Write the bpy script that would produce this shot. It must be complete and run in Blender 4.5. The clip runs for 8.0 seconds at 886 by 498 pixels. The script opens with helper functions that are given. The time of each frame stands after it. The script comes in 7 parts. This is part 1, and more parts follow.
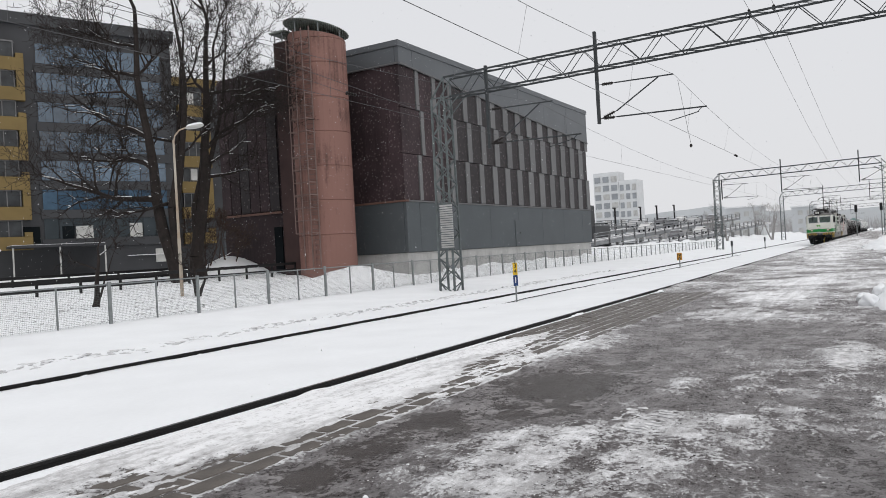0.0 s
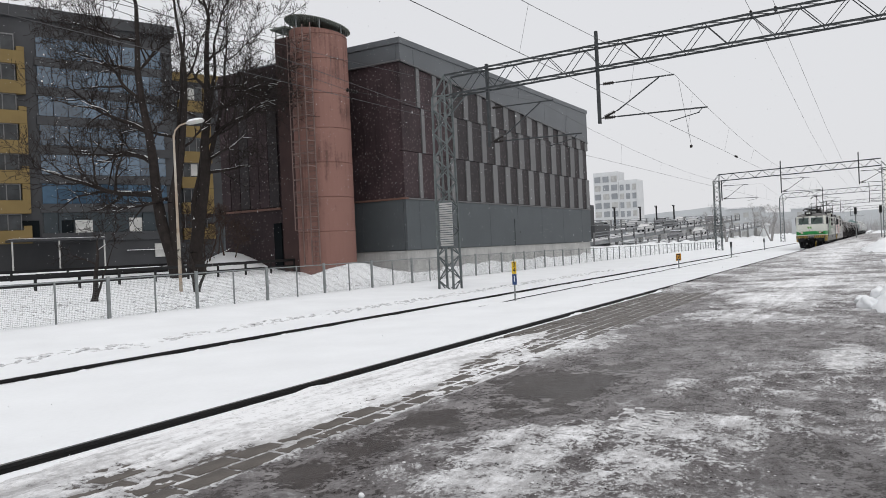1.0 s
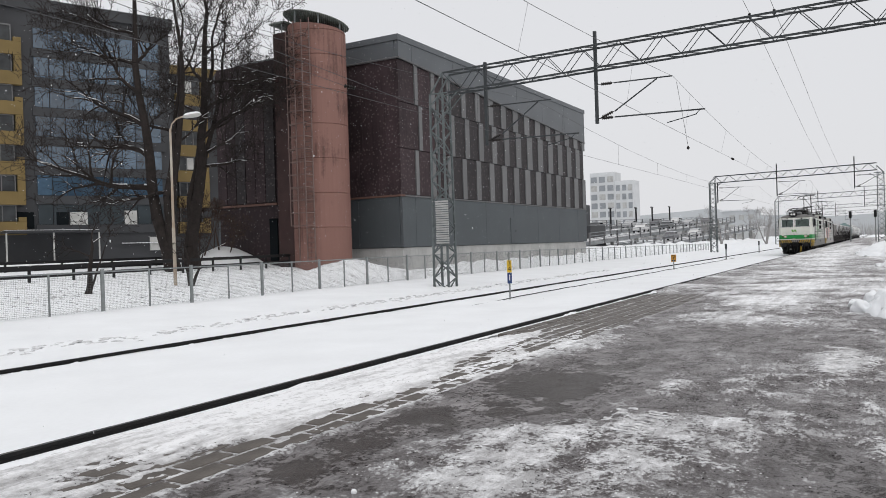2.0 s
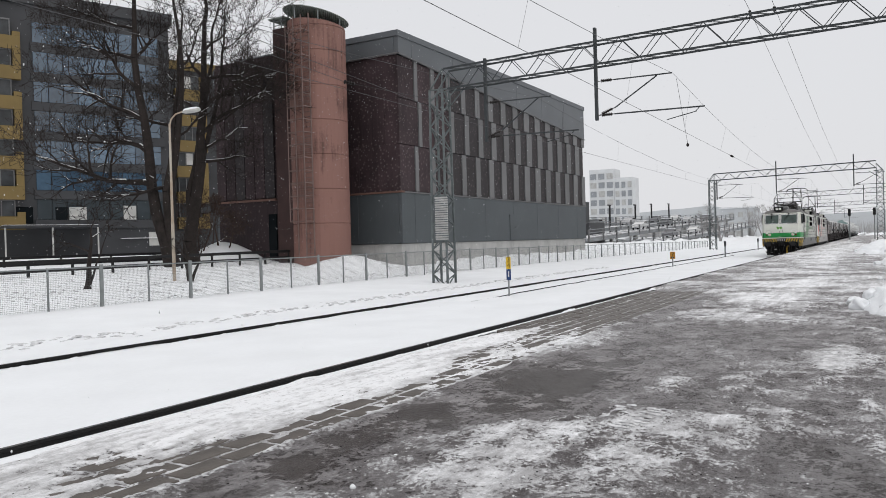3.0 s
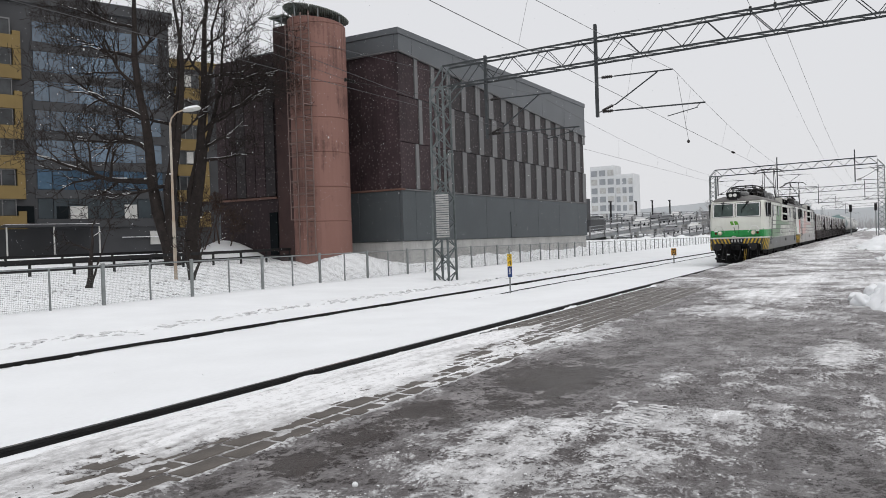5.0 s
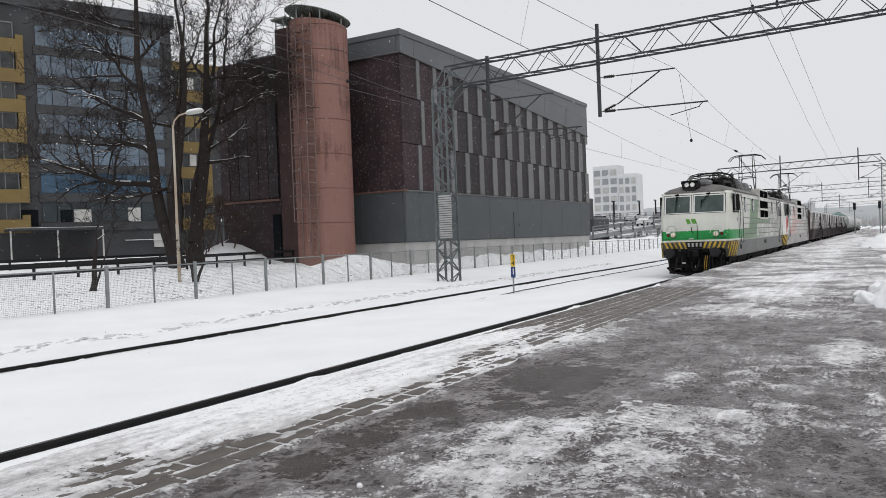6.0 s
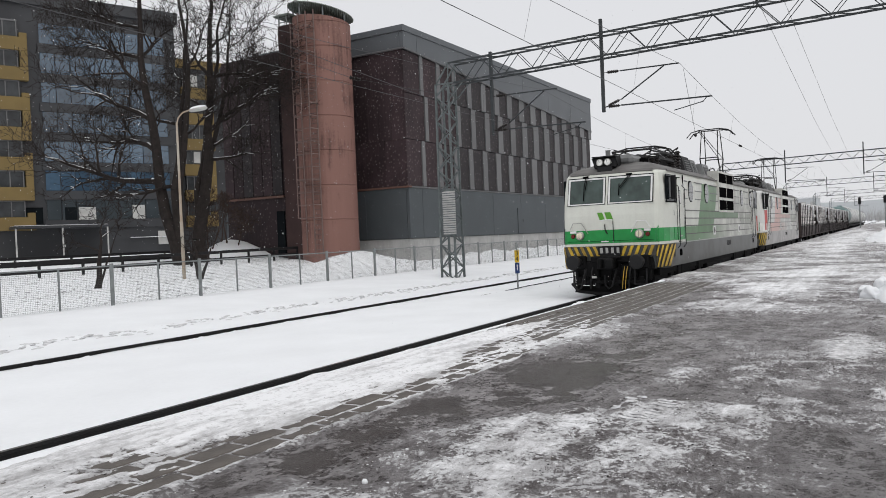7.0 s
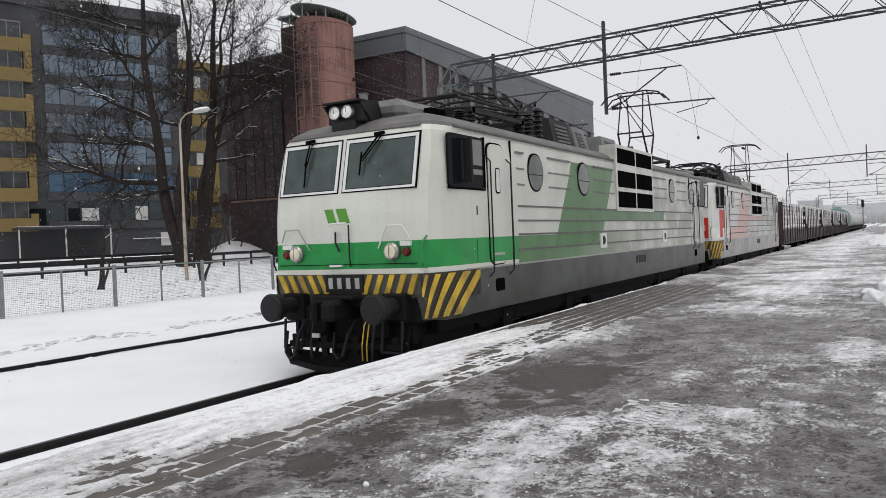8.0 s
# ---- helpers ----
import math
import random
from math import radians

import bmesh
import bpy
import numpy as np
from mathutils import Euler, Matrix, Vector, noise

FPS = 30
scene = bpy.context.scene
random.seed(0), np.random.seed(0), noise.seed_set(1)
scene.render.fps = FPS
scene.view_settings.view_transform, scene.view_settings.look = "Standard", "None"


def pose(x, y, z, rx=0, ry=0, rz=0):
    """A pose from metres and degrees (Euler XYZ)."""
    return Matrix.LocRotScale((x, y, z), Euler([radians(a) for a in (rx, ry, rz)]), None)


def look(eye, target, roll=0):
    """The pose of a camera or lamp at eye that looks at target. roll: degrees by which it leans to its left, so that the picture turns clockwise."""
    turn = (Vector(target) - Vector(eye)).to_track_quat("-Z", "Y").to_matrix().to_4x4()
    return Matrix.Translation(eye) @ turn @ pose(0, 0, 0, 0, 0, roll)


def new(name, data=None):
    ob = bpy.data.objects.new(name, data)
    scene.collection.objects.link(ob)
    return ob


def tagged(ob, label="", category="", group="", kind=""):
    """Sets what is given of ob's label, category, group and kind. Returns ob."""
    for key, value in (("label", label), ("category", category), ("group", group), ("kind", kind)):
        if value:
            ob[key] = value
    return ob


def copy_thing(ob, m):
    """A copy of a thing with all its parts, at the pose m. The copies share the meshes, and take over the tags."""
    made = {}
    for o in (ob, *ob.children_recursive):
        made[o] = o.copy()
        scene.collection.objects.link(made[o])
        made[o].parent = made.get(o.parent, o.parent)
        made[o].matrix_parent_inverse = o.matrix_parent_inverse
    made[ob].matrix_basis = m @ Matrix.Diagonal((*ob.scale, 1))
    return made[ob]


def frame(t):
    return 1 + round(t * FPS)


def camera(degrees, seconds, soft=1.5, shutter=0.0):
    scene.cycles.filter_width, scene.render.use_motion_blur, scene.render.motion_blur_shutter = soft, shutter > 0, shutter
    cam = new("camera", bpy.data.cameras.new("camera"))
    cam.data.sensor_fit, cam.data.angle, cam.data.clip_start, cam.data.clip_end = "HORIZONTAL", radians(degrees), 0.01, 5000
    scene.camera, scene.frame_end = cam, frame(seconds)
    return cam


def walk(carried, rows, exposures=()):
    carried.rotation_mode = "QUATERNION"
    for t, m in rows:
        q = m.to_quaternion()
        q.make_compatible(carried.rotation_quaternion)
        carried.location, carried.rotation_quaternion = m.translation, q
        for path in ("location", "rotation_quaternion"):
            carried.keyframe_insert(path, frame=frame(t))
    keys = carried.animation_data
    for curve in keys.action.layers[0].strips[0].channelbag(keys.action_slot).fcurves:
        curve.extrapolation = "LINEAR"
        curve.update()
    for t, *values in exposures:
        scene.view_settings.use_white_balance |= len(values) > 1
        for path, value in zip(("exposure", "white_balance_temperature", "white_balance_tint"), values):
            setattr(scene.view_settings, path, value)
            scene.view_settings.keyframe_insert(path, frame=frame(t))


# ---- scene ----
cam = camera(60.62, 8.0, soft=0.9, shutter=0.0)
walk(cam, [
    (0, pose(-8.601, -6.798, 1.941, 90.103, 3.244, -59.686)),
    (0.5, pose(-8.599, -6.805, 1.944, 90.057, 3.299, -59.597)),
    (1, pose(-8.602, -6.805, 1.945, 89.946, 2.651, -59.739)),
    (1.5, pose(-8.599, -6.800, 1.944, 89.901, 1.989, -59.946)),
    (3, pose(-8.603, -6.799, 1.942, 89.486, 1.592, -60.139)),
    (3.5, pose(-8.602, -6.801, 1.941, 89.305, 1.555, -60.116)),
    (4, pose(-8.599, -6.797, 1.940, 89.247, 1.620, -60.158)),
    (4.5, pose(-8.603, -6.798, 1.943, 89.235, 1.723, -60.122)),
    (6, pose(-8.607, -6.802, 1.942, 89.366, 2.216, -59.824)),
    (6.5, pose(-8.603, -6.801, 1.942, 89.231, 2.478, -59.641)),
    (7, pose(-8.604, -6.799, 1.941, 89.087, 2.427, -59.527)),
    (7.5, pose(-8.601, -6.800, 1.941, 89.024, 2.267, -59.380)),
    (8, pose(-8.605, -6.803, 1.947, 89.230, 2.301, -59.342)),
])

# ---- light: an overcast winter sky ----
world = bpy.data.worlds.new("overcast_sky")
scene.world = world
world.use_nodes = True
wn, wl = world.node_tree.nodes, world.node_tree.links
sky = wn.new("ShaderNodeTexSky")
sky.sky_type = "NISHITA"
sky.sun_disc = False
sky.sun_elevation, sky.sun_rotation = radians(32), radians(200)
sky.air_density, sky.dust_density, sky.ozone_density = 1.0, 6.0, 1.0
grey_sky = wn.new("ShaderNodeMix")
grey_sky.data_type = "RGBA"
grey_sky.inputs["Factor"].default_value = 0.93
grey_sky.inputs["B"].default_value = (7.9, 7.95, 8.2, 1)
wl.new(sky.outputs["Color"], grey_sky.inputs["A"])
wl.new(grey_sky.outputs["Result"], wn["Background"].inputs["Color"])
wn["Background"].inputs["Strength"].default_value = 0.1
sun_data = bpy.data.lights.new("sun", "SUN")
sun_data.energy, sun_data.angle, sun_data.color = 0.9, radians(40), (1.0, 0.985, 0.96)
sun = new("sun", sun_data)
sun.matrix_world = look((0, 0, 60), (18, 14, 0))
scene.view_settings.exposure = 0.0


# ---- materials ----
def mat(name, color, rough=0.6, metal=0.0, vary=0.25, scale=1.5, fine=40.0, bump=0.15, dark=None, emit=0.0, spec=0.3, streak=0.0):
    """A surface with blotches at one scale, grain at another, bump, and streaks of grime that run down it."""
    m = bpy.data.materials.new(name)
    m.use_nodes = True
    n, l = m.node_tree.nodes, m.node_tree.links
    b = n["Principled BSDF"]
    tc = n.new("ShaderNodeTexCoord")
    big, small = n.new("ShaderNodeTexNoise"), n.new("ShaderNodeTexNoise")
    big.inputs["Scale"].default_value, big.inputs["Detail"].default_value = scale, 5
    small.inputs["Scale"].default_value, small.inputs["Detail"].default_value = fine, 3
    l.new(tc.outputs["Object"], big.inputs["Vector"])
    l.new(tc.outputs["Object"], small.inputs["Vector"])
    mean = n.new("ShaderNodeMath")
    mean.operation = "MULTIPLY_ADD"
    mean.inputs[1].default_value = 0.35
    l.new(small.outputs["Fac"], mean.inputs[0])
    l.new(big.outputs["Fac"], mean.inputs[2])
    last = mean
    if streak:
        mp = n.new("ShaderNodeMapping")
        mp.inputs["Scale"].default_value = (7, 7, 0.35)
        st = n.new("ShaderNodeTexNoise")
        st.inputs["Scale"].default_value, st.inputs["Detail"].default_value = 1.0, 6
        l.new(tc.outputs["Object"], mp.inputs["Vector"])
        l.new(mp.outputs["Vector"], st.inputs["Vector"])
        last = n.new("ShaderNodeMath")
        last.operation = "MULTIPLY_ADD"
        last.inputs[1].default_value = streak
        l.new(st.outputs["Fac"], last.inputs[0])
        l.new(mean.outputs[0], last.inputs[2])
    ramp = n.new("ShaderNodeValToRGB")
    mid = 0.675 + 0.5 * streak
    ramp.color_ramp.elements[0].position, ramp.color_ramp.elements[1].position = mid - 0.25, mid + 0.2
    dk = dark if dark else tuple(c * (1 - vary) for c in color)
    ramp.color_ramp.elements[0].color = (*dk, 1)
    ramp.color_ramp.elements[1].color = (*color, 1)
    l.new(last.outputs[0], ramp.inputs["Fac"])
    l.new(ramp.outputs["Color"], b.inputs["Base Color"])
    b.inputs["Roughness"].default_value, b.inputs["Metallic"].default_value = rough, metal
    b.inputs["Specular IOR Level"].default_value = spec
    if bump:
        bp = n.new("ShaderNodeBump")
        bp.inputs["Strength"].default_value, bp.inputs["Distance"].default_value = bump, 0.02
        l.new(mean.outputs[0], bp.inputs["Height"])
        l.new(bp.outputs["Normal"], b.inputs["Normal"])
    if emit:
        b.inputs["Emission Color"].default_value, b.inputs["Emission Strength"].default_value = (*color, 1), emit
    return m


SNOW = mat("snow", (0.845, 0.862, 0.88), 0.75, vary=0.08, scale=0.6, fine=14, bump=0.35, spec=0.2)
SNOW_DIRTY = mat("trodden_snow", (0.86, 0.865, 0.88), 0.6, dark=(0.5, 0.5, 0.51), scale=3, fine=22, bump=0.6, spec=0.3)
RAIL = mat("rail_steel", (0.012, 0.0115, 0.012), 0.7, 0.0, vary=0.5, scale=4)
RAIL_TOP = mat("rail_head", (0.25, 0.25, 0.26), 0.3, 0.9, scale=4)
GALV = mat("galvanised_steel", (0.28, 0.30, 0.30), 0.5, 0.5, vary=0.35, scale=3, streak=0.3)
MAST = mat("mast_steel", (0.15, 0.17, 0.172), 0.55, 0.4, vary=0.4, scale=3)
BEAM = mat("beam_steel", (0.05, 0.056, 0.06), 0.65, 0.0, vary=0.4, scale=3)
WIRE = mat("wire", (0.09, 0.09, 0.095), 0.5, 0.5, bump=0)
INSUL = mat("insulator", (0.016, 0.012, 0.011), 0.4, vary=0.3)
BLACK = mat("black_steel", (0.012, 0.012, 0.013), 0.6, 0.0, vary=0.4, scale=3)
CONC = mat("concrete", (0.46, 0.46, 0.45), 0.85, vary=0.3, scale=0.8, fine=30, streak=0.4)
CLAD = mat("brown_cladding", (0.043, 0.0275, 0.031), 0.7, vary=0.5, scale=0.5, fine=12, streak=0.5, bump=0.3)
CLAD_DARK = mat("dark_window_panel", (0.030, 0.025, 0.027), 0.6, vary=0.3, scale=1)
FIN = mat("grey_panel", (0.155, 0.155, 0.158), 0.5, 0.2, vary=0.15, scale=0.7, streak=0.2)
GREYMETAL = mat("grey_sheet_metal", (0.088, 0.10, 0.108), 0.5, 0.2, vary=0.16, scale=0.4, streak=0.25)
BANDMETAL = mat("roof_band_metal", (0.125, 0.135, 0.145), 0.45, 0.3, vary=0.16, scale=0.4, streak=0.2)
RUSTTRIM = mat("rusty_trim", (0.17, 0.095, 0.075), 0.7, vary=0.3)
SILO = mat("weathered_red_steel", (0.235, 0.125, 0.104), 0.65, vary=0.5, scale=0.45, fine=9, streak=0.7)
WINDOW_GREY = mat("grey_window_glass", (0.075, 0.08, 0.085), 0.1, vary=0.6, scale=0.6, bump=0, spec=0.2)
LADDER = mat("rusty_ladder_steel", (0.21, 0.145, 0.13), 0.7, vary=0.4)
SILO_DARK = mat("rust_brown_steel", (0.058, 0.032, 0.030), 0.65, vary=0.4, scale=1)
ROOFCAP = mat("corrugated_roof", (0.25, 0.28, 0.255), 0.6, 0.0, vary=0.3, scale=2)
OCHRE = mat("ochre_panel", (0.20, 0.142, 0.055), 0.6, vary=0.2, scale=0.4, streak=0.3)
CHAR = mat("dark_facade", (0.056, 0.058, 0.063), 0.55, vary=0.3, scale=0.3)
GLASS_BLUE = mat("blue_window_glass", (0.090, 0.150, 0.218), 0.06, 0.0, vary=0.55, scale=0.09, fine=2, bump=0.0, spec=1.0)
GLASS_DARK = mat("dark_glass", (0.012, 0.015, 0.017), 0.08, vary=0.4, scale=0.4, bump=0, spec=0.03)
CURTAIN = mat("pale_blind", (0.55, 0.55, 0.53), 0.8, vary=0.3, scale=1)
def by_piece(m, low, high):
    """Lets alike pieces differ: each takes a shade between the two colours."""
    n, l = m.node_tree.nodes, m.node_tree.links
    b = n["Principled BSDF"]
    old = b.inputs["Base Color"].links[0].from_socket
    info, mx, mul = n.new("ShaderNodeObjectInfo"), n.new("ShaderNodeMix"), n.new("ShaderNodeMix")
    mx.data_type = mul.data_type = "RGBA"
    mul.blend_type = "MULTIPLY"
    mul.inputs["Factor"].default_value = 1.0
    mx.inputs["A"].default_value, mx.inputs["B"].default_value = (*low, 1), (*high, 1)
    l.new(info.outputs["Random"], mx.inputs["Factor"])
    l.new(old, mul.inputs["A"])
    l.new(mx.outputs["Result"], mul.inputs["B"])
    l.new(mul.outputs["Result"], b.inputs["Base Color"])


by_piece(GLASS_BLUE, (0.50, 0.53, 0.56), (1.1, 1.1, 1.1))
def perforate(m, scale, amount):
    """Fine pale flecks, as of a perforated or coarse-grained sheet."""
    n, l = m.node_tree.nodes, m.node_tree.links
    b = n["Principled BSDF"]
    old = b.inputs["Base Color"].links[0].from_socket
    tc, vo, rp_, mx = n.new("ShaderNodeTexCoord"), n.new("ShaderNodeTexVoronoi"), n.new("ShaderNodeValToRGB"), n.new("ShaderNodeMix")
    vo.inputs["Scale"].default_value = scale
    rp_.color_ramp.elements[0].position, rp_.color_ramp.elements[1].position = 0.10, 0.34
    rp_.color_ramp.elements[0].color, rp_.color_ramp.elements[1].color = (amount,) * 3 + (1,), (0, 0, 0, 1)
    mx.data_type = "RGBA"
    mx.inputs["B"].default_value = (0.20, 0.16, 0.16, 1)
    l.new(tc.outputs["Object"], vo.inputs["Vector"])
    l.new(vo.outputs["Distance"], rp_.inputs["Fac"])
    l.new(rp_.outputs["Color"], mx.inputs["Factor"])
    l.new(old, mx.inputs["A"])
    l.new(mx.outputs["Result"], b.inputs["Base Color"])


perforate(CLAD, 4.2, 0.42)
perforate(CLAD_DARK, 4.2, 0.40)
by_piece(CLAD, (0.7, 0.68, 0.68), (1.15, 1.15, 1.15))
by_piece(FIN, (0.85, 0.85, 0.85), (1.15, 1.15, 1.15))
BARK = mat("bark", (0.030, 0.024, 0.022), 0.95, vary=0.5, scale=3, fine=30, bump=0.8)
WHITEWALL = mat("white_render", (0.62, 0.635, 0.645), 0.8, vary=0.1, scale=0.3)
POLE = mat("pole_paint", (0.46, 0.43, 0.37), 0.6, vary=0.5, scale=1.2, dark=(0.30, 0.20, 0.13))
FENCE_WIRE = mat("dull_fence_wire", (0.12, 0.13, 0.13), 0.6, 0.2, vary=0.3, scale=4)
YELLOW = mat("yellow_paint", (0.72, 0.47, 0.03), 0.5, vary=0.2, scale=5)
BLUE = mat("blue_enamel", (0.02, 0.05, 0.16), 0.35, vary=0.2)
WHITE = mat("white_enamel", (0.75, 0.75, 0.74), 0.45, vary=0.12)
ORANGE = mat("orange_enamel", (0.68, 0.33, 0.04), 0.5, vary=0.2)
PAVER = mat("wet_paver", (0.128, 0.113, 0.100), 0.5, vary=0.5, scale=5, fine=60, bump=0.4)
# bark of the distant trees, lightened to paint in the haze
FARBARK = mat("hazed_bark", (0.33, 0.32, 0.315), 0.9, vary=0.3, scale=3)
# pale blue-grey with the air's haze mixed into the colour
HAZE_GREY = mat("hazed_distance", (0.52, 0.54, 0.555), 1.0, vary=0.1, scale=0.03, fine=0.3, bump=0, spec=0)
# bare wood far off, its colour paled by painted haze
FARWOOD = mat("hazed_leafless_wood", (0.44, 0.435, 0.435), 1.0, vary=0.4, scale=0.2, fine=2, bump=0, spec=0)


# ---- mesh helpers ----
def link(name, bm, material, parent=None, label="", smooth=False):
    me = bpy.data.meshes.new(name)
    bm.normal_update()
    bm.to_mesh(me)
    bm.free()
    for m in material if isinstance(material, (list, tuple)) else (material,):
        me.materials.append(m)
    if smooth:
        for p in me.polygons:
            p.use_smooth = True
    ob = new(name, me)
    if parent:
        ob.parent = parent
    if label:
        ob["label"] = label
    return ob


def part(name, bm, material, parent, label="", smooth=False):
    return link(name, bm, material, parent, label, smooth)


def thing(name, label, category, at=(0, 0, 0), group="", kind="", rz=0):
    ob = new(name)
    ob.matrix_basis = pose(*at, 0, 0, rz)
    return tagged(ob, label, category, group, kind)


def box(bm, x0, x1, y0, y1, z0, z1, bevel=0.0, mi=0):
    vs = [bm.verts.new(p) for p in ((x0, y0, z0), (x1, y0, z0), (x1, y1, z0), (x0, y1, z0), (x0, y0, z1), (x1, y0, z1), (x1, y1, z1), (x0, y1, z1))]
    fs = [bm.faces.new([vs[i] for i in q]) for q in ((3, 2, 1, 0), (4, 5, 6, 7), (0, 1, 5, 4), (1, 2, 6, 5), (2, 3, 7, 6), (3, 0, 4, 7))]
    for f in fs:
        f.material_index = mi
    if bevel:
        bmesh.ops.bevel(bm, geom=list({e for f in fs for e in f.edges}), offset=bevel, segments=1, affect="EDGES")
    return bm


def rod(bm, p, q, r, seg=6, r2=None, mi=0):
    p, q = Vector(p), Vector(q)
    d = (q - p)
    if d.length < 1e-6:
        return bm
    side = d.orthogonal().normalized()
    up = d.normalized().cross(side)
    r2 = r if r2 is None else r2
    rings = []
    for c, rr in ((p, r), (q, r2)):
        rings.append([bm.verts.new(c + (side * math.cos(a) + up * math.sin(a)) * rr) for a in (2 * math.pi * k / seg for k in range(seg))])
    for k in range(seg):
        bm.faces.new((rings[0][k], rings[0][(k + 1) % seg], rings[1][(k + 1) % seg], rings[1][k])).material_index = mi
    bm.faces.new(rings[0][::-1]).material_index = mi
    bm.faces.new(rings[1]).material_index = mi
    return bm


def path_rod(bm, pts, r, seg=6):
    """One tube along a bent line."""
    pts = [Vector(p) for p in pts]
    rings, side = [], None
    for i, p in enumerate(pts):
        d = (pts[min(i + 1, len(pts) - 1)] - pts[max(i - 1, 0)]).normalized()
        side = d.orthogonal().normalized() if side is None else (side - d * side.dot(d)).normalized()
        up = d.cross(side)
        rings.append([bm.verts.new(p + (side * math.cos(a) + up * math.sin(a)) * r) for a in (2 * math.pi * k / seg for k in range(seg))])
    for a, b in zip(rings, rings[1:]):
        for k in range(seg):
            bm.faces.new((a[k], a[(k + 1) % seg], b[(k + 1) % seg], b[k]))
    bm.faces.new(rings[0][::-1])
    bm.faces.new(rings[-1])
    return bm


def lathe(bm, rows, axis="z", seg=16, at=(0, 0, 0), cap=True):
    """A turned form: rows of (radius, height along the axis)."""
    rings = []
    for r, h in rows:
        ring = []
        for k in range(seg):
            a = 2 * math.pi * k / seg
            c, s = r * math.cos(a), r * math.sin(a)
            v = {"z": (c, s, h), "x": (h, c, s), "y": (s, h, c)}[axis]
            ring.append(bm.verts.new(Vector(v) + Vector(at)))
        rings.append(ring)
    for a, b in zip(rings, rings[1:]):
        for k in range(seg):
            bm.faces.new((a[k], a[(k + 1) % seg], b[(k + 1) % seg], b[k]))
    if cap:
        bm.faces.new(rings[0][::-1])
        bm.faces.new(rings[-1])
    return bm


def B():
    return bmesh.new()


def grid_mesh(name, xs, ys, height, material, label="", smooth=True):
    verts = [(x, y, height(x, y)) for y in ys for x in xs]
    w = len(xs)
    faces = [(j * w + i, j * w + i + 1, (j + 1) * w + i + 1, (j + 1) * w + i) for j in range(len(ys) - 1) for i in range(w - 1)]
    me = bpy.data.meshes.new(name)
    me.from_pydata(verts, [], faces)
    me.materials.append(material)
    if smooth:
        me.polygons.foreach_set("use_smooth", [True] * len(faces))
    return new(name, me)


def steps(*spans):
    """Numbers from spans (start, end, step), joined and sorted."""
    out = set()
    for a, b, s in spans:
        k = int(round((b - a) / s))
        out.update(round(a + (b - a) * i / k, 4) for i in range(k + 1))
    return sorted(out)


def nz(x, y, s, seed=0.0):
    return noise.noise(Vector((x * s, y * s, seed)))


# ---- ground ----
RAIL_Y, FAR_R, FAR_L = 0.80, 6.57, 8.13
PLAT_Z, EDGE_Y = 0.60, -1.70


def sstep(a, b, v):
    t = min(1, max(0, (v - a) / (b - a)))
    return t * t * (3 - 2 * t)


def ground_z(x, y):
    n = nz(x, y, 0.5) * 0.03 + nz(x, y, 2.1, 3) * 0.012
    if y < EDGE_Y:
        return -0.35 if y > -40 else -0.35
    if y < RAIL_Y + 0.02:
        z = -0.20 + n * 0.8
        z -= 0.03 * (1 - min(1, abs(y + RAIL_Y) / 0.2))
        return z
    z = -0.02 + n
    z -= 0.11 * (1 - sstep(0.0, 0.22, abs(y - FAR_R + 0.14))) + 0.05 * (1 - sstep(0, 0.10, y - RAIL_Y - 0.03))
    z += 0.05 * sstep(8.2, 9.2, y) + 0.17 * sstep(9.5, 14, y) + 0.3 * sstep(15.5, 21, y) + 0.45 * sstep(21, 24.6, y) + 0.3 * sstep(25, 32, y)
    if y > 8.3:
        clod = max(0, 1 - abs(y - 8.8 - nz(x, 0, 0.4) * 0.25) / 0.3)
        z += clod * (0.20 * abs(nz(x, y, 3.3, 7)) - 0.06)
    if 15 < y < 32:
        z += 0.07 * nz(x, y, 0.9, 5) + 0.05 * nz(x, y, 2.3, 6)
    z += 1.25 * math.exp(-((x - 25.6) / 2.4) ** 2 - ((y - 28.6) / 1.5) ** 2)
    z += 0.85 * math.exp(-((x - 27.0) / 3.4) ** 2 - ((y - 20.0) / 1.5) ** 2)
    if x > 78 and 17 < y < 26:
        z += 0.55 * math.exp(-((y - 20.9) / 1.1) ** 2) * sstep(78, 86, x) * (1 + 0.8 * nz(x, y, 0.35, 19))
    if x > 36 and y > 14.8:
        z += 0.25 * sstep(15, 17.5, y) * (1 + nz(x, y, 0.8, 9))
    return z


gx = steps((-3000, -200, 700), (-200, -20, 20), (-20, 45, 0.22), (45, 120, 1.0), (120, 200, 2.5), (200, 400, 10), (400, 3600, 400))
gy = steps((-3000, -100, 580), (-100, -2, 14), (-1.72, 0.70, 0.2), (0.70, 1.0, 0.05), (1.0, 6.2, 0.26), (6.2, 6.8, 0.06), (6.8, 8.3, 0.25), (8.3, 9.3, 0.1), (9.3, 36, 0.45), (36, 120, 7), (120, 3000, 480))
ground = tagged(grid_mesh("ground", gx, gy, ground_z, SNOW), "smooth white snow over the trackside ground", "ground", kind="structure")

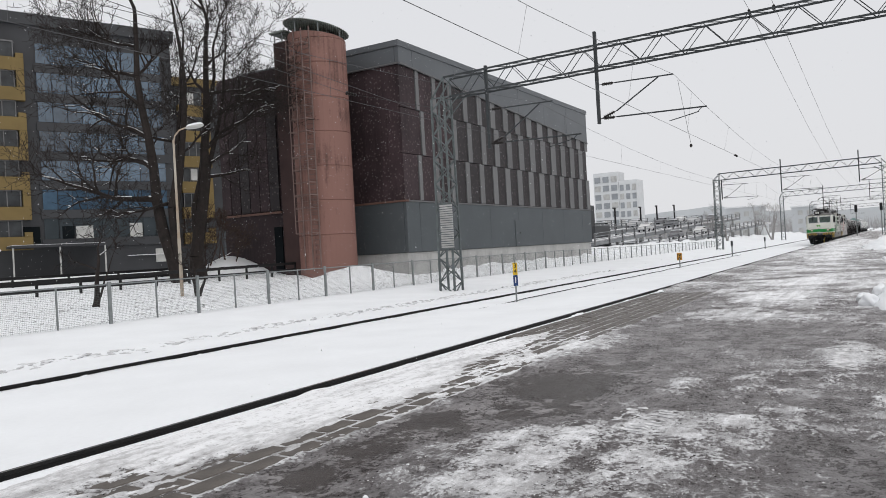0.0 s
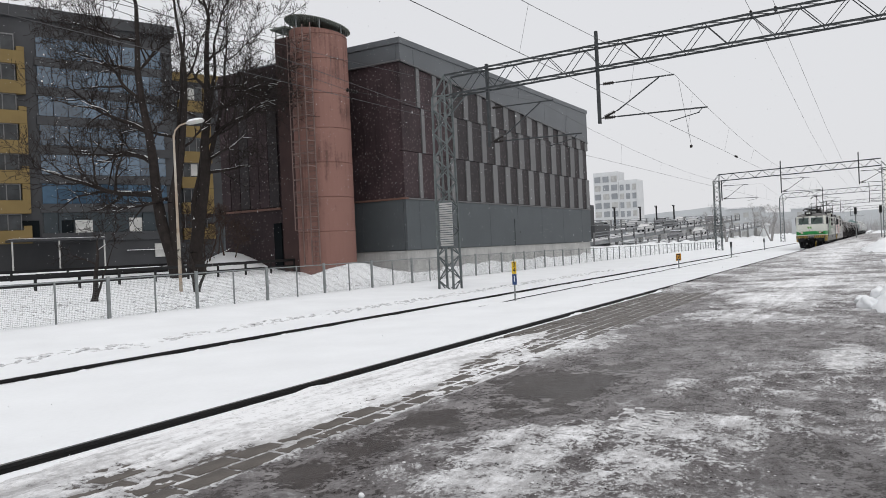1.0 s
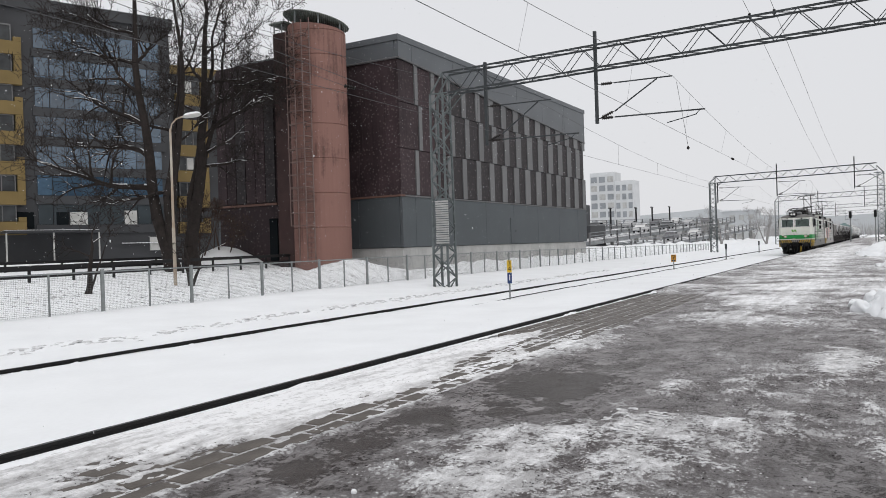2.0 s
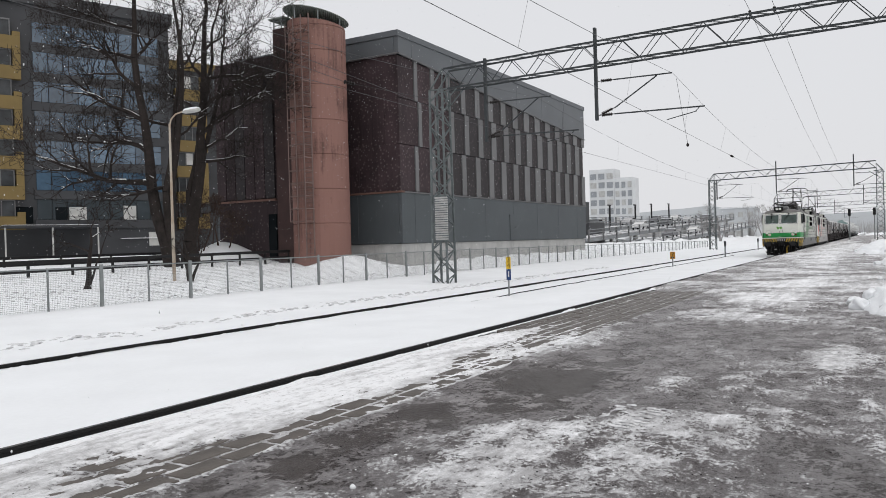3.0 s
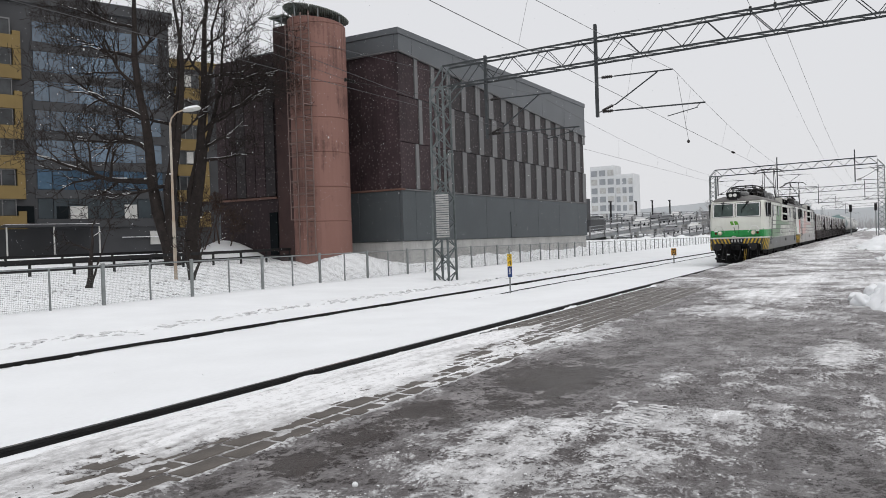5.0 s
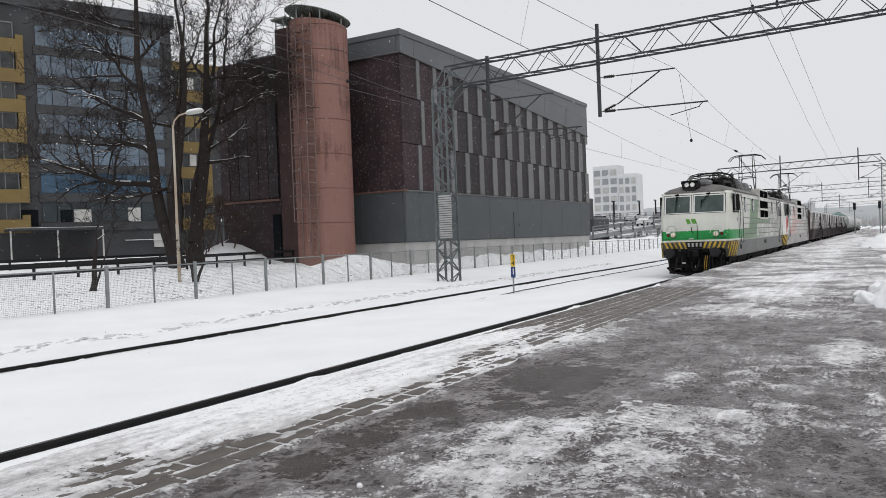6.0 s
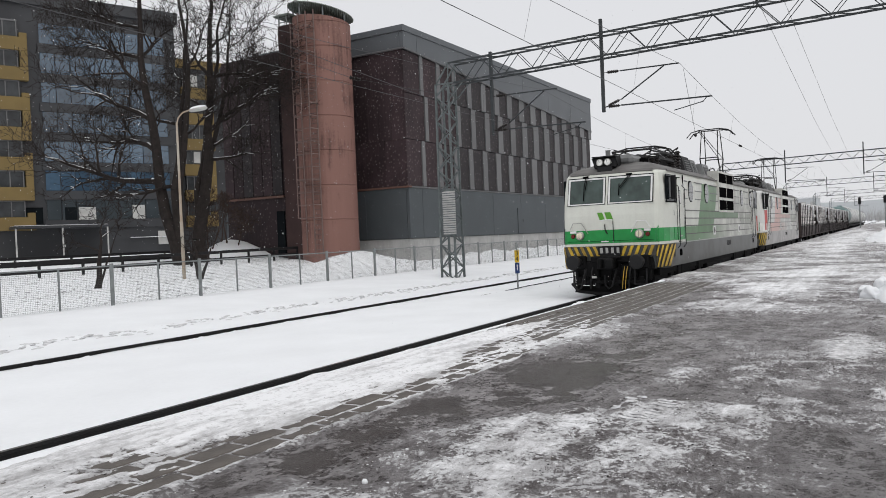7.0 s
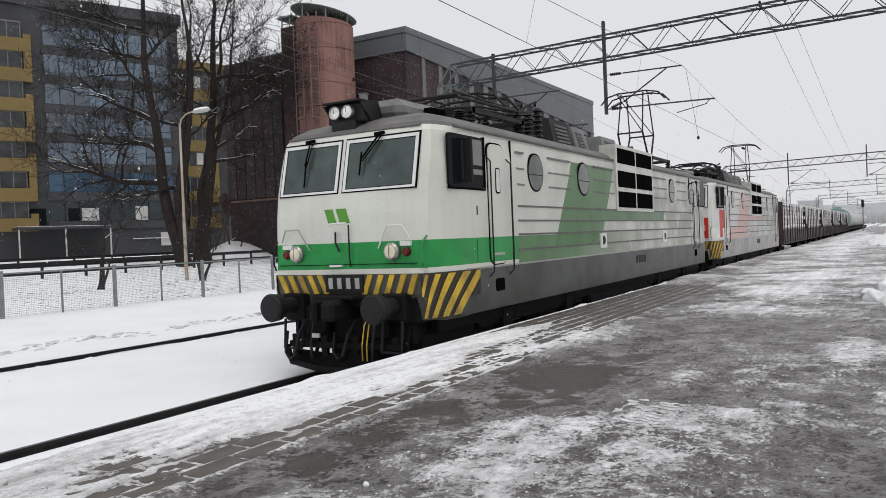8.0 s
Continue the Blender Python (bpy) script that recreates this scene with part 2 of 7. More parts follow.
for nm, y in (("near_left", RAIL_Y), ("near_right", -RAIL_Y), ("far_right", FAR_R), ("far_left", FAR_L)):
    bm = B()
    prof = ((-0.075, -0.172), (0.075, -0.172), (0.075, -0.155), (0.012, -0.13), (0.012, -0.045), (0.036, -0.035), (0.036, -0.004), (0.028, 0), (-0.028, 0), (-0.036, -0.004), (-0.036, -0.035), (-0.012, -0.045), (-0.012, -0.13), (-0.075, -0.155))
    drop = -0.035 if nm == "far_left" else 0.012 if y > 0 else 0
    a = [bm.verts.new((-120, y + p, z + drop)) for p, z in prof]
    b = [bm.verts.new((900, y + p, z + drop)) for p, z in prof]
    for k in range(len(prof)):
        f = bm.faces.new((a[k], a[(k + 1) % len(prof)], b[(k + 1) % len(prof)], b[k]))
        f.material_index = 1 if k == 7 else 0
    bmesh.ops.recalc_face_normals(bm, faces=bm.faces)
    tagged(link("rail", bm, (RAIL, RAIL_TOP)), "dark rusty steel rail standing in packed snow", "rail", "running rails", "structure")

# ---- platform ----
def platform_material():
    """Wet asphalt under worn ice and snow; how much of it lies where is in the mesh attribute 'cover'."""
    m = bpy.data.materials.new("wet_icy_asphalt")
    m.use_nodes = True
    n, l = m.node_tree.nodes, m.node_tree.links
    b = n["Principled BSDF"]
    tc = n.new("ShaderNodeTexCoord")
    at = n.new("ShaderNodeAttribute")
    at.attribute_name = "cover"

    def tex(scale, detail, stretch=(1, 1, 1), rough=0.6):
        mp, t = n.new("ShaderNodeMapping"), n.new("ShaderNodeTexNoise")
        mp.inputs["Scale"].default_value = stretch
        t.inputs["Scale"].default_value, t.inputs["Detail"].default_value, t.inputs["Roughness"].default_value = scale, detail, rough
        l.new(tc.outputs["Object"], mp.inputs["Vector"])
        l.new(mp.outputs["Vector"], t.inputs["Vector"])
        return t.outputs["Fac"]

    def math2(op, a, c):
        k = n.new("ShaderNodeMath")
        k.operation = op
        for i, v in enumerate((a, c)):
            if isinstance(v, (int, float)):
                k.inputs[i].default_value = v
            else:
                l.new(v, k.inputs[i])
        return k.outputs[0]

    def ramp(fac, *stops):
        r = n.new("ShaderNodeValToRGB")
        while len(r.color_ramp.elements) < len(stops):
            r.color_ramp.elements.new(0.5)
        for e, (p, c) in zip(r.color_ramp.elements, stops):
            e.position, e.color = p, (*c, 1) if len(c) == 3 else c
        l.new(fac, r.inputs["Fac"])
        return r.outputs["Color"]

    def mix(fac, a, c):
        k = n.new("ShaderNodeMix")
        k.data_type = "RGBA"
        l.new(fac, k.inputs["Factor"])
        for s, v in (("A", a), ("B", c)):
            if isinstance(v, tuple):
                k.inputs[s].default_value = (*v, 1)
            else:
                l.new(v, k.inputs[s])
        return k.outputs["Result"]

    grain, patch, lay, crumbs = tex(90, 3), tex(1.7, 8, (0.9, 1, 1), 0.68), tex(10.5, 9, (0.9, 1, 1), 0.78), tex(33, 6)
    mid = tex(4.2, 6, (0.8, 1, 1), 0.62)
    broken = math2("MULTIPLY", math2("SUBTRACT", patch, 0.5), 0.7)
    for layer, amount in ((lay, 1.55), (mid, 0.8), (crumbs, 1.35)):
        broken = math2("ADD", broken, math2("MULTIPLY", math2("SUBTRACT", layer, 0.5), amount))
    hold = math2("MINIMUM", 1.0, math2("MAXIMUM", 0.30, math2("SUBTRACT", math2("MULTIPLY", at.outputs["Fac"], 2.6), 0.22)))
    cover = math2("ADD", at.outputs["Fac"], math2("MULTIPLY", broken, hold))
    ice = ramp(cover, (0.27, (0, 0, 0)), (0.36, (1, 1, 1)))
    snow = ramp(cover, (0.66, (0, 0, 0)), (0.74, (1, 1, 1)))
    asphalt = mix(grain, (0.028, 0.023, 0.022), (0.085, 0.070, 0.067))
    asphalt = mix(ramp(patch, (0.35, (0, 0, 0)), (0.65, (1, 1, 1))), asphalt, (0.104, 0.095, 0.090))
    sheet = math2("ADD", math2("MULTIPLY", mid, 0.5), math2("MULTIPLY", math2("ADD", lay, crumbs), 0.25))
    icy = mix(ramp(sheet, (0.40, (0, 0, 0)), (0.61, (1, 1, 1))), (0.160, 0.143, 0.142), (0.44, 0.420, 0.424))
    grit = ramp(tex(46, 2), (0.66, (0, 0, 0)), (0.70, (1, 1, 1)))
    base = mix(ice, asphalt, icy)
    tread = tex(1.5, 7, (0.45, 3.2, 1), 0.7)
    depth = math2("ADD", math2("MULTIPLY", at.outputs["Fac"], 0.47), math2("MULTIPLY", math2("SUBTRACT", tread, 0.5), 1.3))
    depth = math2("ADD", depth, math2("MULTIPLY", math2("SUBTRACT", lay, 0.5), 0.9))
    fresh = ramp(depth, (0.28, (0.44, 0.435, 0.44)), (0.50, (0.68, 0.68, 0.69)), (0.70, (0.91, 0.915, 0.93)))
    pits = ramp(tex(13, 5, (0.8, 1.3, 1), 0.7), (0.55, (0, 0, 0)), (0.63, (1, 1, 1)))
    fresh = mix(math2("MULTIPLY", pits, 0.55), fresh, (0.40, 0.395, 0.40))
    base = mix(snow, base, fresh)
    base = mix(math2("MULTIPLY", grit, 0.25), base, (0.07, 0.065, 0.06))
    l.new(base, b.inputs["Base Color"])
    gloss = ramp(cover, (0.18, (0.30,) * 3), (0.36, (0.40,) * 3), (0.60, (0.5,) * 3), (0.9, (0.75,) * 3))
    l.new(gloss, b.inputs["Roughness"])
    b.inputs["Specular IOR Level"].default_value = 0.35
    bp = n.new("ShaderNodeBump")
    bp.inputs["Distance"].default_value = 0.07
    l.new(ramp(cover, (0.6, (1, 1, 1)), (0.95, (0.45,) * 3), (1.0, (0.4,) * 3)), bp.inputs["Strength"])
    h = math2("ADD", math2("MULTIPLY", cover, 0.8), math2("MULTIPLY", grain, 0.12))
    l.new(h, bp.inputs["Height"])
    l.new(bp.outputs["Normal"], b.inputs["Normal"])
    return m


# patches of snow and ice: x, y, half length, half width, amount
PATCHES = ((-4.7, -4.75, 0.75, 0.62, 0.36), (-3.75, -4.7, 0.45, 0.75, 0.36), (-4.5, -5.35, 0.6, 0.5, 0.20), (-3.35, -5.25, 0.35, 0.35, 0.34),
           (-2.2, -4.2, 1.6, 0.52, -0.36), (-4.4, -3.62, 1.3, 0.27, -0.34), (-0.9, -3.95, 0.8, 0.35, -0.10), (-2.4, -5.85, 0.8, 0.5, 0.14), (-3.5, -5.75, 0.8, 0.35, 0.12), (-3.9, -6.5, 0.6, 0.4, -0.20),
           (0.9, -3.40, 1.1, 0.30, 0.46), (-0.6, -4.74, 0.4, 0.16, 0.22), (-1.76, -5.15, 0.35, 0.16, 0.20), (0.25, -6.40, 0.75, 0.20, 0.48), (-1.9, -6.70, 0.45, 0.08, 0.42),
           (4.2, -5.0, 0.8, 1.1, 0.42), (8.0, -4.9, 2.2, 0.8, 0.45), (5.3, -3.5, 1.0, 0.30, -0.18), (10.5, -4.4, 2.5, 0.7, 0.35), (2.3, -4.9, 1.0, 0.5, -0.05),
           (14, -5.4, 4.0, 0.9, 0.42), (18, -3.6, 5.0, 0.5, 0.25), (26, -4.6, 7.0, 0.9, 0.40), (42, -4.2, 12, 1.2, 0.40), (70, -4, 30, 2.5, 0.4))
PAVED_Y, ROW, LEN = -3.27, 0.21, 0.42


def rough(x, y, s, seed, octaves=4):
    return noise.fractal(Vector((x * s, y * s, seed)), 0.8, 2.1, octaves)


def strip_at(x, y):
    """How thick the snow lies along the platform edge, 0 to 1."""
    k = 0.40 * sstep(-2.4, -0.2, x)
    return sstep(-2.98 + k, -2.62 + k, y) * (1 - sstep(-0.4, 2.4, x + 1.6 * (y + 2.0))) * (0.35 + 0.65 * sstep(-5.9, -4.7, x + 0.8 * (y + 2.0))) * (1 - 0.25 * sstep(-2.8, -0.6, x))


def paved_snow(x, y):
    """Depth of snow over the paved edge; the stones stand clear where it is below zero."""
    worn = 1 - sstep(-5.3, -4.3, x + 0.9 * (y + 2.3))
    d = 0.62 * strip_at(x, y) - 0.03 - 0.02 * worn - 0.14 * sstep(0.9, 2.6, x + 0.8 * (y + 2.0))
    d -= 0.20 * math.exp(-((y + 2.97) / 0.16) ** 2) * sstep(-5.5, -5.1, x) * (1 - sstep(-4.2, -2.6, x))
    d += 0.14 * math.exp(-((x - 0.6) / 1.2) ** 2 - ((y + 3.15) / 0.16) ** 2)
    d += (0.15 + 0.22 * worn) * rough(x * 0.35, y * 1.7, 2.4, 41, 5) + (0.13 + 0.06 * worn) * rough(x * 0.8, y, 9.0, 43, 3)
    for fx, fy in ((-3.03, -2.71), (-4.10, -2.98), (-3.55, -2.84), (-2.40, -2.62), (-1.75, -2.50)):
        d -= 0.55 * math.exp(-((x - fx) / 0.13) ** 2 - ((y - fy) / 0.045) ** 2)
    return 0.055 * max(-0.10, min(0.50, d))


def cover_at(x, y):
    if y > PAVED_Y - 0.02 and x < 11:
        d = paved_snow(x, y)
        return 0.86 + 14.0 * d + 0.22 * sstep(-5.2, -3.9, x + 0.9 * (y + 2.3)) - 0.30 * sstep(2, 4, x)
    c = 0.485 + 0.18 * sstep(2.5, 12, x) + 0.10 * sstep(-5.6, -6.4, y)
    for px, py, a, b, k in PATCHES:
        c += k * math.exp(-((x - px) / a) ** 2 - ((y - py) / b) ** 2)
    c += 0.20 * math.exp(-((y - PAVED_Y) / 0.10) ** 2) * (1 - sstep(8, 11, x))
    wide = 1 + 0.3 * sstep(3, 10, x)
    c += 0.42 * rough(x * 0.55, y, 0.62, 17, 2) * sstep(3, 8, x)
    return c + wide * (0.24 * rough(x, y, 0.8, 4, 3) + 0.24 * rough(x, y, 2.6 if x < 9 else 1.3, 11, 4 if x < 9 else 2))


def platform_z(x, y, c=None):
    if y > PAVED_Y - 0.02 and x < 11:
        z = PLAT_Z - 0.001 + paved_snow(x, y) + 0.003 * nz(x, y, 16, 14)
        if y > -2.4:
            z -= 0.085 * sstep(-2.05, EDGE_Y, y) * (0.6 + 0.5 * nz(x, 0, 1.7, 8))
        return z
    c = cover_at(x, y) if c is None else c
    return PLAT_Z - 0.008 + 0.010 * sstep(0.28, 0.42, c) + 0.024 * sstep(0.56, 0.78, c) + (0.011 * rough(x, y, 8, 1, 3) if x < -1 else 0.009 * nz(x, y, 6, 1) * (1 - sstep(6, 9, x))) * sstep(0.2, 0.6, c)


px = steps((-60, -8, 4), (-8, -6.4, 0.2), (-6.4, -1.0, 0.026), (-1.0, 9, 0.05), (9, 20, 0.08), (20, 60, 0.4), (60, 230, 10))
py = steps((-16, -12, 1.0), (-12, -7.6, 0.4), (-7.6, -6.8, 0.08), (-6.8, PAVED_Y - 0.02, 0.034), (PAVED_Y - 0.018, EDGE_Y, 0.03))
PLATFORM = platform_material()
platform = grid_mesh("platform", px, py, platform_z, PLATFORM)
tagged(platform, "wet asphalt railway platform with worn ice and snow patches", "platform", kind="structure")
ca = platform.data.attributes.new("cover", "FLOAT", "POINT")
ca.data.foreach_set("value", [cover_at(v.co.x, v.co.y) for v in platform.data.vertices])
bm = B()
box(bm, -60, 230, EDGE_Y - 0.35, EDGE_Y - 0.015, -0.4, PLAT_Z - 0.06, 0.01)
part("edge_beam", bm, CONC, platform, "grey concrete edge of the platform")
# a lumpy ledge of snow left along the edge
ledge_x = steps((-9, 20, 0.04), (20, 70, 0.4))
bm = B()
prev = None
for x in ledge_x:
    w = 0.02 + 0.22 * max(0, nz(x, 0, 1.3, 21)) + 0.05 * nz(x, 0, 6.0, 22) + 0.045 * nz(x, 0, 15.0, 23)
    h = 0.10 * sstep(0, 4, x) * max(0, nz(x, 0, 1.3, 21)) + 0.014 * nz(x, 2, 6.0, 24) + 0.018 * nz(x, 2, 13.0, 25)
    w, h = max(0.015, w), max(0.004, h)
    cur = [bm.verts.new(p) for p in ((x, EDGE_Y + 0.03, PLAT_Z - 0.14), (x, EDGE_Y + 0.05, PLAT_Z - 0.03), (x, EDGE_Y + 0.02, PLAT_Z - 0.035 + h), (x, EDGE_Y - w * 0.6, PLAT_Z - 0.022 + h * 0.9), (x, EDGE_Y - w * 1.4, PLAT_Z - 0.035))]
    if prev:
        for k in range(4):
            bm.faces.new((prev[k], cur[k], cur[k + 1], prev[k + 1]))
    prev = cur
bmesh.ops.recalc_face_normals(bm, faces=bm.faces)
part("snow_ledge", bm, SNOW, platform, "lumpy ledge of snow on the platform edge", smooth=True)

# ---- wire mesh fence ----
FENCE_Y = 14.63


def fence_panel(x, far):
    z0 = 0.22 - 0.003 * max(0, x - 30)
    f = thing("fence_panel", "grey galvanised welded mesh fence panel in deep snow", "fence", (x, FENCE_Y, z0), "trackside mesh fence")
    bm = B()
    box(bm, -0.055, 0.055, -0.04, 0.04, -0.3, 1.32, 0.008)
    part("post", bm, GALV, f)
    bm = B()
    box(bm, 1.765, 1.815, -0.025, 0.025, -0.3, 1.27, 0.005)
    part("thin_post", bm, GALV, f)
    bm = B()
    rod(bm, (0.05, 0, 1.24), (3.53, 0, 1.24), 0.022)
    part("top_rail", bm, GALV, f)
    bm = B()
    if not far:
        for k in range(23):
            z = 0.04 + k * 0.0535
            rod(bm, (0.05, -0.01, z), (3.53, -0.01, z), 0.0034, 4)
        for k in range(68):
            xx = 0.07 + k * 0.0515
            rod(bm, (xx, 0.0, 0.0), (xx, 0.0, 1.24), 0.0019, 3)
    else:
        for k in range(9):
            rod(bm, (0.05, 0, 0.06 + k * 0.14), (3.53, 0, 0.06 + k * 0.14), 0.004, 3)
        for k in range(12):
            rod(bm, (0.2 + k * 0.3, 0, 0), (0.2 + k * 0.3, 0, 1.24), 0.004, 3)
    part("wire_mesh", bm, FENCE_WIRE, f)
    return f


proto_near, proto_far = fence_panel(3.27, False), fence_panel(42.76, True)
for i in range(-3, 30):
    x = 3.27 + 3.59 * i
    if i in (0, 11):
        continue
    copy_thing(proto_near if i < 11 else proto_far, pose(x, FENCE_Y, 0.22 - 0.0055 * max(0, x - 30)))


# ---- black two-rail barrier by the path ----
def barrier_bay(x, y, z, length, ang):
    g = thing("barrier", "low black steel two-rail barrier standing in snow", "barrier", (x, y, z), "path barrier", rz=ang)
    bm = B()
    box(bm, -0.05, 0.05, -0.05, 0.05, -0.4, 0.74, 0.01)
    part("post", bm, BLACK, g)
    for h in (0.30, 0.68):
        bm = B()
        box(bm, -0.02, length, -0.09, -0.05, h - 0.08, h + 0.08, 0.015)
        part("rail", bm, BLACK, g)
    return g


bp0 = barrier_bay(4.35, 24.5, 0.85, 2.05, 0.0)
for i in range(1, 15):
    x = 4.35 + 2.05 * i
    copy_thing(bp0, pose(x, 24.5, 0.86 + 0.012 * i))
bp1 = barrier_bay(8.0, 33.0, 1.05, 3.2, 0.0)
for i in range(1, 6):
    copy_thing(bp1, pose(8.0 + 3.2 * i, 33.0, 1.05))


# ---- lattice masts and gantries ----
def lattice(bm, p0, p1, wx, wy, bays, r=0.035, diag=0.022, lean=1.0):
    """A four-legged lattice from p0 up to p1."""
    p0, p1 = Vector(p0), Vector(p1)
    d = (p1 - p0).normalized()
    if abs(d.z) > 0.7:
        a, b = Vector((1, 0, 0)), Vector((0, 1, 0))
    else:
        a, b = Vector((1, 0, 0)), Vector((0, 0, 1))
    cs = [a * sx * wx / 2 + b * sy * wy / 2 for sx, sy in ((-1, -1), (1, -1), (1, 1), (-1, 1))]
    for c in cs:
        rod(bm, p0 + c * lean, p1 + c, r, 4)
    for k in range(bays):
        f0, f1 = k / bays, (k + 1) / bays
        s0, s1 = lean + (1 - lean) * f0, lean + (1 - lean) * f1
        q0, q1 = p0.lerp(p1, f0), p0.lerp(p1, f1)
        for i in range(4):
            j = (i + 1) % 4
            if (k + i) % 2:
                i, j = j, i
            rod(bm, q0 + cs[i] * s0, q1 + cs[j] * s1, diag, 4)
    return bm


def insulator(bm, p, q, r=0.06, discs=6):
    p, q = Vector(p), Vector(q)
    for k in range(discs):
        a = p.lerp(q, (k + 0.15) / discs)
        b = p.lerp(q, (k + 0.75) / discs)
        rod(bm, a, b, r, 8, r * 0.55)
    rod(bm, p, q, r * 0.4, 6)


def cantilever(parent, x, y, sgn, zs, fine=True):
    """A drop post with tube arms that carry the wires; y: the post, sgn: the side of the arms."""
    top, low, upz, dz0 = zs
    bm = B()
    box(bm, x - 0.075, x + 0.075, y - 0.06, y + 0.06, low - 0.12, top, 0.01)
    dp = part("drop_post", bm, BEAM, parent)
    bm = B()
    rod(bm, (x, y + sgn * 0.75, upz), (x, y + sgn * 3.1, upz - 0.04), 0.028)
    rod(bm, (x, y + sgn * 0.75, low + 0.75 * 0.42), (x, y + sgn * 2.5, upz - 0.06), 0.028)
    rod(bm, (x, y + sgn * 0.75, low + 0.08), (x, y + sgn * 4.3, low + 0.0), 0.03)
    rod(bm, (x, y + sgn * 4.1, low - 0.02), (x, y + sgn * 3.95, low - 0.16), 0.015)
    rod(bm, (x, y + sgn * 4.0, low - 0.16), (x, y + sgn * 2.85, low - 0.38), 0.018)
    part("arm", bm, BEAM, dp)
    for a, b in (((y, upz + 0.01), (y + sgn * 0.75, upz)), ((y, low + 0.05), (y + sgn * 0.75, low + 0.33)), ((y, low + 0.08), (y + sgn * 0.75, low + 0.08))):
        bm = B()
        a3, b3 = Vector((x, *a)), Vector((x, *b))
        rod(bm, a3, b3, 0.014)
        insulator(bm, a3.lerp(b3, 0.3), a3.lerp(b3, 0.9), 0.075)
        part("insulator", bm, INSUL, dp)


def gantry(x, y_left, y_right, drops, z_top=9.86, z_low=8.93):
    g = thing("gantry", "grey steel lattice gantry over the tracks with wire arms", "gantry", (0, 0, 0), "overhead line gantries")
    for k, y in enumerate((y_left, y_right)):
        bm = B()
        lattice(bm, (x, y, -0.1), (x, y, z_low + 0.03), 0.66, 0.66, 16, 0.06, 0.034, 1.15)
        part("mast", bm, MAST, g)
        bm = B()
        box(bm, x - 0.55, x + 0.55, y - 0.5, y + 0.5, -0.25, 0.02, 0.03)
        part("foot", bm, CONC, g)
        s = -1 if k == 0 else 1
        for dx in (-0.31, 0.31):
            bm = B()
            rod(bm, (x + dx, y - s * 0.31, z_low + 0.03), (x + dx, y + s * 0.35, z_top), 0.045, 4)
            rod(bm, (x + dx, y + s * 0.31, z_low + 0.03), (x + dx, y + s * 0.35, z_top), 0.03, 4)
            rod(bm, (x + dx, y - s * 0.31, z_low + 0.03), (x + dx, y + s * 0.6, z_low), 0.04, 4)
            rod(bm, (x + dx, y + s * 0.2, 8.1), (x + dx, y + s * 1.1, z_low), 0.03, 4)
            part("knee", bm, MAST, g)
    n = int((y_left - y_right) / 0.85)
    ya, yb, mid = y_left - 0.35, y_right + 0.35, 0.5 * (y_left + y_right)
    pts = [ya + (yb - ya) * i / n for i in range(n + 1)]

    def camber(y):
        return 0.018 * (ya - y)
    for dx in (-0.3, 0.3):
        for z in (z_low, z_top):
            bm = B()
            path_rod(bm, [(x + dx, a, z + camber(a)) for a in pts], 0.05, 4)
            part("chord", bm, BEAM, g)
    bm = B()
    for i, (a, b) in enumerate(zip(pts, pts[1:])):
        za, zb = (z_low, z_top) if i % 2 else (z_top, z_low)
        for dx in (-0.3, 0.3):
            rod(bm, (x + dx, a, za + camber(a)), (x + dx, b, zb + camber(b)), 0.02, 4)
        for z in (z_low, z_top):
            rod(bm, (x - 0.3, a, z + camber(a)), (x + 0.3, b, z + camber(b)), 0.018, 4)
    part("bracing", bm, BEAM, g)["kind"] = "stuff"
    for y, sgn, zs in drops:
        cantilever(g, x, y, sgn, zs)
    return g


gantry(21.9, 10.68, -8.9, ((8.3, -1, (10.1, 6.5, 8.1, 0)), (3.2, -1, (10.63, 6.92, 8.4, 0))))
gantry(91.0, 11.2, -7.1, ((3.75, -1, (10.6, 6.8, 8.4, 0)), (-4.5, -1, (10.8, 7.2, 8.6, 0)), (10.6, -1, (8.7, 6.4, 8.1, 0))), 9.55, 8.75)
gantry(160.0, 11.2, -9, ((3.6, -1, (10.6, 6.8, 8.4, 0)), (-4.5, -1, (10.8, 7.2, 8.6, 0))))
gantry(230.0, 11.2, -12, ((3.6, -1, (10.6, 6.8, 8.4, 0)),))
gantry(300.0, 11.2, -14, ((3.6, -1, (10.6, 6.8, 8.4, 0)),))

bm = B()
for k in range(19):
    box(bm, 21.38, 21.44, 10.15, 10.8, 2.05 + k * 0.105, 2.12 + k * 0.105)
sg = thing("slatted_sign", "weathered slatted grey board fixed to the mast", "sign board")
part("slats", bm, CONC, sg)
bm = B()
box(bm, 21.44, 21.5, 10.2, 10.75, 2.0, 4.1)
part("backing", bm, MAST, sg)


# ---- overhead wires ----
def wire_line(name, y, z, sag, r, x0=-60.0, x1=300.0, span=69.1, start=21.9):
    bm = B()
    k0 = int(math.floor((x0 - start) / span))
    x = start + k0 * span
    while x < x1:
        n = 10 if sag else 1
        pts = [(x + span * i / n, y, z - sag * 4 * (i / n) * (1 - i / n)) for i in range(n + 1)]
        path_rod(bm, pts, r, 4)
        x += span
    return tagged(link(name, bm, WIRE), "thin dark overhead line wire above the track", "wire", "overhead wires", "structure")


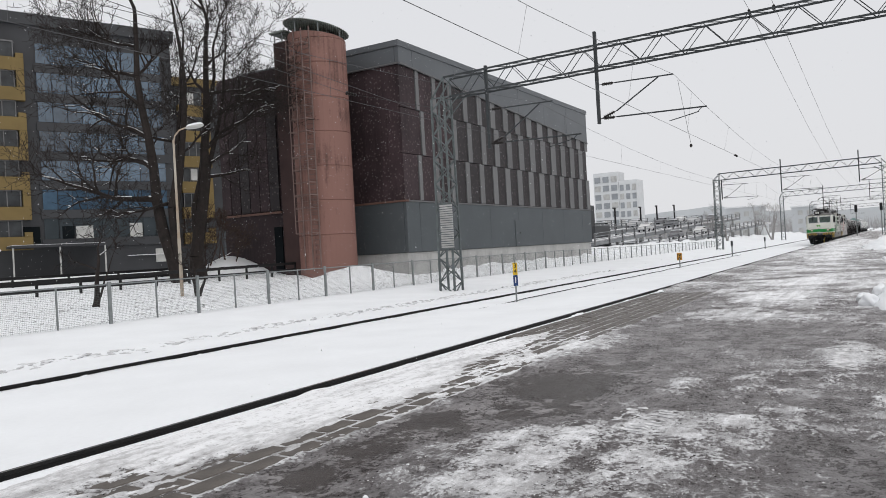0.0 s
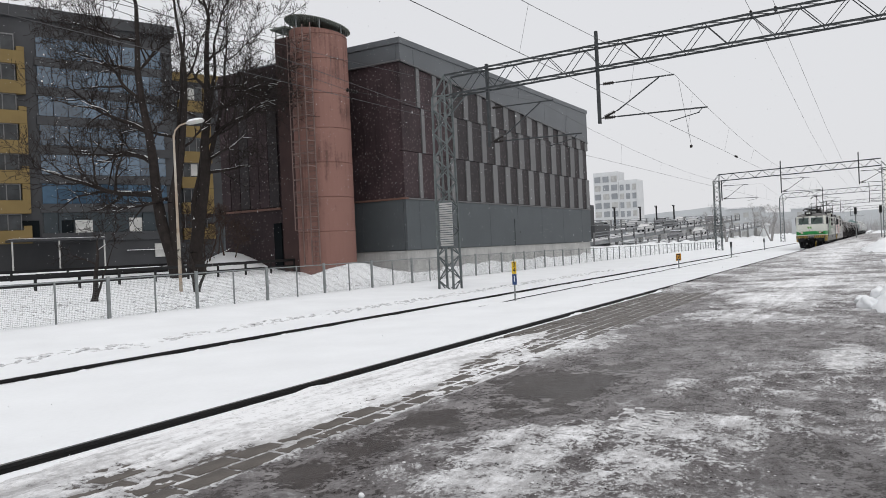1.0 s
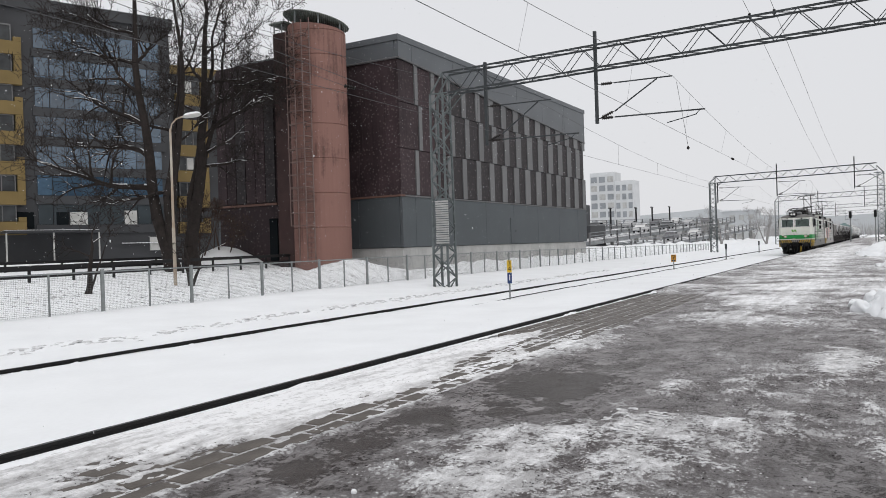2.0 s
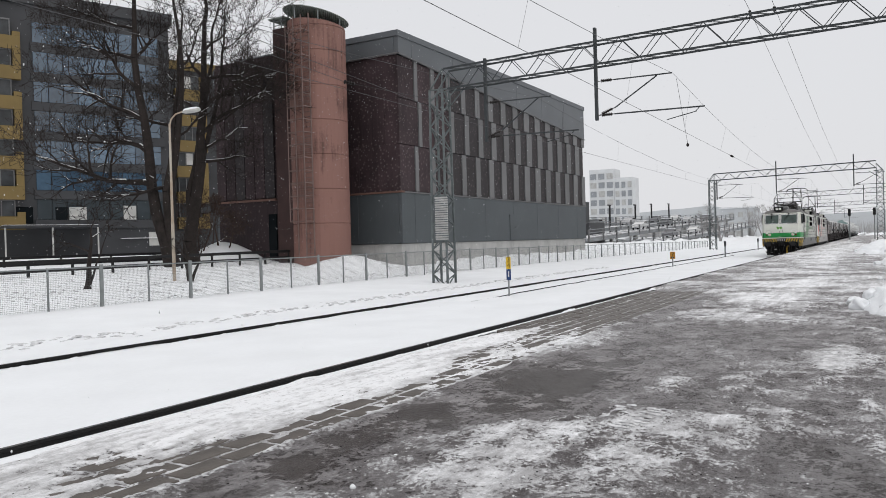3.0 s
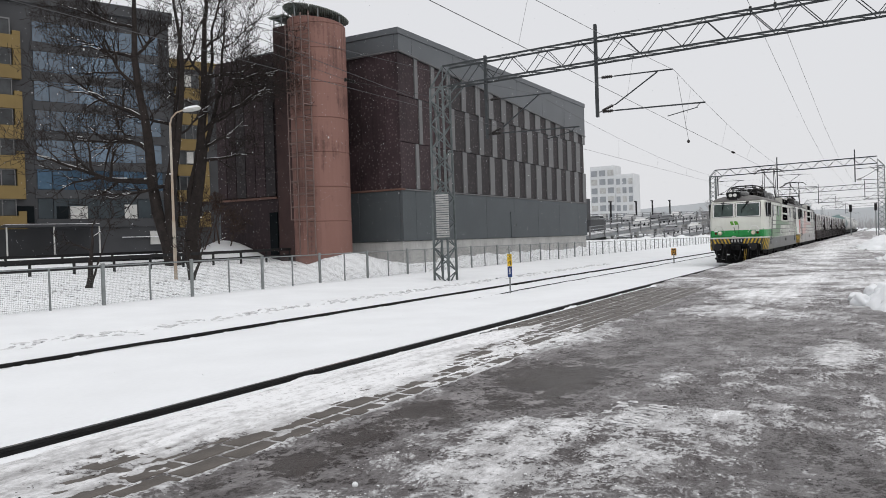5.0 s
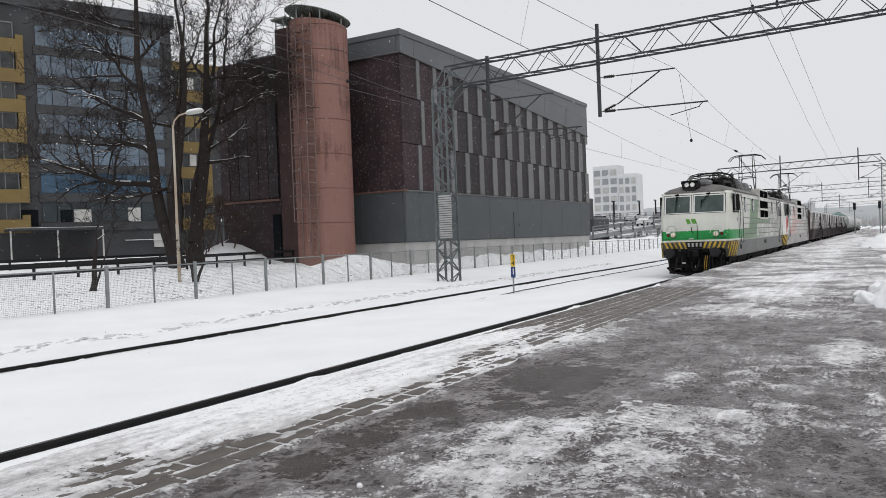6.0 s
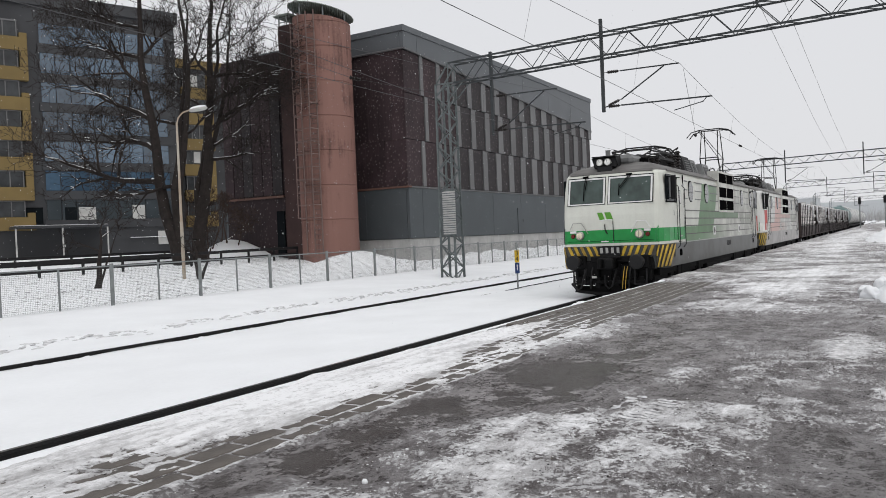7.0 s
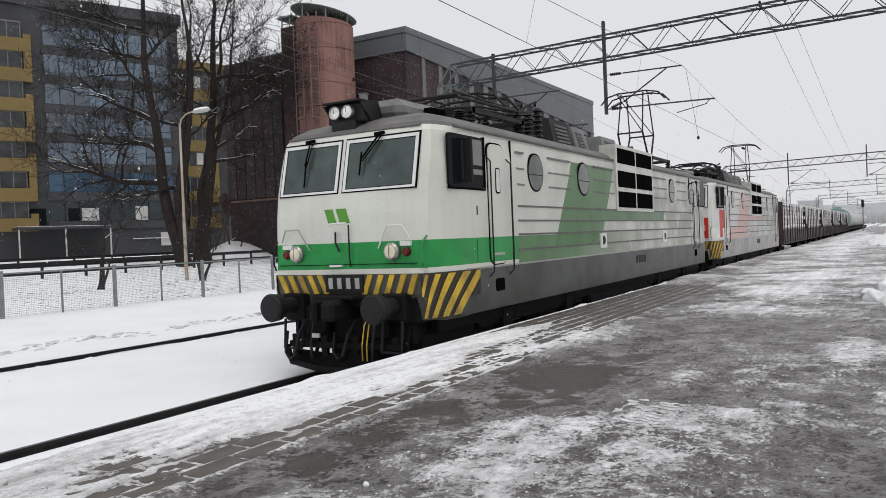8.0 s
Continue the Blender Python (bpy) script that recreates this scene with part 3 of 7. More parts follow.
for y, yy in ((0.35, 0.07), (5.9, 5.87)):
    zc, zm = (6.40, 8.33) if y < 3 else (6.25, 8.08)
    wire_line("contact_wire", y, zc, 0.0, 0.008)
    wire_line("messenger_wire", yy, zm, 1.30, 0.007)
    bm = B()
    for i in range(-4, 20):
        x = 25 + i * 8.7
        ph = ((x - 21.9) % 69.1) / 69.1
        rod(bm, (x, yy, zm - 1.30 * 4 * ph * (1 - ph)), (x, y, zc), 0.004, 3)
    tagged(link("dropper_wires", bm, WIRE), "thin droppers between the two overhead wires", "wire", "overhead wires", "structure")


# feeder wires carried over the gantries on short insulators
for ya, yb in ((-2.80, -1.44), (-3.65, -2.97)):
    bm = B()
    path_rod(bm, [(-50, ya - 0.9, 10.9), (21.9, ya, 10.30), (56, (ya + yb) / 2, 9.72), (91.0, yb, 9.70), (160, yb, 9.9), (300, yb, 9.9)], 0.009, 4)
    tagged(link("feeder_wire", bm, WIRE), "thin feeder wire passing over the gantries", "wire", "overhead wires", "structure")
    fi = thing("feeder_insulator", "small dark pin insulator on the gantry beam", "insulator", (21.9, ya, 10.06), "gantry pin insulators")
    bm = B()
    rod(bm, (-0.3, 0, 0.04), (0.3, 0, 0.04), 0.03, 6)
    part("bracket", bm, BEAM, fi)
    bm = B()
    insul_rows = ((0.03, 0.04), (0.07, 0.08), (0.04, 0.11), (0.07, 0.14), (0.04, 0.17), (0.06, 0.20), (0.03, 0.24))
    lathe(bm, insul_rows, "z", 10)
    part("insulator", bm, INSUL, fi)

bm = B()
path_rod(bm, [(11 + 1.2 * i, 4.74 + 0.06 * nz(i, 0, 0.9, 31), -0.06 + 0.06 * sstep(0, 5, i) + 0.03 * nz(i, 1, 0.7, 33)) for i in range(46)], 0.018, 6)
tagged(link("trackside_cable", bm, RAIL), "dark cable half buried in the snow by the track", "cable", kind="structure")

# ---- dark brown hall beside the line ----
HX0, HX1, HY = 31.75, 66.6, 19.3
hall = thing("hall_building", "dark brown clad hall with grey fins and metal base", "building")
bm = B()
box(bm, HX0 + 0.25, HX1 - 0.25, HY + 0.25, HY + 14, 0.5, 15.2)
part("core", bm, CLAD_DARK, hall)
bm = B()
box(bm, HX0 + 0.12, HX1 - 0.1, HY + 0.12, HY + 14, -0.3, 1.92, 0.02)
part("plinth", bm, CONC, hall, "grey concrete plinth")
base_cuts = [HX0 + 0.0, HX0 + 1.6] + [HX0 + 1.6 + 5.1 * i for i in range(1, 7)] + [HX1]
for a, b in zip(base_cuts, base_cuts[1:]):
    bm = B()
    box(bm, a + 0.012, b - 0.012, HY, HY + 0.2, 1.94, 5.16, 0.008)
    part("base_panel", bm, GREYMETAL, hall)
for k in range(5):
    a = HY + 0.21 + k * 3.2
    bm = B()
    box(bm, HX0, HX0 + 0.2, a + 0.012, a + 3.19, 1.94, 5.16, 0.008)
    part("base_panel", bm, GREYMETAL, hall)
bm = B()
box(bm, HX0 - 0.06, HX0 + 0.3, HY - 0.06, HY + 16, 5.17, 5.29, 0.01)
part("sill_trim", bm, RUSTTRIM, hall, "rust-coloured trim strip")
bm = B()
box(bm, HX0 + 0.31, HX1 + 0.02, HY - 0.06, HY + 0.3, 5.17, 5.27, 0.01)
part("sill_trim", bm, FIN, hall, "pale grey trim strip")
bm = B()
box(bm, 47.9, 48.9, HY - 0.05, HY + 0.05, 1.96, 4.05, 0.01)
d = part("door", bm, GREYMETAL, hall, "grey steel door")
bm = B()
rod(bm, (48.75, HY - 0.09, 2.9), (48.75, HY - 0.09, 3.1), 0.02)
part("handle", bm, BLACK, d)


def band_low(x):
    return 14.0 - 1.9 * (x - HX0) / (HX1 - HX0)


# upper storeys: three tiers of tall panels, light and dark by turns
tiers = ((5.3, 8.25), (8.29, 11.2), (11.24, 14.2))
rnd = random.Random(5)
for ti, (z0, z1) in enumerate(tiers):
    x, k = HX0 + 0.02, 0
    while x < HX1 - 0.4:
        f = (x - HX0) / (HX1 - HX0)
        wl_, wd = 0.42 + 0.75 * min(1, f * 1.7), 1.75 - 0.5 * min(1, f * 1.7)
        off = (0.0, 0.55, 0.1)[ti] if k == 0 else 0.0
        top = min(z1, band_low(x + wd) - 0.02)
        xb = min(HX1 - 0.02, x + wd + off)
        bm = B()
        box(bm, x, xb, HY + 0.06, HY + 0.26, z0, top, 0.01)
        part("dark_panel", bm, CLAD if f < 0.16 else CLAD_DARK, hall)
        x = xb
        if x > HX1 - 0.4:
            break
        xb = min(HX1 - 0.02, x + wl_)
        bm = B()
        box(bm, x + 0.02, xb - 0.02, HY - 0.02, HY + 0.26, z0, min(z1, band_low(xb) - 0.02), 0.01)
        part("fin_panel", bm, FIN, hall)
        x, k = xb, k + 1
    y = HY + 0.27
    while y < HY + 15.5:
        w = rnd.choice((0.9, 1.2, 1.5))
        bm = B()
        box(bm, HX0 + rnd.choice((0.02, 0.05)), HX0 + 0.26, y, y + w - 0.015, z0, min(z1 + 0.036, 13.98), 0.004)
        part("cladding_panel", bm, CLAD, hall)
        y += w
# roof band
cuts = [HX0] + [HX0 + 1.6 + 5.5 * i for i in range(7)] + [HX1]
for a, b in zip(cuts, cuts[1:]):
    if b - a < 0.2:
        continue
    bm = B()
    vs = [bm.verts.new(p) for p in ((a + 0.015, HY - 0.03, band_low(a)), (b - 0.015, HY - 0.03, band_low(b)), (b - 0.015, HY - 0.03, 15.05), (a + 0.015, HY - 0.03, 15.05))]
    f = bm.faces.new(vs)
    r = bmesh.ops.extrude_face_region(bm, geom=[f])
    bmesh.ops.translate(bm, verts=[v for v in r["geom"] if isinstance(v, bmesh.types.BMVert)], vec=(0, 0.3, 0))
    bmesh.ops.recalc_face_normals(bm, faces=bm.faces)
    part("band_panel", bm, BANDMETAL, hall)
for a in range(4):
    bm = B()
    box(bm, HX0 - 0.03, HX0 + 0.25, HY + 0.28 + a * 4, HY + 4.26 + a * 4, 14.0, 15.05, 0.01)
    part("band_panel", bm, BANDMETAL, hall)
bm = B()
box(bm, HX0 - 0.1, HX1 + 0.06, HY - 0.1, HY + 14, 15.06, 15.45, 0.02)
part("roof", bm, BANDMETAL, hall, "grey metal roof edge")
bm = B()
for a, b in ((HX0, HX0 + 17), (HX0 + 17, HX1)):
    rod(bm, (a, HY - 0.06, band_low(a) - 0.03), (b, HY - 0.06, band_low(b) - 0.03), 0.06, 6)
rod(bm, (HX0 - 0.06, HY, 13.97), (HX0 - 0.06, HY + 16, 13.97), 0.06, 6)
part("band_trim", bm, FIN, hall)
# low brown wing in front of the flats
wing = thing("annex_building", "dark brown clad annex behind the silo tower", "building")
bm = B()
box(bm, 27.6, 31.5, 25.9, 31.0, 0.2, 14.0, 0.02)
part("wall", bm, CLAD, wing)
for k in range(6):
    bm = B()
    box(bm, 27.48, 27.59, 26.0 + k * 0.84, 26.78 + k * 0.84, 5.05, 13.8 if k % 2 else 13.4, 0.01)
    part("cladding_panel", bm, CLAD if k % 3 else CLAD_DARK, wing)
bm = B()
box(bm, 27.44, 27.6, 25.9, 31, 4.85, 4.98, 0.01)
part("trim", bm, RUSTTRIM, wing)
bm = B()
box(bm, 27.5, 27.6, 25.95, 26.6, 1.2, 4.0, 0.01)
part("doorway", bm, GLASS_DARK, wing, "dark doorway")

# ---- the red steel silo with its ladder ----
SX, SY, SR = 28.3, 22.98, 1.77
silo = thing("silo_tower", "tall weathered red-brown steel silo with a ladder cage", "silo tower")
seg = 40
rings = [0.4] + [1.2 + 2.07 * i for i in range(1, 7)] + [15.1]
for a, b in zip(rings, rings[1:]):
    bm = B()
    lathe(bm, ((SR - 0.04, a), (SR, a + 0.035), (SR, b - 0.035), (SR - 0.04, b)), "z", seg, (SX, SY, 0))
    part("shell_ring", bm, SILO, silo, smooth=False)
bm = B()
box(bm, SX - 1.4, SX + 1.3, SY + 0.9, SY + 2.3, 0.6, 15.3, 0.02)
part("shaft", bm, SILO_DARK, silo, "dark rust-brown shaft beside the drum")


def cap_z(x, y):
    """The round roof falls to one side."""
    return 16.02 - 0.218 * (0.63 * (x - SX) - 0.78 * (y - SY))


bm = B()
cols = [-1.98 + 0.03 * i for i in range(133)]
prev = None
for i, u in enumerate(cols):
    hw = max(0.05, (1.985 ** 2 - u * u)) ** 0.5
    cur = []
    for f in (-1, -0.5, 0, 0.5, 1):
        x, y = SX + 0.63 * u + 0.78 * f * hw, SY - 0.78 * u + 0.63 * f * hw
        cur.append(bm.verts.new((x, y, cap_z(x, y) + (0.014 if i % 4 < 2 else -0.014))))
    if prev:
        for k in range(4):
            bm.faces.new((prev[k], cur[k], cur[k + 1], prev[k + 1]))
    prev = cur
bmesh.ops.recalc_face_normals(bm, faces=bm.faces)
bmesh.ops.solidify(bm, geom=bm.faces[:], thickness=0.02)
part("cap", bm, ROOFCAP, silo, "grey-green corrugated cap roof")
bm = B()
lathe(bm, ((SR - 0.04, 15.1), (SR, 15.14), (SR, 15.40), (SR - 0.05, 15.45), (0.05, 15.46)), "z", seg, (SX, SY, 0))
for v in bm.verts:
    if v.co.z > 15.3:
        v.co.z += 0.12 * -(0.63 * (v.co.x - SX) - 0.78 * (v.co.y - SY))
part("drum_top", bm, SILO, silo)
for k in range(7):
    bm = B()
    a = 2 * math.pi * k / 7 + 0.3
    cx, cy = SX + 1.70 * math.cos(a), SY + 1.70 * math.sin(a)
    rod(bm, (cx, cy, 15.1), (cx, cy, cap_z(cx, cy)), 0.05, 5)
    part("cap_post", bm, GALV, silo)
bm = B()
box(bm, SX - 1.5, SX + 1.4, SY + 1.3, SY + 2.5, 15.85, 15.97, 0.01)
part("shaft_roof", bm, ROOFCAP, silo)
bm = B()
for dx in (-1.35, 1.25):
    for dy in (1.6, 2.2):
        rod(bm, (SX + dx, SY + dy, 15.2), (SX + dx, SY + dy, 15.98), 0.05, 5)
for z in (15.5, 15.75):
    rod(bm, (SX - 1.35, SY + 1.3, z), (SX - 1.35, SY + 2.2, z), 0.03, 5)
part("shaft_roof_frame", bm, GALV, silo)["kind"] = "stuff"
LX = SX - 1.72
for ly in (SY - 0.85, SY - 0.25, SY + 0.35):
    bm = B()
    rod(bm, (LX - 0.05, ly, 1.2), (LX - 0.05, ly, 15.7), 0.045, 5)
    part("ladder_rail", bm, LADDER, silo)
    bm = B()
    rod(bm, (LX - 0.75, ly, 3.4), (LX - 0.75, ly, 15.0), 0.03, 5)
    part("cage_bar", bm, LADDER, silo)
bm = B()
for k in range(46):
    z = 1.5 + k * 0.3
    rod(bm, (LX - 0.05, SY - 0.85, z), (LX - 0.05, SY - 0.25, z), 0.028, 4)
for k in range(16):
    z = 3.4 + k * 0.75
    for p, q in (((LX, SY - 0.85), (LX - 0.75, SY - 0.85)), ((LX - 0.75, SY - 0.85), (LX - 0.75, SY + 0.35)), ((LX - 0.75, SY + 0.35), (LX, SY + 0.35))):
        rod(bm, (*p, z), (*q, z), 0.035, 4)
for k in range(9):
    for zz in (4.6, 7.3, 10.2):
        rod(bm, (LX - 0.4, SY - 1.1, zz + k * 0.14), (LX - 0.4, SY + 0.55, zz + k * 0.14), 0.02, 4)
part("ladder_cage", bm, LADDER, silo)["kind"] = "stuff"


LOW_GLASS = mat("dark_slate_glazing", (0.05, 0.062, 0.070), 0.3, vary=0.4, scale=0.5, spec=0.3)
# ---- block of flats with ochre bays and glass wing ----
flats = thing("apartment_block", "ochre and dark grey flats with a blue glazed wing", "building", (40.6, 72.5, 0), rz=-22.0)
bm = B()
box(bm, -34, 15.2, 0.35, 14, 0.0, 29.0)
part("wall", bm, CHAR, flats)
bm = B()
box(bm, 15.2, 44, 3.2, 14, 0.0, 24.5)
part("wall", bm, CHAR, flats)
bm = B()
box(bm, -34.4, 15.6, -0.1, 14.4, 29.0, 30.3, 0.05)
part("roof", bm, CHAR, flats)
bm = B()
box(bm, 15.2, 44.4, 2.9, 14.4, 24.5, 25.6, 0.05)
part("roof", bm, OCHRE, flats, "ochre roof edge")
rnd = random.Random(11)
for fl in range(8):
    z = 24.85 - 3.22 * fl
    if fl < 7:
        bm = B()
        box(bm, 0.2, 14.4, 0.12, 0.34, z - 0.90, z + 0.06, 0.01)
        part("spandrel", bm, CHAR, flats)
        x = 0.4
        for k in range(9):
            w = 1.5
            for z0, z1 in ((z + 0.1, z + 2.3),) if (k * 3 + fl) % 4 else ((z + 0.1, z + 1.62), (z + 1.68, z + 2.3)):
                bm = B()
                box(bm, x + 0.04, x + w - 0.04, 0.17 + 0.04 * rnd.random(), 0.33, z0, z1, 0.01)
                part("pane", bm, GLASS_BLUE if fl < 6 else LOW_GLASS, flats)
            x += w
    for x0, w, y0 in ((-17.2, 7.6, -0.3), (-8.4, 7.6, -0.3), (16.6, 4.0, 2.6), (22.4, 5.0, 2.6)):
        if fl == 7 or (y0 > 0 and fl == 0):
            continue
        bm = B()
        box(bm, x0, x0 + w, y0, y0 + 0.64, z - 1.0, z + 0.42, 0.02)
        box(bm, x0 + w - 0.75, x0 + w, y0, y0 + 0.64, z + 0.42, z + (2.2 if fl % 2 else 0.9), 0.02)
        part("ochre_bay", bm, OCHRE, flats)
        bm = B()
        box(bm, x0 + 0.2, x0 + w - 0.9, y0 + 0.3, y0 + 0.6, z + 0.45, z + 2.1, 0.02)
        wd_ = part("window", bm, WINDOW_GREY, flats)
        bm = B()
        nb = 5 if w > 6 else 3
        for k in range(nb + 1):
            xx = x0 + 0.2 + k * (w - 1.2) / nb
            box(bm, xx, xx + 0.1, y0 + 0.22, y0 + 0.29, z + 0.45, z + 2.1)
        box(bm, x0 + 0.2, x0 + w - 0.9, y0 + 0.22, y0 + 0.29, z + 2.1, z + 2.25)
        part("frame", bm, FIN, wd_)
        if (fl * 5 + int(x0)) % 3 == 0:
            bm = B()
            xx = x0 + 0.35 + (w - 1.2) / nb
            box(bm, xx, xx + (w - 1.2) / nb - 0.15, y0 + 0.24, y0 + 0.285, z + 0.6, z + 2.05)
            part("blind", bm, CURTAIN, wd_)
for k, (x0, w, z0, h) in enumerate(((-9.5, 1.4, 3.9, 1.6), (-6.6, 2.4, 3.9, 1.6), (2.2, 1.2, 3.9, 1.9), (3.6, 1.8, 3.9, 1.9), (9.4, 1.4, 4.2, 1.8), (12.2, 1.6, 1.2, 1.7), (-3.2, 3.2, 3.9, 1.9))):
    bm = B()
    box(bm, x0, x0 + w, 0.15, 0.34, z0 + 1.3, z0 + h + 1.2, 0.02)
    part("window", bm, CURTAIN if k in (3, 4, 5) else GLASS_DARK, flats)
bm = B()
box(bm, 9.0, 15.0, 0.0, 0.34, 3.38, 3.46, 0.02)
part("ledge", bm, SNOW_DIRTY, flats, "ledge with snow lying on it")
bm = B()
box(bm, -3.4, 5.8, -3.6, 0.0, 4.65, 4.9, 0.03)
canopy = part("canopy", bm, CHAR, flats, "snowy flat canopy over the bin yard")
bm = B()
box(bm, -3.3, 5.7, -3.5, -0.1, 4.9, 4.95, 0.02)
part("snow_cover", bm, SNOW, canopy)
for x0 in (-3.3, 1.1, 5.6):
    bm = B()
    box(bm, x0, x0 + 0.14, -3.5, -3.36, 0.6, 4.65, 0.01)
    part("post", bm, CURTAIN, canopy, "pale steel post")


# ---- the train ----
def livery(name, band, second, low=((0.078, 0.083, 0.080), (0.046, 0.045, 0.041)), pale_top=(0.66, 0.675, 0.615)):
    """Painted sides: pale upper part, coloured band, grey skirt, slanted colour field, rust and soot in streaks."""
    m = mat(name, pale_top, 0.5, vary=0.2, scale=0.9, fine=20, bump=0.04, dark=(0.585, 0.585, 0.535), streak=0.4)
    n, l = m.node_tree.nodes, m.node_tree.links
    b = n["Principled BSDF"]
    pale = b.inputs["Base Color"].links[0].from_socket
    tc = n.new("ShaderNodeTexCoord")
    xyz = n.new("ShaderNodeSeparateXYZ")
    l.new(tc.outputs["Object"], xyz.inputs[0])

    def op(kind, a, c):
        k = n.new("ShaderNodeMath")
        k.operation = kind
        for i, v in enumerate((a, c)):
            if isinstance(v, (int, float)):
                k.inputs[i].default_value = v
            else:
                l.new(v, k.inputs[i])
        return k.outputs[0]
    x, y, z = xyz.outputs[0], xyz.outputs[1], xyz.outputs[2]

    def between(v, a, c):
        return op("MULTIPLY", op("GREATER_THAN", v, a), op("LESS_THAN", v, c))
    side = op("GREATER_THAN", op("ABSOLUTE", y, 0), 1.44)
    stripe = op("MULTIPLY", between(z, 1.565, 1.945), op("LESS_THAN", x, 2.72))
    slant = op("SUBTRACT", x, op("MULTIPLY", z, 0.63))
    field = op("MULTIPLY", between(slant, 3.2, 5.75), between(z, 1.7, 3.34))
    run = op("MULTIPLY", between(z, 1.95, 2.44), between(slant, 3.2, 10.6))
    pale_band = op("MULTIPLY", op("MULTIPLY", between(z, 1.49, 1.945), between(x, 2.72, 13.0)), side)
    fade = op("MINIMUM", 1.0, op("SUBTRACT", 1.0, op("MULTIPLY", op("SUBTRACT", x, 5.2), 0.19)))
    pale_band = op("MULTIPLY", pale_band, op("MAXIMUM", fade, 0.0))
    run2 = op("MULTIPLY", between(z, 1.95, 2.2), between(slant, 5.4, 14))
    run = op("SUBTRACT", run, op("MULTIPLY", run, run2))
    big = op("MULTIPLY", side, op("MINIMUM", 1.0, op("ADD", field, run)))
    skirt = op("LESS_THAN", z, 1.49)

    def mix(fac, a, c, amount=1.0):
        k = n.new("ShaderNodeMix")
        k.data_type = "RGBA"
        l.new(op("MULTIPLY", fac, amount), k.inputs["Factor"])
        l.new(a, k.inputs["A"])
        if isinstance(c, tuple):
            k.inputs["B"].default_value = (*c, 1)
        else:
            l.new(c, k.inputs["B"])
        return k.outputs["Result"]
    dirt = n.new("ShaderNodeTexNoise")
    dirt.inputs["Scale"].default_value, dirt.inputs["Detail"].default_value = 1.6, 8
    l.new(tc.outputs["Object"], dirt.inputs["Vector"])

    def shade(c, d):
        r = n.new("ShaderNodeValToRGB")
        r.color_ramp.elements[0].position, r.color_ramp.elements[1].position = 0.35, 0.62
        r.color_ramp.elements[0].color, r.color_ramp.elements[1].color = (*d, 1), (*c, 1)
        l.new(dirt.outputs["Fac"], r.inputs["Fac"])
        return r.outputs["Color"]
    col = mix(pale_band, pale, shade(second[0], second[1]), 0.92)
    col = mix(big, col, shade(second[0], second[1]), 0.95)
    col = mix(stripe, col, shade(band[0], band[1]))
    grime = n.new("ShaderNodeValToRGB")
    grime.color_ramp.elements[0].position, grime.color_ramp.elements[1].position = 0.30, 0.75
    grime.color_ramp.elements[0].color, grime.color_ramp.elements[1].color = (0, 0, 0, 1), (1, 1, 1, 1)
    l.new(dirt.outputs["Fac"], grime.inputs["Fac"])
    col = mix(op("MULTIPLY", grime.outputs["Color"], op("MINIMUM", 1.0, op("MULTIPLY", op("MAXIMUM", op("SUBTRACT", x, 1.8), 0.0), 0.13))), col, (0.20, 0.195, 0.18), 0.85)
    col = mix(skirt, col, shade(low[0], low[1]))
    l.new(col, b.inputs["Base Color"])
    b.inputs["Specular IOR Level"].default_value = 0.22
    b.inputs["Roughness"].default_value = 0.33
    return m


GREEN = mat("green_paint", (0.03, 0.27, 0.08), 0.4, vary=0.3, scale=2)
PAINT_GREEN = livery("white_green_livery", ((0.025, 0.31, 0.075), (0.02, 0.22, 0.055)), ((0.036, 0.20, 0.032), (0.045, 0.14, 0.036)))
PAINT_RED = livery("white_red_livery", ((0.80, 0.80, 0.765), (0.6, 0.59, 0.56)), ((0.68, 0.40, 0.36), (0.58, 0.36, 0.32)), ((0.40, 0.385, 0.38), (0.26, 0.25, 0.245)), (0.64, 0.645, 0.635))
RED = mat("red_paint", (0.55, 0.035, 0.025), 0.4, vary=0.25, scale=2)
ROOFGREY = mat("roof_grey", (0.16, 0.155, 0.15), 0.6, vary=0.35, scale=2, streak=0.3)
GEAR = mat("sooty_steel", (0.022, 0.021, 0.022), 0.65, 0.0, vary=0.45, scale=4)
GEARGREY = mat("grey_roof_box", (0.20, 0.205, 0.205), 0.55, vary=0.4, scale=2, streak=0.4)
UNDER = mat("underframe_black", (0.010, 0.010, 0.0105), 0.7, vary=0.5, scale=3, spec=0.12)
CABGLASS = mat("cab_window_glass", (0.082, 0.114, 0.104), 0.07, vary=0.6, scale=0.9, fine=5, bump=0, spec=0.4)
# lighter glass colour that paints the reflected sky on the cab side
SIDEGLASS = mat("sky_reflection_glass", (0.13, 0.14, 0.14), 0.12, vary=0.4, scale=1.5, bump=0, spec=0.7)
LAMP_ON = mat("lit_headlamp", (0.72, 0.72, 0.70), 0.15, emit=0.38, vary=0.7, scale=7, fine=30, bump=0)
LAMP_WARM = mat("lit_marker_lamp", (0.66, 0.60, 0.46), 0.15, emit=0.25, vary=0.6, scale=9, fine=30, bump=0)
LAMP_OFF = mat("lamp_lens", (0.55, 0.56, 0.53), 0.15, vary=0.2, bump=0, spec=1.0)
REDLENS = mat("red_lens", (0.12, 0.012, 0.01), 0.2, vary=0.2, bump=0)
CHROME = mat("lamp_ring", (0.42, 0.42, 0.40), 0.35, 0.8, vary=0.3)
RUBBER = mat("rubber_black", (0.006, 0.006, 0.0065), 0.7, vary=0.3, spec=0.0)
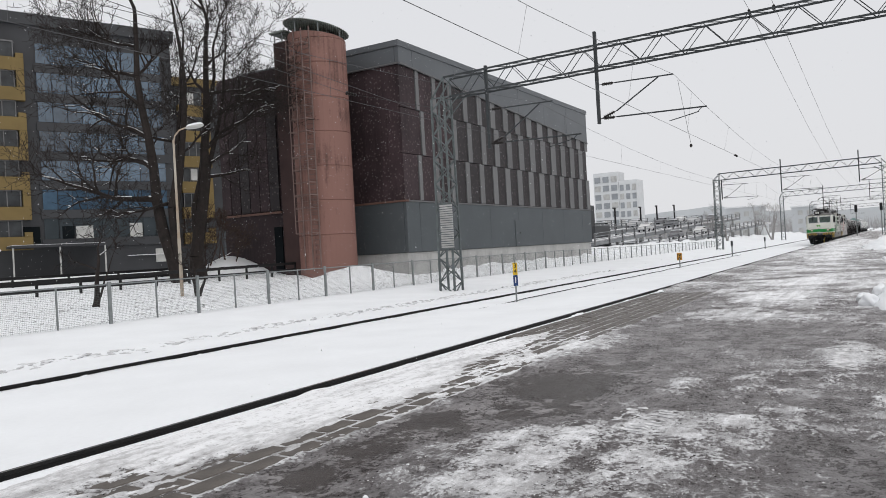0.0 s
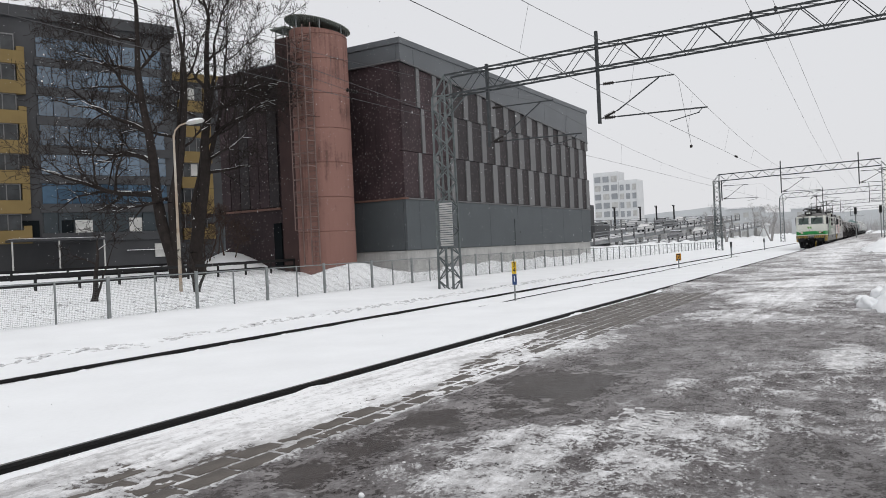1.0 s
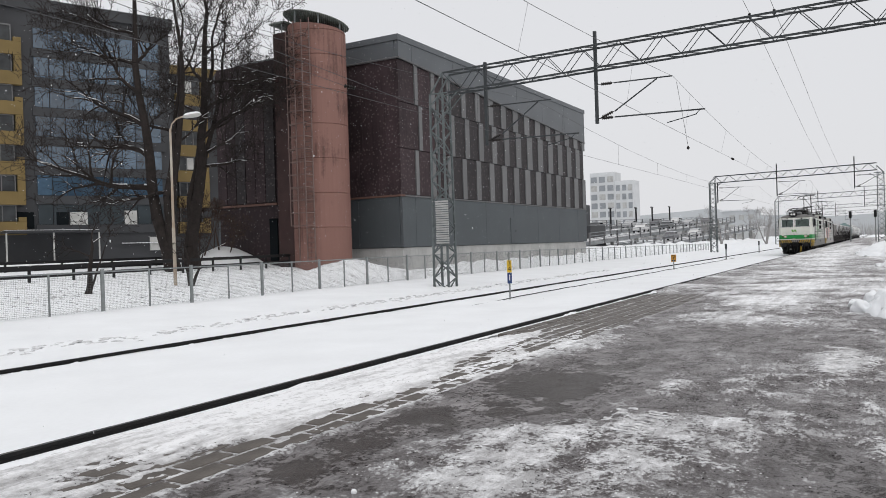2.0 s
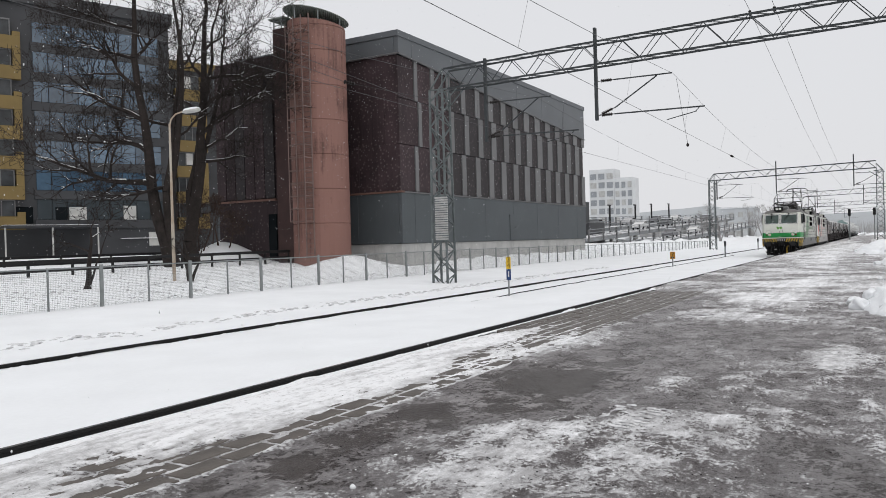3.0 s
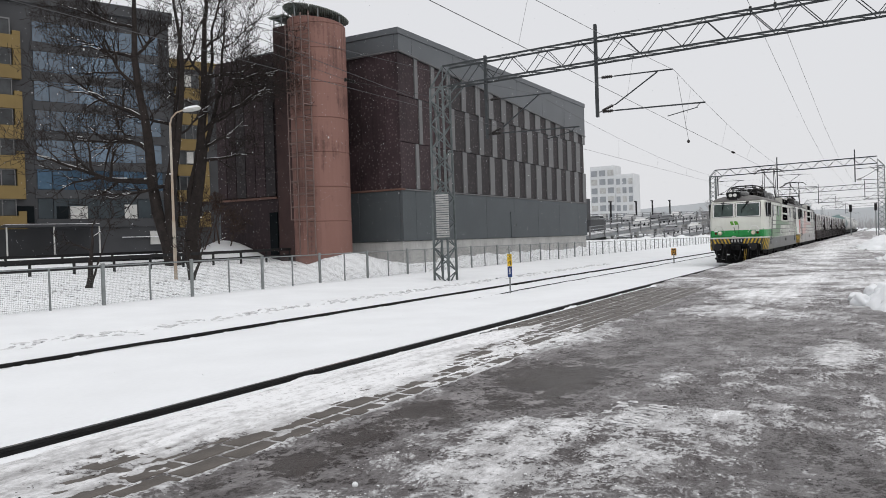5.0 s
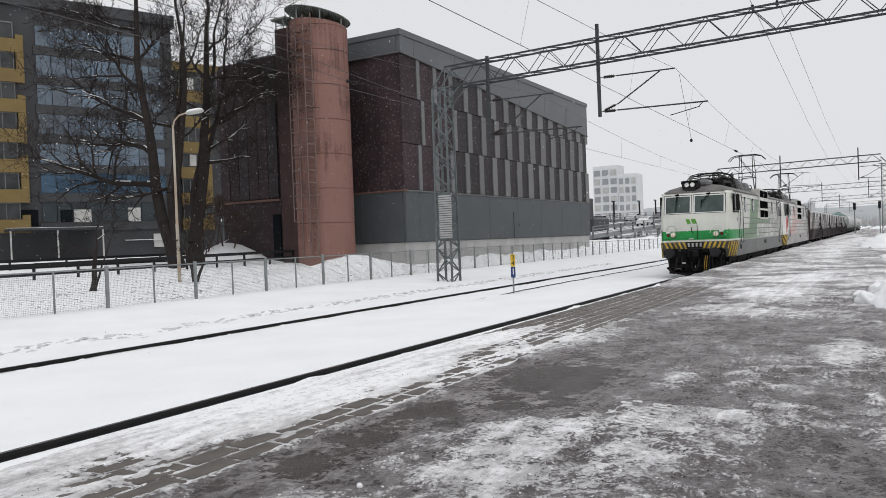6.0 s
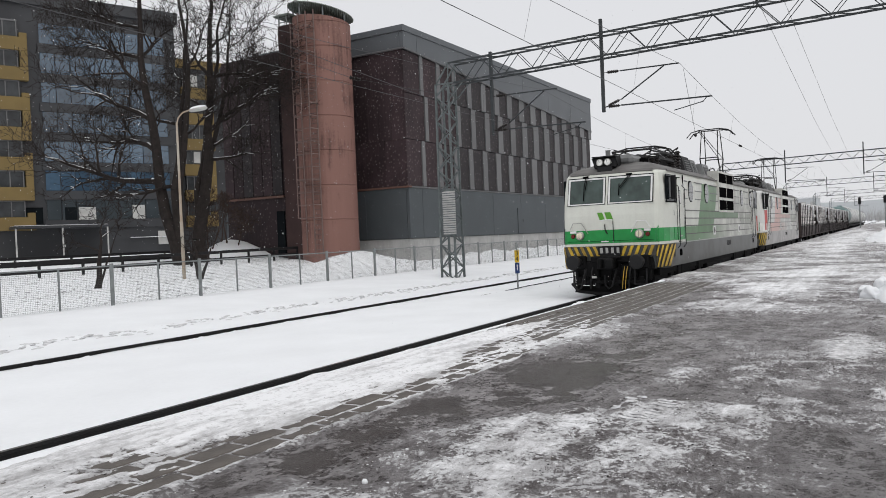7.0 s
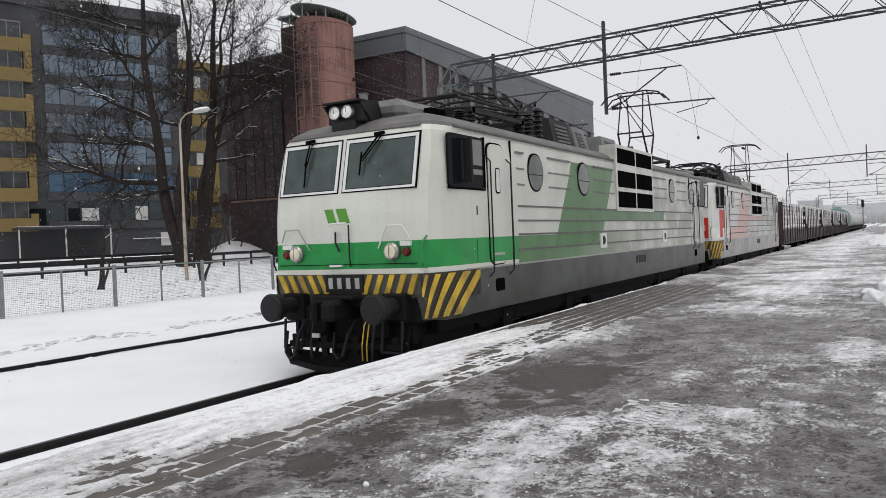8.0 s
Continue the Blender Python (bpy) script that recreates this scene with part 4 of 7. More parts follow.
STRIPE_Y = mat("warning_yellow", (0.70, 0.47, 0.04), 0.5, vary=0.3, scale=3, dark=(0.24, 0.16, 0.045))
STRIPE_K = mat("warning_grey", (0.105, 0.10, 0.09), 0.6, vary=0.3, scale=3)
FADED = mat("faded_grey_paint", (0.40, 0.41, 0.37), 0.5, vary=0.2, scale=2)
EMBLEM = mat("leaf_green_paint", (0.10, 0.30, 0.035), 0.45, vary=0.2)
LOCO_L = 17.75
LOUVRE_FRAME = mat("pale_louvre_frame", (0.66, 0.66, 0.62), 0.5, vary=0.3, scale=2, streak=0.4)
# blotchy pale base: the sky mirrored in the panes, put into the colour
PORT_GLASS = mat("sky_toned_port_glass", (0.13, 0.14, 0.135), 0.12, vary=0.55, scale=1.6, spec=0.6, bump=0)


def front_x(z):
    pts = ((0.8, 0.10), (1.23, 0.02), (1.55, 0.0), (2.35, 0.03), (2.66, 0.07), (3.48, 0.26), (3.62, 0.36), (3.74, 0.58), (3.86, 1.0), (3.93, 1.5))
    for (a, u), (b, v) in zip(pts, pts[1:]):
        if z <= b:
            return u + (v - u) * max(0, (z - a)) / (b - a)
    return pts[-1][1]


def half_w(z):
    pts = ((0.8, 1.50), (3.1, 1.50), (3.5, 1.46), (3.62, 1.40), (3.74, 1.22), (3.86, 0.85), (3.93, 0.4))
    for (a, u), (b, v) in zip(pts, pts[1:]):
        if z <= b:
            return u + (v - u) * max(0, (z - a)) / (b - a)
    return pts[-1][1]


def plan(z):
    x0, w = front_x(z), half_w(z)
    k = w / 1.5
    half = [(x0, 0.0), (x0, 0.66 * k), (x0 + 0.02, 1.27 * k), (x0 + 0.10, 1.37 * k), (x0 + 0.34, 1.44 * k), (x0 + 0.75, w), (LOCO_L / 2, w)]
    front = [(x, -y) for x, y in half]
    rear = [(LOCO_L - x, -y) for x, y in half[-2::-1]]
    ring = front + rear
    return ring + [(x, -y) for x, y in ring[-2:0:-1]]


def shell(zs, caps):
    bm = B()
    rings = [[bm.verts.new((x, y, z)) for x, y in plan(z)] for z in zs]
    n = len(rings[0])
    for a, b in zip(rings, rings[1:]):
        for k in range(n):
            bm.faces.new((a[k], a[(k + 1) % n], b[(k + 1) % n], b[k]))
    if caps[0]:
        bm.faces.new(rings[0][::-1])
    if caps[1]:
        bm.faces.new(rings[-1])
    bmesh.ops.recalc_face_normals(bm, faces=bm.faces)
    return bm


def face_quad(bm, y0, z0, y1, z1, out=0.012, thick=0.03, shear=0.0):
    """A plate on the slanted nose between two corners; shear moves its lower edge sideways."""
    c = [(y0 + shear, z0), (y1 + shear, z0), (y1, z1), (y0, z1)]
    v = [bm.verts.new((front_x(z) - out + (0.03 if abs(y) > 1.28 else 0), y, z)) for y, z in c]
    w = [bm.verts.new((front_x(z) + thick, y, z)) for y, z in c]
    bm.faces.new(v)
    bm.faces.new(w[::-1])
    for k in range(4):
        bm.faces.new((v[k], w[k], w[(k + 1) % 4], v[(k + 1) % 4]))
    bmesh.ops.recalc_face_normals(bm, faces=bm.faces)


def slab(bm, pts, s, out=0.012, depth=0.03):
    """A flat plate on a side wall (s: -1 or 1) from corners (x, z)."""
    yo, yi = s * (1.5 + out), s * (1.5 - depth)
    v = [bm.verts.new((x, yo, z)) for x, z in pts]
    w = [bm.verts.new((x, yi, z)) for x, z in pts]
    bm.faces.new(v)
    bm.faces.new(w[::-1])
    n = len(pts)
    for k in range(n):
        bm.faces.new((v[k], w[k], w[(k + 1) % n], v[(k + 1) % n]))
    bmesh.ops.recalc_face_normals(bm, faces=bm.faces)


def rounded(x0, x1, z0, z1, r, n=4):
    pts = []
    for cx, cz, a0 in ((x1 - r, z1 - r, 0), (x0 + r, z1 - r, 90), (x0 + r, z0 + r, 180), (x1 - r, z0 + r, 270)):
        for k in range(n + 1):
            a = radians(a0 + 90 * k / n)
            pts.append((cx + r * math.cos(a), cz + r * math.sin(a)))
    return pts


def oval(cx, cz, rx, rz, n=22):
    return [(cx + rx * math.cos(2 * math.pi * k / n), cz + rz * math.sin(2 * math.pi * k / n)) for k in range(n)]


def insul_stack(bm, x, y, z0, z1, r=0.10, n=7):
    rows, h = [], (z1 - z0) / n
    for k in range(n):
        a = z0 + h * k
        rows += [(r * 0.5, a), (r, a + 0.25 * h), (r * 0.9, a + 0.5 * h), (r * 0.5, a + 0.9 * h)]
    lathe(bm, rows, "z", 10, (x, y, 0))


def pantograph(parent, x, z_top, raised):
    bm = B()
    box(bm, x - 1.1, x + 1.1, -0.75, -0.68, 4.08, 4.16)
    box(bm, x - 1.1, x + 1.1, 0.68, 0.75, 4.08, 4.16)
    for dx in (-1.0, 1.0):
        box(bm, x + dx - 0.05, x + dx + 0.05, -0.75, 0.75, 4.08, 4.16)
    base = part("pantograph_base", bm, GEAR, parent)
    bars = []
    if raised:
        zk = 4.95
        for sy in (-0.4, 0.4):
            for sx in (-1, 1):
                bars.append(((x + sx * 0.15, sy, 4.2), (x + sx * 0.62, sy * 0.95, zk), 0.028))
                bars.append(((x + sx * 0.62, sy * 0.95, zk), (x + sx * 0.28, sy * 0.85, z_top), 0.020))
        for sx in (-1, 1):
            bars.append(((x + sx * 0.62, -0.4, zk), (x + sx * 0.62, 0.4, zk), 0.024))
            bars.append(((x + sx * 0.62, -0.38, zk), (x + sx * 0.28, 0.47, z_top), 0.014))
    else:
        for sy in (-0.6, 0.6):
            bars.append(((x - 1.3, sy, 4.32), (x + 1.3, sy, 4.36), 0.028))
            bars.append(((x - 1.3, sy * 0.9, 4.42), (x + 1.3, sy * 0.9, 4.40), 0.02))
        for sx in (-1.3, 1.3):
            bars.append(((x + sx, -0.62, 4.36), (x + sx, 0.62, 4.36), 0.03))
    for a, b, r in bars:
        bm = B()
        rod(bm, a, b, r)
        part("pantograph_arm", bm, GEAR, base)
    bm = B()
    zt = z_top if raised else 4.5
    for dx in (-0.28, 0.28):
        path_rod(bm, [(x + dx, -1.0, zt - 0.26), (x + dx, -0.8, zt - 0.04), (x + dx, -0.45, zt + 0.04), (x + dx, 0.45, zt + 0.04), (x + dx, 0.8, zt - 0.04), (x + dx, 1.0, zt - 0.26)], 0.026)
    for y in (-0.45, 0.45):
        rod(bm, (x - 0.28, y, zt), (x + 0.28, y, zt), 0.018)
    part("collector_head", bm, BLACK, base)
    for dx in (-1.0, 1.0):
        for y in (-0.7, 0.7):
            bm = B()
            insul_stack(bm, x + dx, y, 3.76, 4.08, 0.085, 4)
            part("insulator", bm, INSUL, base)


def loco(paint, nose, label, front_lights):
    lo = thing("locomotive", label, "locomotive", group="electric locomotives")
    body = part("body", shell((0.84, 1.23, 1.49, 1.565, 1.945, 2.35, 2.66, 3.08, 3.48, 3.56), (True, False)), paint, lo)
    part("roof", shell((3.56, 3.62, 3.68, 3.74, 3.80, 3.86, 3.90, 3.93), (False, True)), ROOFGREY, lo, "sooty grey curved roof", smooth=False)
    bm = B()
    for s in (-1, 1):
        rod(bm, (0.75, s * 1.47, 3.555), (LOCO_L - 0.75, s * 1.47, 3.555), 0.025)
    rod(bm, (front_x(3.56) - 0.01, -1.2, 3.555), (front_x(3.56) - 0.01, 1.2, 3.555), 0.02)
    part("rain_gutter", bm, ROOFGREY, lo)
    if nose is RED:
        for flip in (0, 1):
            bm = B()
            face_quad(bm, -1.26, 1.60, 1.26, 2.32, 0.008)
            if flip:
                for v in bm.verts:
                    v.co.x = LOCO_L - v.co.x
                bmesh.ops.reverse_faces(bm, faces=bm.faces)
            part("nose_panel", bm, RED, lo, "bright red nose panel")
    else:
        bm = B()
        face_quad(bm, -1.30, 1.56, 1.30, 1.945, 0.006)
        part("nose_band", bm, GREEN, lo, "green nose band")
    if nose is RED:
        for s in (-1, 1):
            bm = B()
            slab(bm, ((0.78, 1.60), (1.76, 1.60), (1.76, 2.60), (0.78, 2.60)), s, 0.003)
            part("side_panel", bm, RED, lo, "bright red corner panel")
    # pale line and striped buffer beam
    bm = B()
    face_quad(bm, -1.33, 1.49, 1.33, 1.535, 0.014)
    part("nose_line", bm, WHITE, lo)
    bm = B()
    face_quad(bm, -1.34, 1.20, 1.34, 1.485, 0.018)
    part("buffer_beam", bm, STRIPE_K, lo)
    for k in range(5):
        for s in (-1, 1):
            y0 = s * (0.42 + k * 0.19)
            bm = B()
            face_quad(bm, min(y0, y0 + s * 0.085), 1.205, max(y0, y0 + s * 0.085), 1.48, 0.024, shear=-s * 0.12)
            part("warning_stripe", bm, STRIPE_Y, lo, "yellow warning stripe")
    # corner skirts, with stripes
    for s in (-1, 1):
        bm = B()
        c = [(0.02, 1.30), (0.10, 1.39), (0.34, 1.46), (0.75, 1.512), (1.35, 1.512)]
        lo_z = [0.92, 0.86, 0.82, 0.82, 0.84]
        top = [bm.verts.new((x - 0.03, s * y, 1.485)) for x, y in c]
        low = [bm.verts.new((x + 0.02, s * (y - 0.02), z)) for (x, y), z in zip(c, lo_z)]
        for a in range(4):
            bm.faces.new((top[a], top[a + 1], low[a + 1], low[a]))
        bmesh.ops.solidify(bm, geom=bm.faces[:], thickness=0.03)
        bmesh.ops.recalc_face_normals(bm, faces=bm.faces)
        part("corner_skirt", bm, STRIPE_K, lo)
        def skirt_pt(u, z):
            a = min(3, int(u * 4))
            f = u * 4 - a
            x = c[a][0] + (c[a + 1][0] - c[a][0]) * f
            y = c[a][1] + (c[a + 1][1] - c[a][1]) * f
            zl = lo_z[a] + (lo_z[a + 1] - lo_z[a]) * f
            g = (1.485 - z) / (1.485 - zl)
            return Vector((x - 0.03 + 0.05 * g - 0.012, s * (y - 0.02 * g + 0.014), z))
        for q in (0.12, 0.36, 0.58, 0.78, 0.95):
            bm = B()
            rows = []
            for j in range(7):
                z = 1.47 - j * 0.1
                u0 = min(0.99, max(0.0, q - j * 0.055))
                u1 = min(0.999, max(0.0, q + 0.10 - j * 0.055))
                rows.append((bm.verts.new(skirt_pt(u0, z)), bm.verts.new(skirt_pt(u1, z))))
            for r0, r1 in zip(rows, rows[1:]):
                if (r0[0].co - r0[1].co).length > 0.02 and (r1[0].co - r1[1].co).length > 0.005:
                    bm.faces.new((r0[0], r0[1], r1[1], r1[0]))
            bmesh.ops.delete(bm, geom=[v for v in bm.verts if not v.link_faces], context="VERTS")
            bmesh.ops.recalc_face_normals(bm, faces=bm.faces)
            part("skirt_stripe", bm, STRIPE_Y, lo, "yellow warning stripe")
    # fleet plate with plain bars
    bm = B()
    face_quad(bm, -0.34, 1.235, 0.34, 1.49, 0.034)
    plate = part("number_plate", bm, BLACK, lo, "black plate with pale bars")
    for y in (-0.24, -0.08, 0.08, 0.24):
        bm = B()
        face_quad(bm, y - 0.038, 1.285, y + 0.038, 1.44, 0.040)
        part("bar", bm, CURTAIN, plate)
    bm = B()
    face_quad(bm, -1.24, 1.628, 1.24, 1.636, 0.010)
    part("nose_seam", bm, RUBBER, lo)
    # windscreens
    for y0, y1 in ((0.13, 1.22), (-1.22, 0.03)):
        bm = B()
        face_quad(bm, y0 - 0.020, 2.662, y1 + 0.020, 3.465, 0.005)
        seal = part("windscreen_seal", bm, RUBBER, lo)
        bm = B()
        for a, b2, c2, d2 in ((y0, 2.68, y1, 2.712), (y0, 3.392, y1, 3.44), (y0, 2.714, y0 + 0.05, 3.39), (y1 - 0.05, 2.714, y1, 3.39)):
            face_quad(bm, a, b2, c2, d2, 0.016)
        part("windscreen_frame", bm, WHITE, seal, "white riveted window frame")
        bm = B()
        face_quad(bm, y0 + 0.06, 2.722, y1 - 0.06, 3.382, 0.010)
        part("windscreen", bm, CABGLASS, seal)
        bm = B()
        for a, b2, c2, d2 in ((y0 + 0.05, 2.712, y1 - 0.05, 2.722), (y0 + 0.05, 3.382, y1 - 0.05, 3.392), (y0 + 0.05, 2.722, y0 + 0.06, 3.382), (y1 - 0.06, 2.722, y1 - 0.05, 3.382)):
            face_quad(bm, a, b2, c2, d2, 0.014)
        part("gasket", bm, RUBBER, seal)
        ym, reach = (y0 + y1) / 2 + 0.03, 0.02 if y0 > 0 else 0.26
        bm = B()
        path_rod(bm, [(front_x(3.46) - 0.05, ym, 3.47), (front_x(3.1) - 0.09, ym + reach, 3.12)], 0.013)
        path_rod(bm, [(front_x(3.46) - 0.05, ym - 0.05, 3.46), (front_x(3.1) - 0.09, ym + reach - 0.03, 3.10)], 0.010)
        path_rod(bm, [(front_x(3.2) - 0.06, ym + reach + 0.01, 3.24), (front_x(2.9) - 0.06, ym + reach + 0.02, 2.80 if y0 > 0 else 2.90)], 0.014)
        path_rod(bm, [(front_x(3.46) - 0.04, ym - 0.08, 3.49), (front_x(3.46) - 0.05, ym + 0.08, 3.48)], 0.026)
        part("wiper", bm, RUBBER, seal)
    # emblem: two plain slanted green shapes
    for y0, y1, sh in ((0.20, 0.35, -0.08), (-0.04, 0.14, -0.08)):
        bm = B()
        face_quad(bm, y0, 2.23, y1, 2.44, 0.010, shear=sh)
        part("emblem", bm, EMBLEM, lo, "plain slanted green emblem")
    # lamps
    bm = B()
    box(bm, 0.52, 0.86, -0.20, 0.46, 3.70, 4.00, 0.03)
    box(bm, 0.46, 0.80, -0.10, 0.34, 3.58, 3.74, 0.01)
    for yy in (-0.21, 0.47):
        v = [bm.verts.new((x, yy + q, z)) for q in (-0.012, 0.012) for x, z in ((0.44, 3.98), (0.90, 4.06), (1.02, 3.72), (0.74, 3.70))]
        bm.faces.new(v[:4])
        bm.faces.new(v[7:3:-1])
        for k in range(4):
            bm.faces.new((v[k], v[k + 4], v[(k + 1) % 4 + 4], v[(k + 1) % 4]))
    box(bm, 0.43, 0.92, -0.22, 0.48, 4.00, 4.03, 0.005)
    bmesh.ops.recalc_face_normals(bm, faces=bm.faces)
    bmesh.ops.translate(bm, verts=bm.verts, vec=(-0.10, 0.07, 0.03))
    hl = part("headlamp_box", bm, BLACK, lo, "black roof headlamp box")
    for y in (0.315, 0.085):
        bm = B()
        lathe(bm, ((0.098, 0.50), (0.104, 0.43), (0.098, 0.41), (0.088, 0.42)), "x", 20, (-0.10, y, 3.885), False)
        part("headlamp_ring", bm, CHROME, hl)
        bm = B()
        lathe(bm, ((0.012, 0.405), (0.05, 0.412), (0.088, 0.43)), "x", 20, (-0.10, y, 3.885))
        part("headlamp", bm, LAMP_ON if front_lights else LAMP_OFF, hl, "lit round headlamp" if front_lights else "")
        bm = B()
        rod(bm, (0.30, y, 3.88), (0.315, y + 0.02, 3.95), 0.009, 4)
        part("lens_bar", bm, GEARGREY, hl)
    for s in (-1, 1):
        y = 0.86 * s
        bm = B()
        lathe(bm, ((0.10, -0.09), (0.125, -0.06), (0.125, 0.03)), "x", 20, (front_x(1.8), y, 1.80))
        bl = part("lamp_bezel", bm, CHROME, lo)
        bm = B()
        lathe(bm, ((0.02, -0.115), (0.07, -0.105), (0.095, -0.085)), "x", 20, (front_x(1.8), y, 1.80))
        part("lamp_lens", bm, LAMP_WARM if front_lights else LAMP_OFF, bl, "lit warm marker lamp" if front_lights else "")
        for a in (90, 270):
            bm = B()
            rod(bm, (front_x(1.8) - 0.118, y, 1.80), (front_x(1.8) - 0.10, y + 0.085 * math.cos(radians(a)), 1.80 + 0.085 * math.sin(radians(a))), 0.008, 4)
            part("lens_bar", bm, GEARGREY, bl)
        bm = B()
        lathe(bm, ((0.05, -0.06), (0.065, -0.03), (0.065, 0.03)), "x", 14, (front_x(1.8) + 0.01, 1.08 * s, 1.79))
        part("tail_lamp", bm, REDLENS, lo, "dark red tail lamp")
        bm = B()
        path_rod(bm, [(front_x(2.1) - 0.03, s * 0.62, 1.85), (front_x(2.2) - 0.07, s * 0.80, 2.16), (front_x(2.2) - 0.07, s * 1.05, 2.16), (front_x(2.1) - 0.03, s * 1.16, 1.98)], 0.012)
        part("hand_rail", bm, WHITE if s < 0 else CHROME, lo)
        bm = B()
        path_rod(bm, [(0.10, s * 1.36, 2.0), (-0.01, s * 1.34, 1.9), (-0.01, s * 1.34, 1.65), (0.06, s * 1.36, 1.56)], 0.014)
        part("grab_iron", bm, BLACK if s > 0 else GREEN, lo)
        bm = B()
        face_quad(bm, min(s * 0.98, s * 1.16), 1.875, max(s * 0.98, s * 1.16), 1.94, 0.016)
        part("label_plate", bm, WHITE, lo)
    bm = B()
    path_rod(bm, [(-0.02, -0.12, 2.2), (-0.035, -0.13, 1.75), (-0.02, -0.13, 1.6)], 0.012)
    path_rod(bm, [(-0.02, 0.12, 2.1), (-0.05, 0.10, 1.95), (-0.03, 0.05, 1.82)], 0.016)
    part("nose_cable", bm, BLACK, lo)
    bm = B()
    face_quad(bm, 0.02, 1.60, 0.24, 1.63, 0.04)
    part("nose_step", bm, WHITE, lo)
    bm = B()
    path_rod(bm, [(-0.03, 0.22, 2.22), (-0.05, 0.12, 2.225), (-0.05, -0.10, 2.225)], 0.014)
    part("nose_handle", bm, WHITE, lo)
    # side fittings on both walls
    for s in (-1, 1):
        for flip in (0, 1):
            fx = (lambda x: LOCO_L - x) if flip else (lambda x: x)
            bm = B()
            slab(bm, [(fx(x), z) for x, z in rounded(0.52, 1.58, 2.68, 3.44, 0.05)], s, 0.004)
            cw = part("cab_window", bm, GLASS_DARK, lo)
            # paler plates on the dark glass paint the sky's reflection
            bm = B()
            slab(bm, [(fx(x), z) for x, z in rounded(1.16, 1.52, 3.02, 3.40, 0.02)], s, 0.010)
            slab(bm, [(fx(x), z) for x, z in rounded(1.16, 1.52, 2.88, 2.96, 0.01)], s, 0.010)
            part("sky_reflection_pane", bm, SIDEGLASS, cw)
            bm = B()
            slab(bm, [(fx(x), z) for x, z in ((0.52, 2.65), (1.60, 2.65), (1.60, 2.68), (0.52, 2.68))], s, 0.016)
            slab(bm, [(fx(x), z) for x, z in ((1.58, 2.68), (1.61, 2.68), (1.61, 3.46), (1.58, 3.46))], s, 0.016)
            part("window_frame", bm, RUBBER, cw)
            if not flip and s < 0:
                bm = B()
                box(bm, 0.90, 0.95, s * 1.60 - 0.07, s * 1.60 + 0.07, 2.74, 3.40, 0.015)
                rod(bm, (0.93, s * 1.48, 3.38), (0.93, s * 1.60, 3.36), 0.014)
                rod(bm, (0.93, s * 1.48, 2.78), (0.93, s * 1.60, 2.80), 0.012)
                part("mirror", bm, BLACK, lo)
            bm = B()
            slab(bm, [(fx(x), z) for x, z in rounded(1.675, 2.265, 1.51, 3.405, 0.16)], s, 0.006)
            part("door_seal", bm, RUBBER, lo)
            bm = B()
            slab(bm, [(fx(x), z) for x, z in ((2.545, 1.53), (2.56, 1.53), (2.56, 3.50), (2.545, 3.50))], s, 0.004)
            part("panel_joint", bm, RUBBER, lo)
            bm = B()
            slab(bm, [(fx(x), z) for x, z in rounded(1.70, 2.24, 1.53, 3.38, 0.14)], s, 0.018)
            dr = part("cab_door", bm, paint, lo)
            bm = B()
            slab(bm, [(fx(x), z) for x, z in rounded(1.92, 2.08, 2.62, 3.02, 0.05)], s, 0.026)
            part("door_window", bm, RUBBER, dr)
            bm = B()
            slab(bm, [(fx(x), z) for x, z in rounded(1.94, 2.06, 2.64, 3.00, 0.04)], s, 0.030)
            part("door_pane", bm, WHITE, dr)
            bm = B()
            slab(bm, [(fx(x), z) for x, z in ((1.79, 1.66), (2.15, 1.66), (2.15, 1.70), (1.79, 1.70))], s, 0.03)
            part("door_step", bm, CHROME, dr)
            for xx in (1.655, 2.36):
                bm = B()
                yy = s * 1.57
                path_rod(bm, [(fx(xx), s * 1.5, 3.18), (fx(xx + 0.02), yy, 3.10), (fx(xx + 0.02), yy, 1.42), (fx(xx), s * 1.5, 1.34)], 0.012)
                part("grab_rail", bm, BLACK, lo)
            bm = B()
            slab(bm, [(fx(x), z) for x, z in rounded(1.84, 2.16, 1.10, 1.30, 0.05)], s, 0.004)
            part("step_recess", bm, RUBBER, lo)
            bm = B()
            slab(bm, [(fx(x), z) for x, z in ((1.28, 1.60), (1.58, 1.60), (1.58, 1.93), (1.28, 1.93))], s, 0.010)
            part("hatch", bm, paint, lo)
            if not flip:
                bm = B()
                slab(bm, [(x, z) for x, z in ((1.30, 2.28), (1.33, 2.28), (1.33, 2.42), (1.30, 2.42))], s, 0.006)
                part("end_mark", bm, BLACK, lo)
        for cx in (3.52, 5.9, 13.0, 15.3):
            bm = B()
            slab(bm, oval(cx, 3.03, 0.335, 0.335), s, 0.010)
            rw = part("round_window", bm, RUBBER, lo)
            bm = B()
            slab(bm, oval(cx, 3.03, 0.308, 0.31), s, 0.016)
            part("pane", bm, PORT_GLASS, rw)
            bm = B()
            slab(bm, ((cx - 0.30, 2.985), (cx + 0.30, 2.985), (cx + 0.30, 2.995), (cx - 0.30, 2.995)), s, 0.020)
            part("divider", bm, RUBBER, rw)
        # ribs are greyer than the body: their thin shadow lines, painted
        for z in (3.33, 3.06, 2.80):
            for a, b2 in ((2.75, 3.05), (4.1, 5.2), (6.55, 7.85), (11.1, 12.4), (13.6, 14.7)):
                bm = B()
                rod(bm, (a, s * 1.495, z), (b2, s * 1.495, z), 0.020, 4)
                part("rib", bm, GEARGREY, lo)
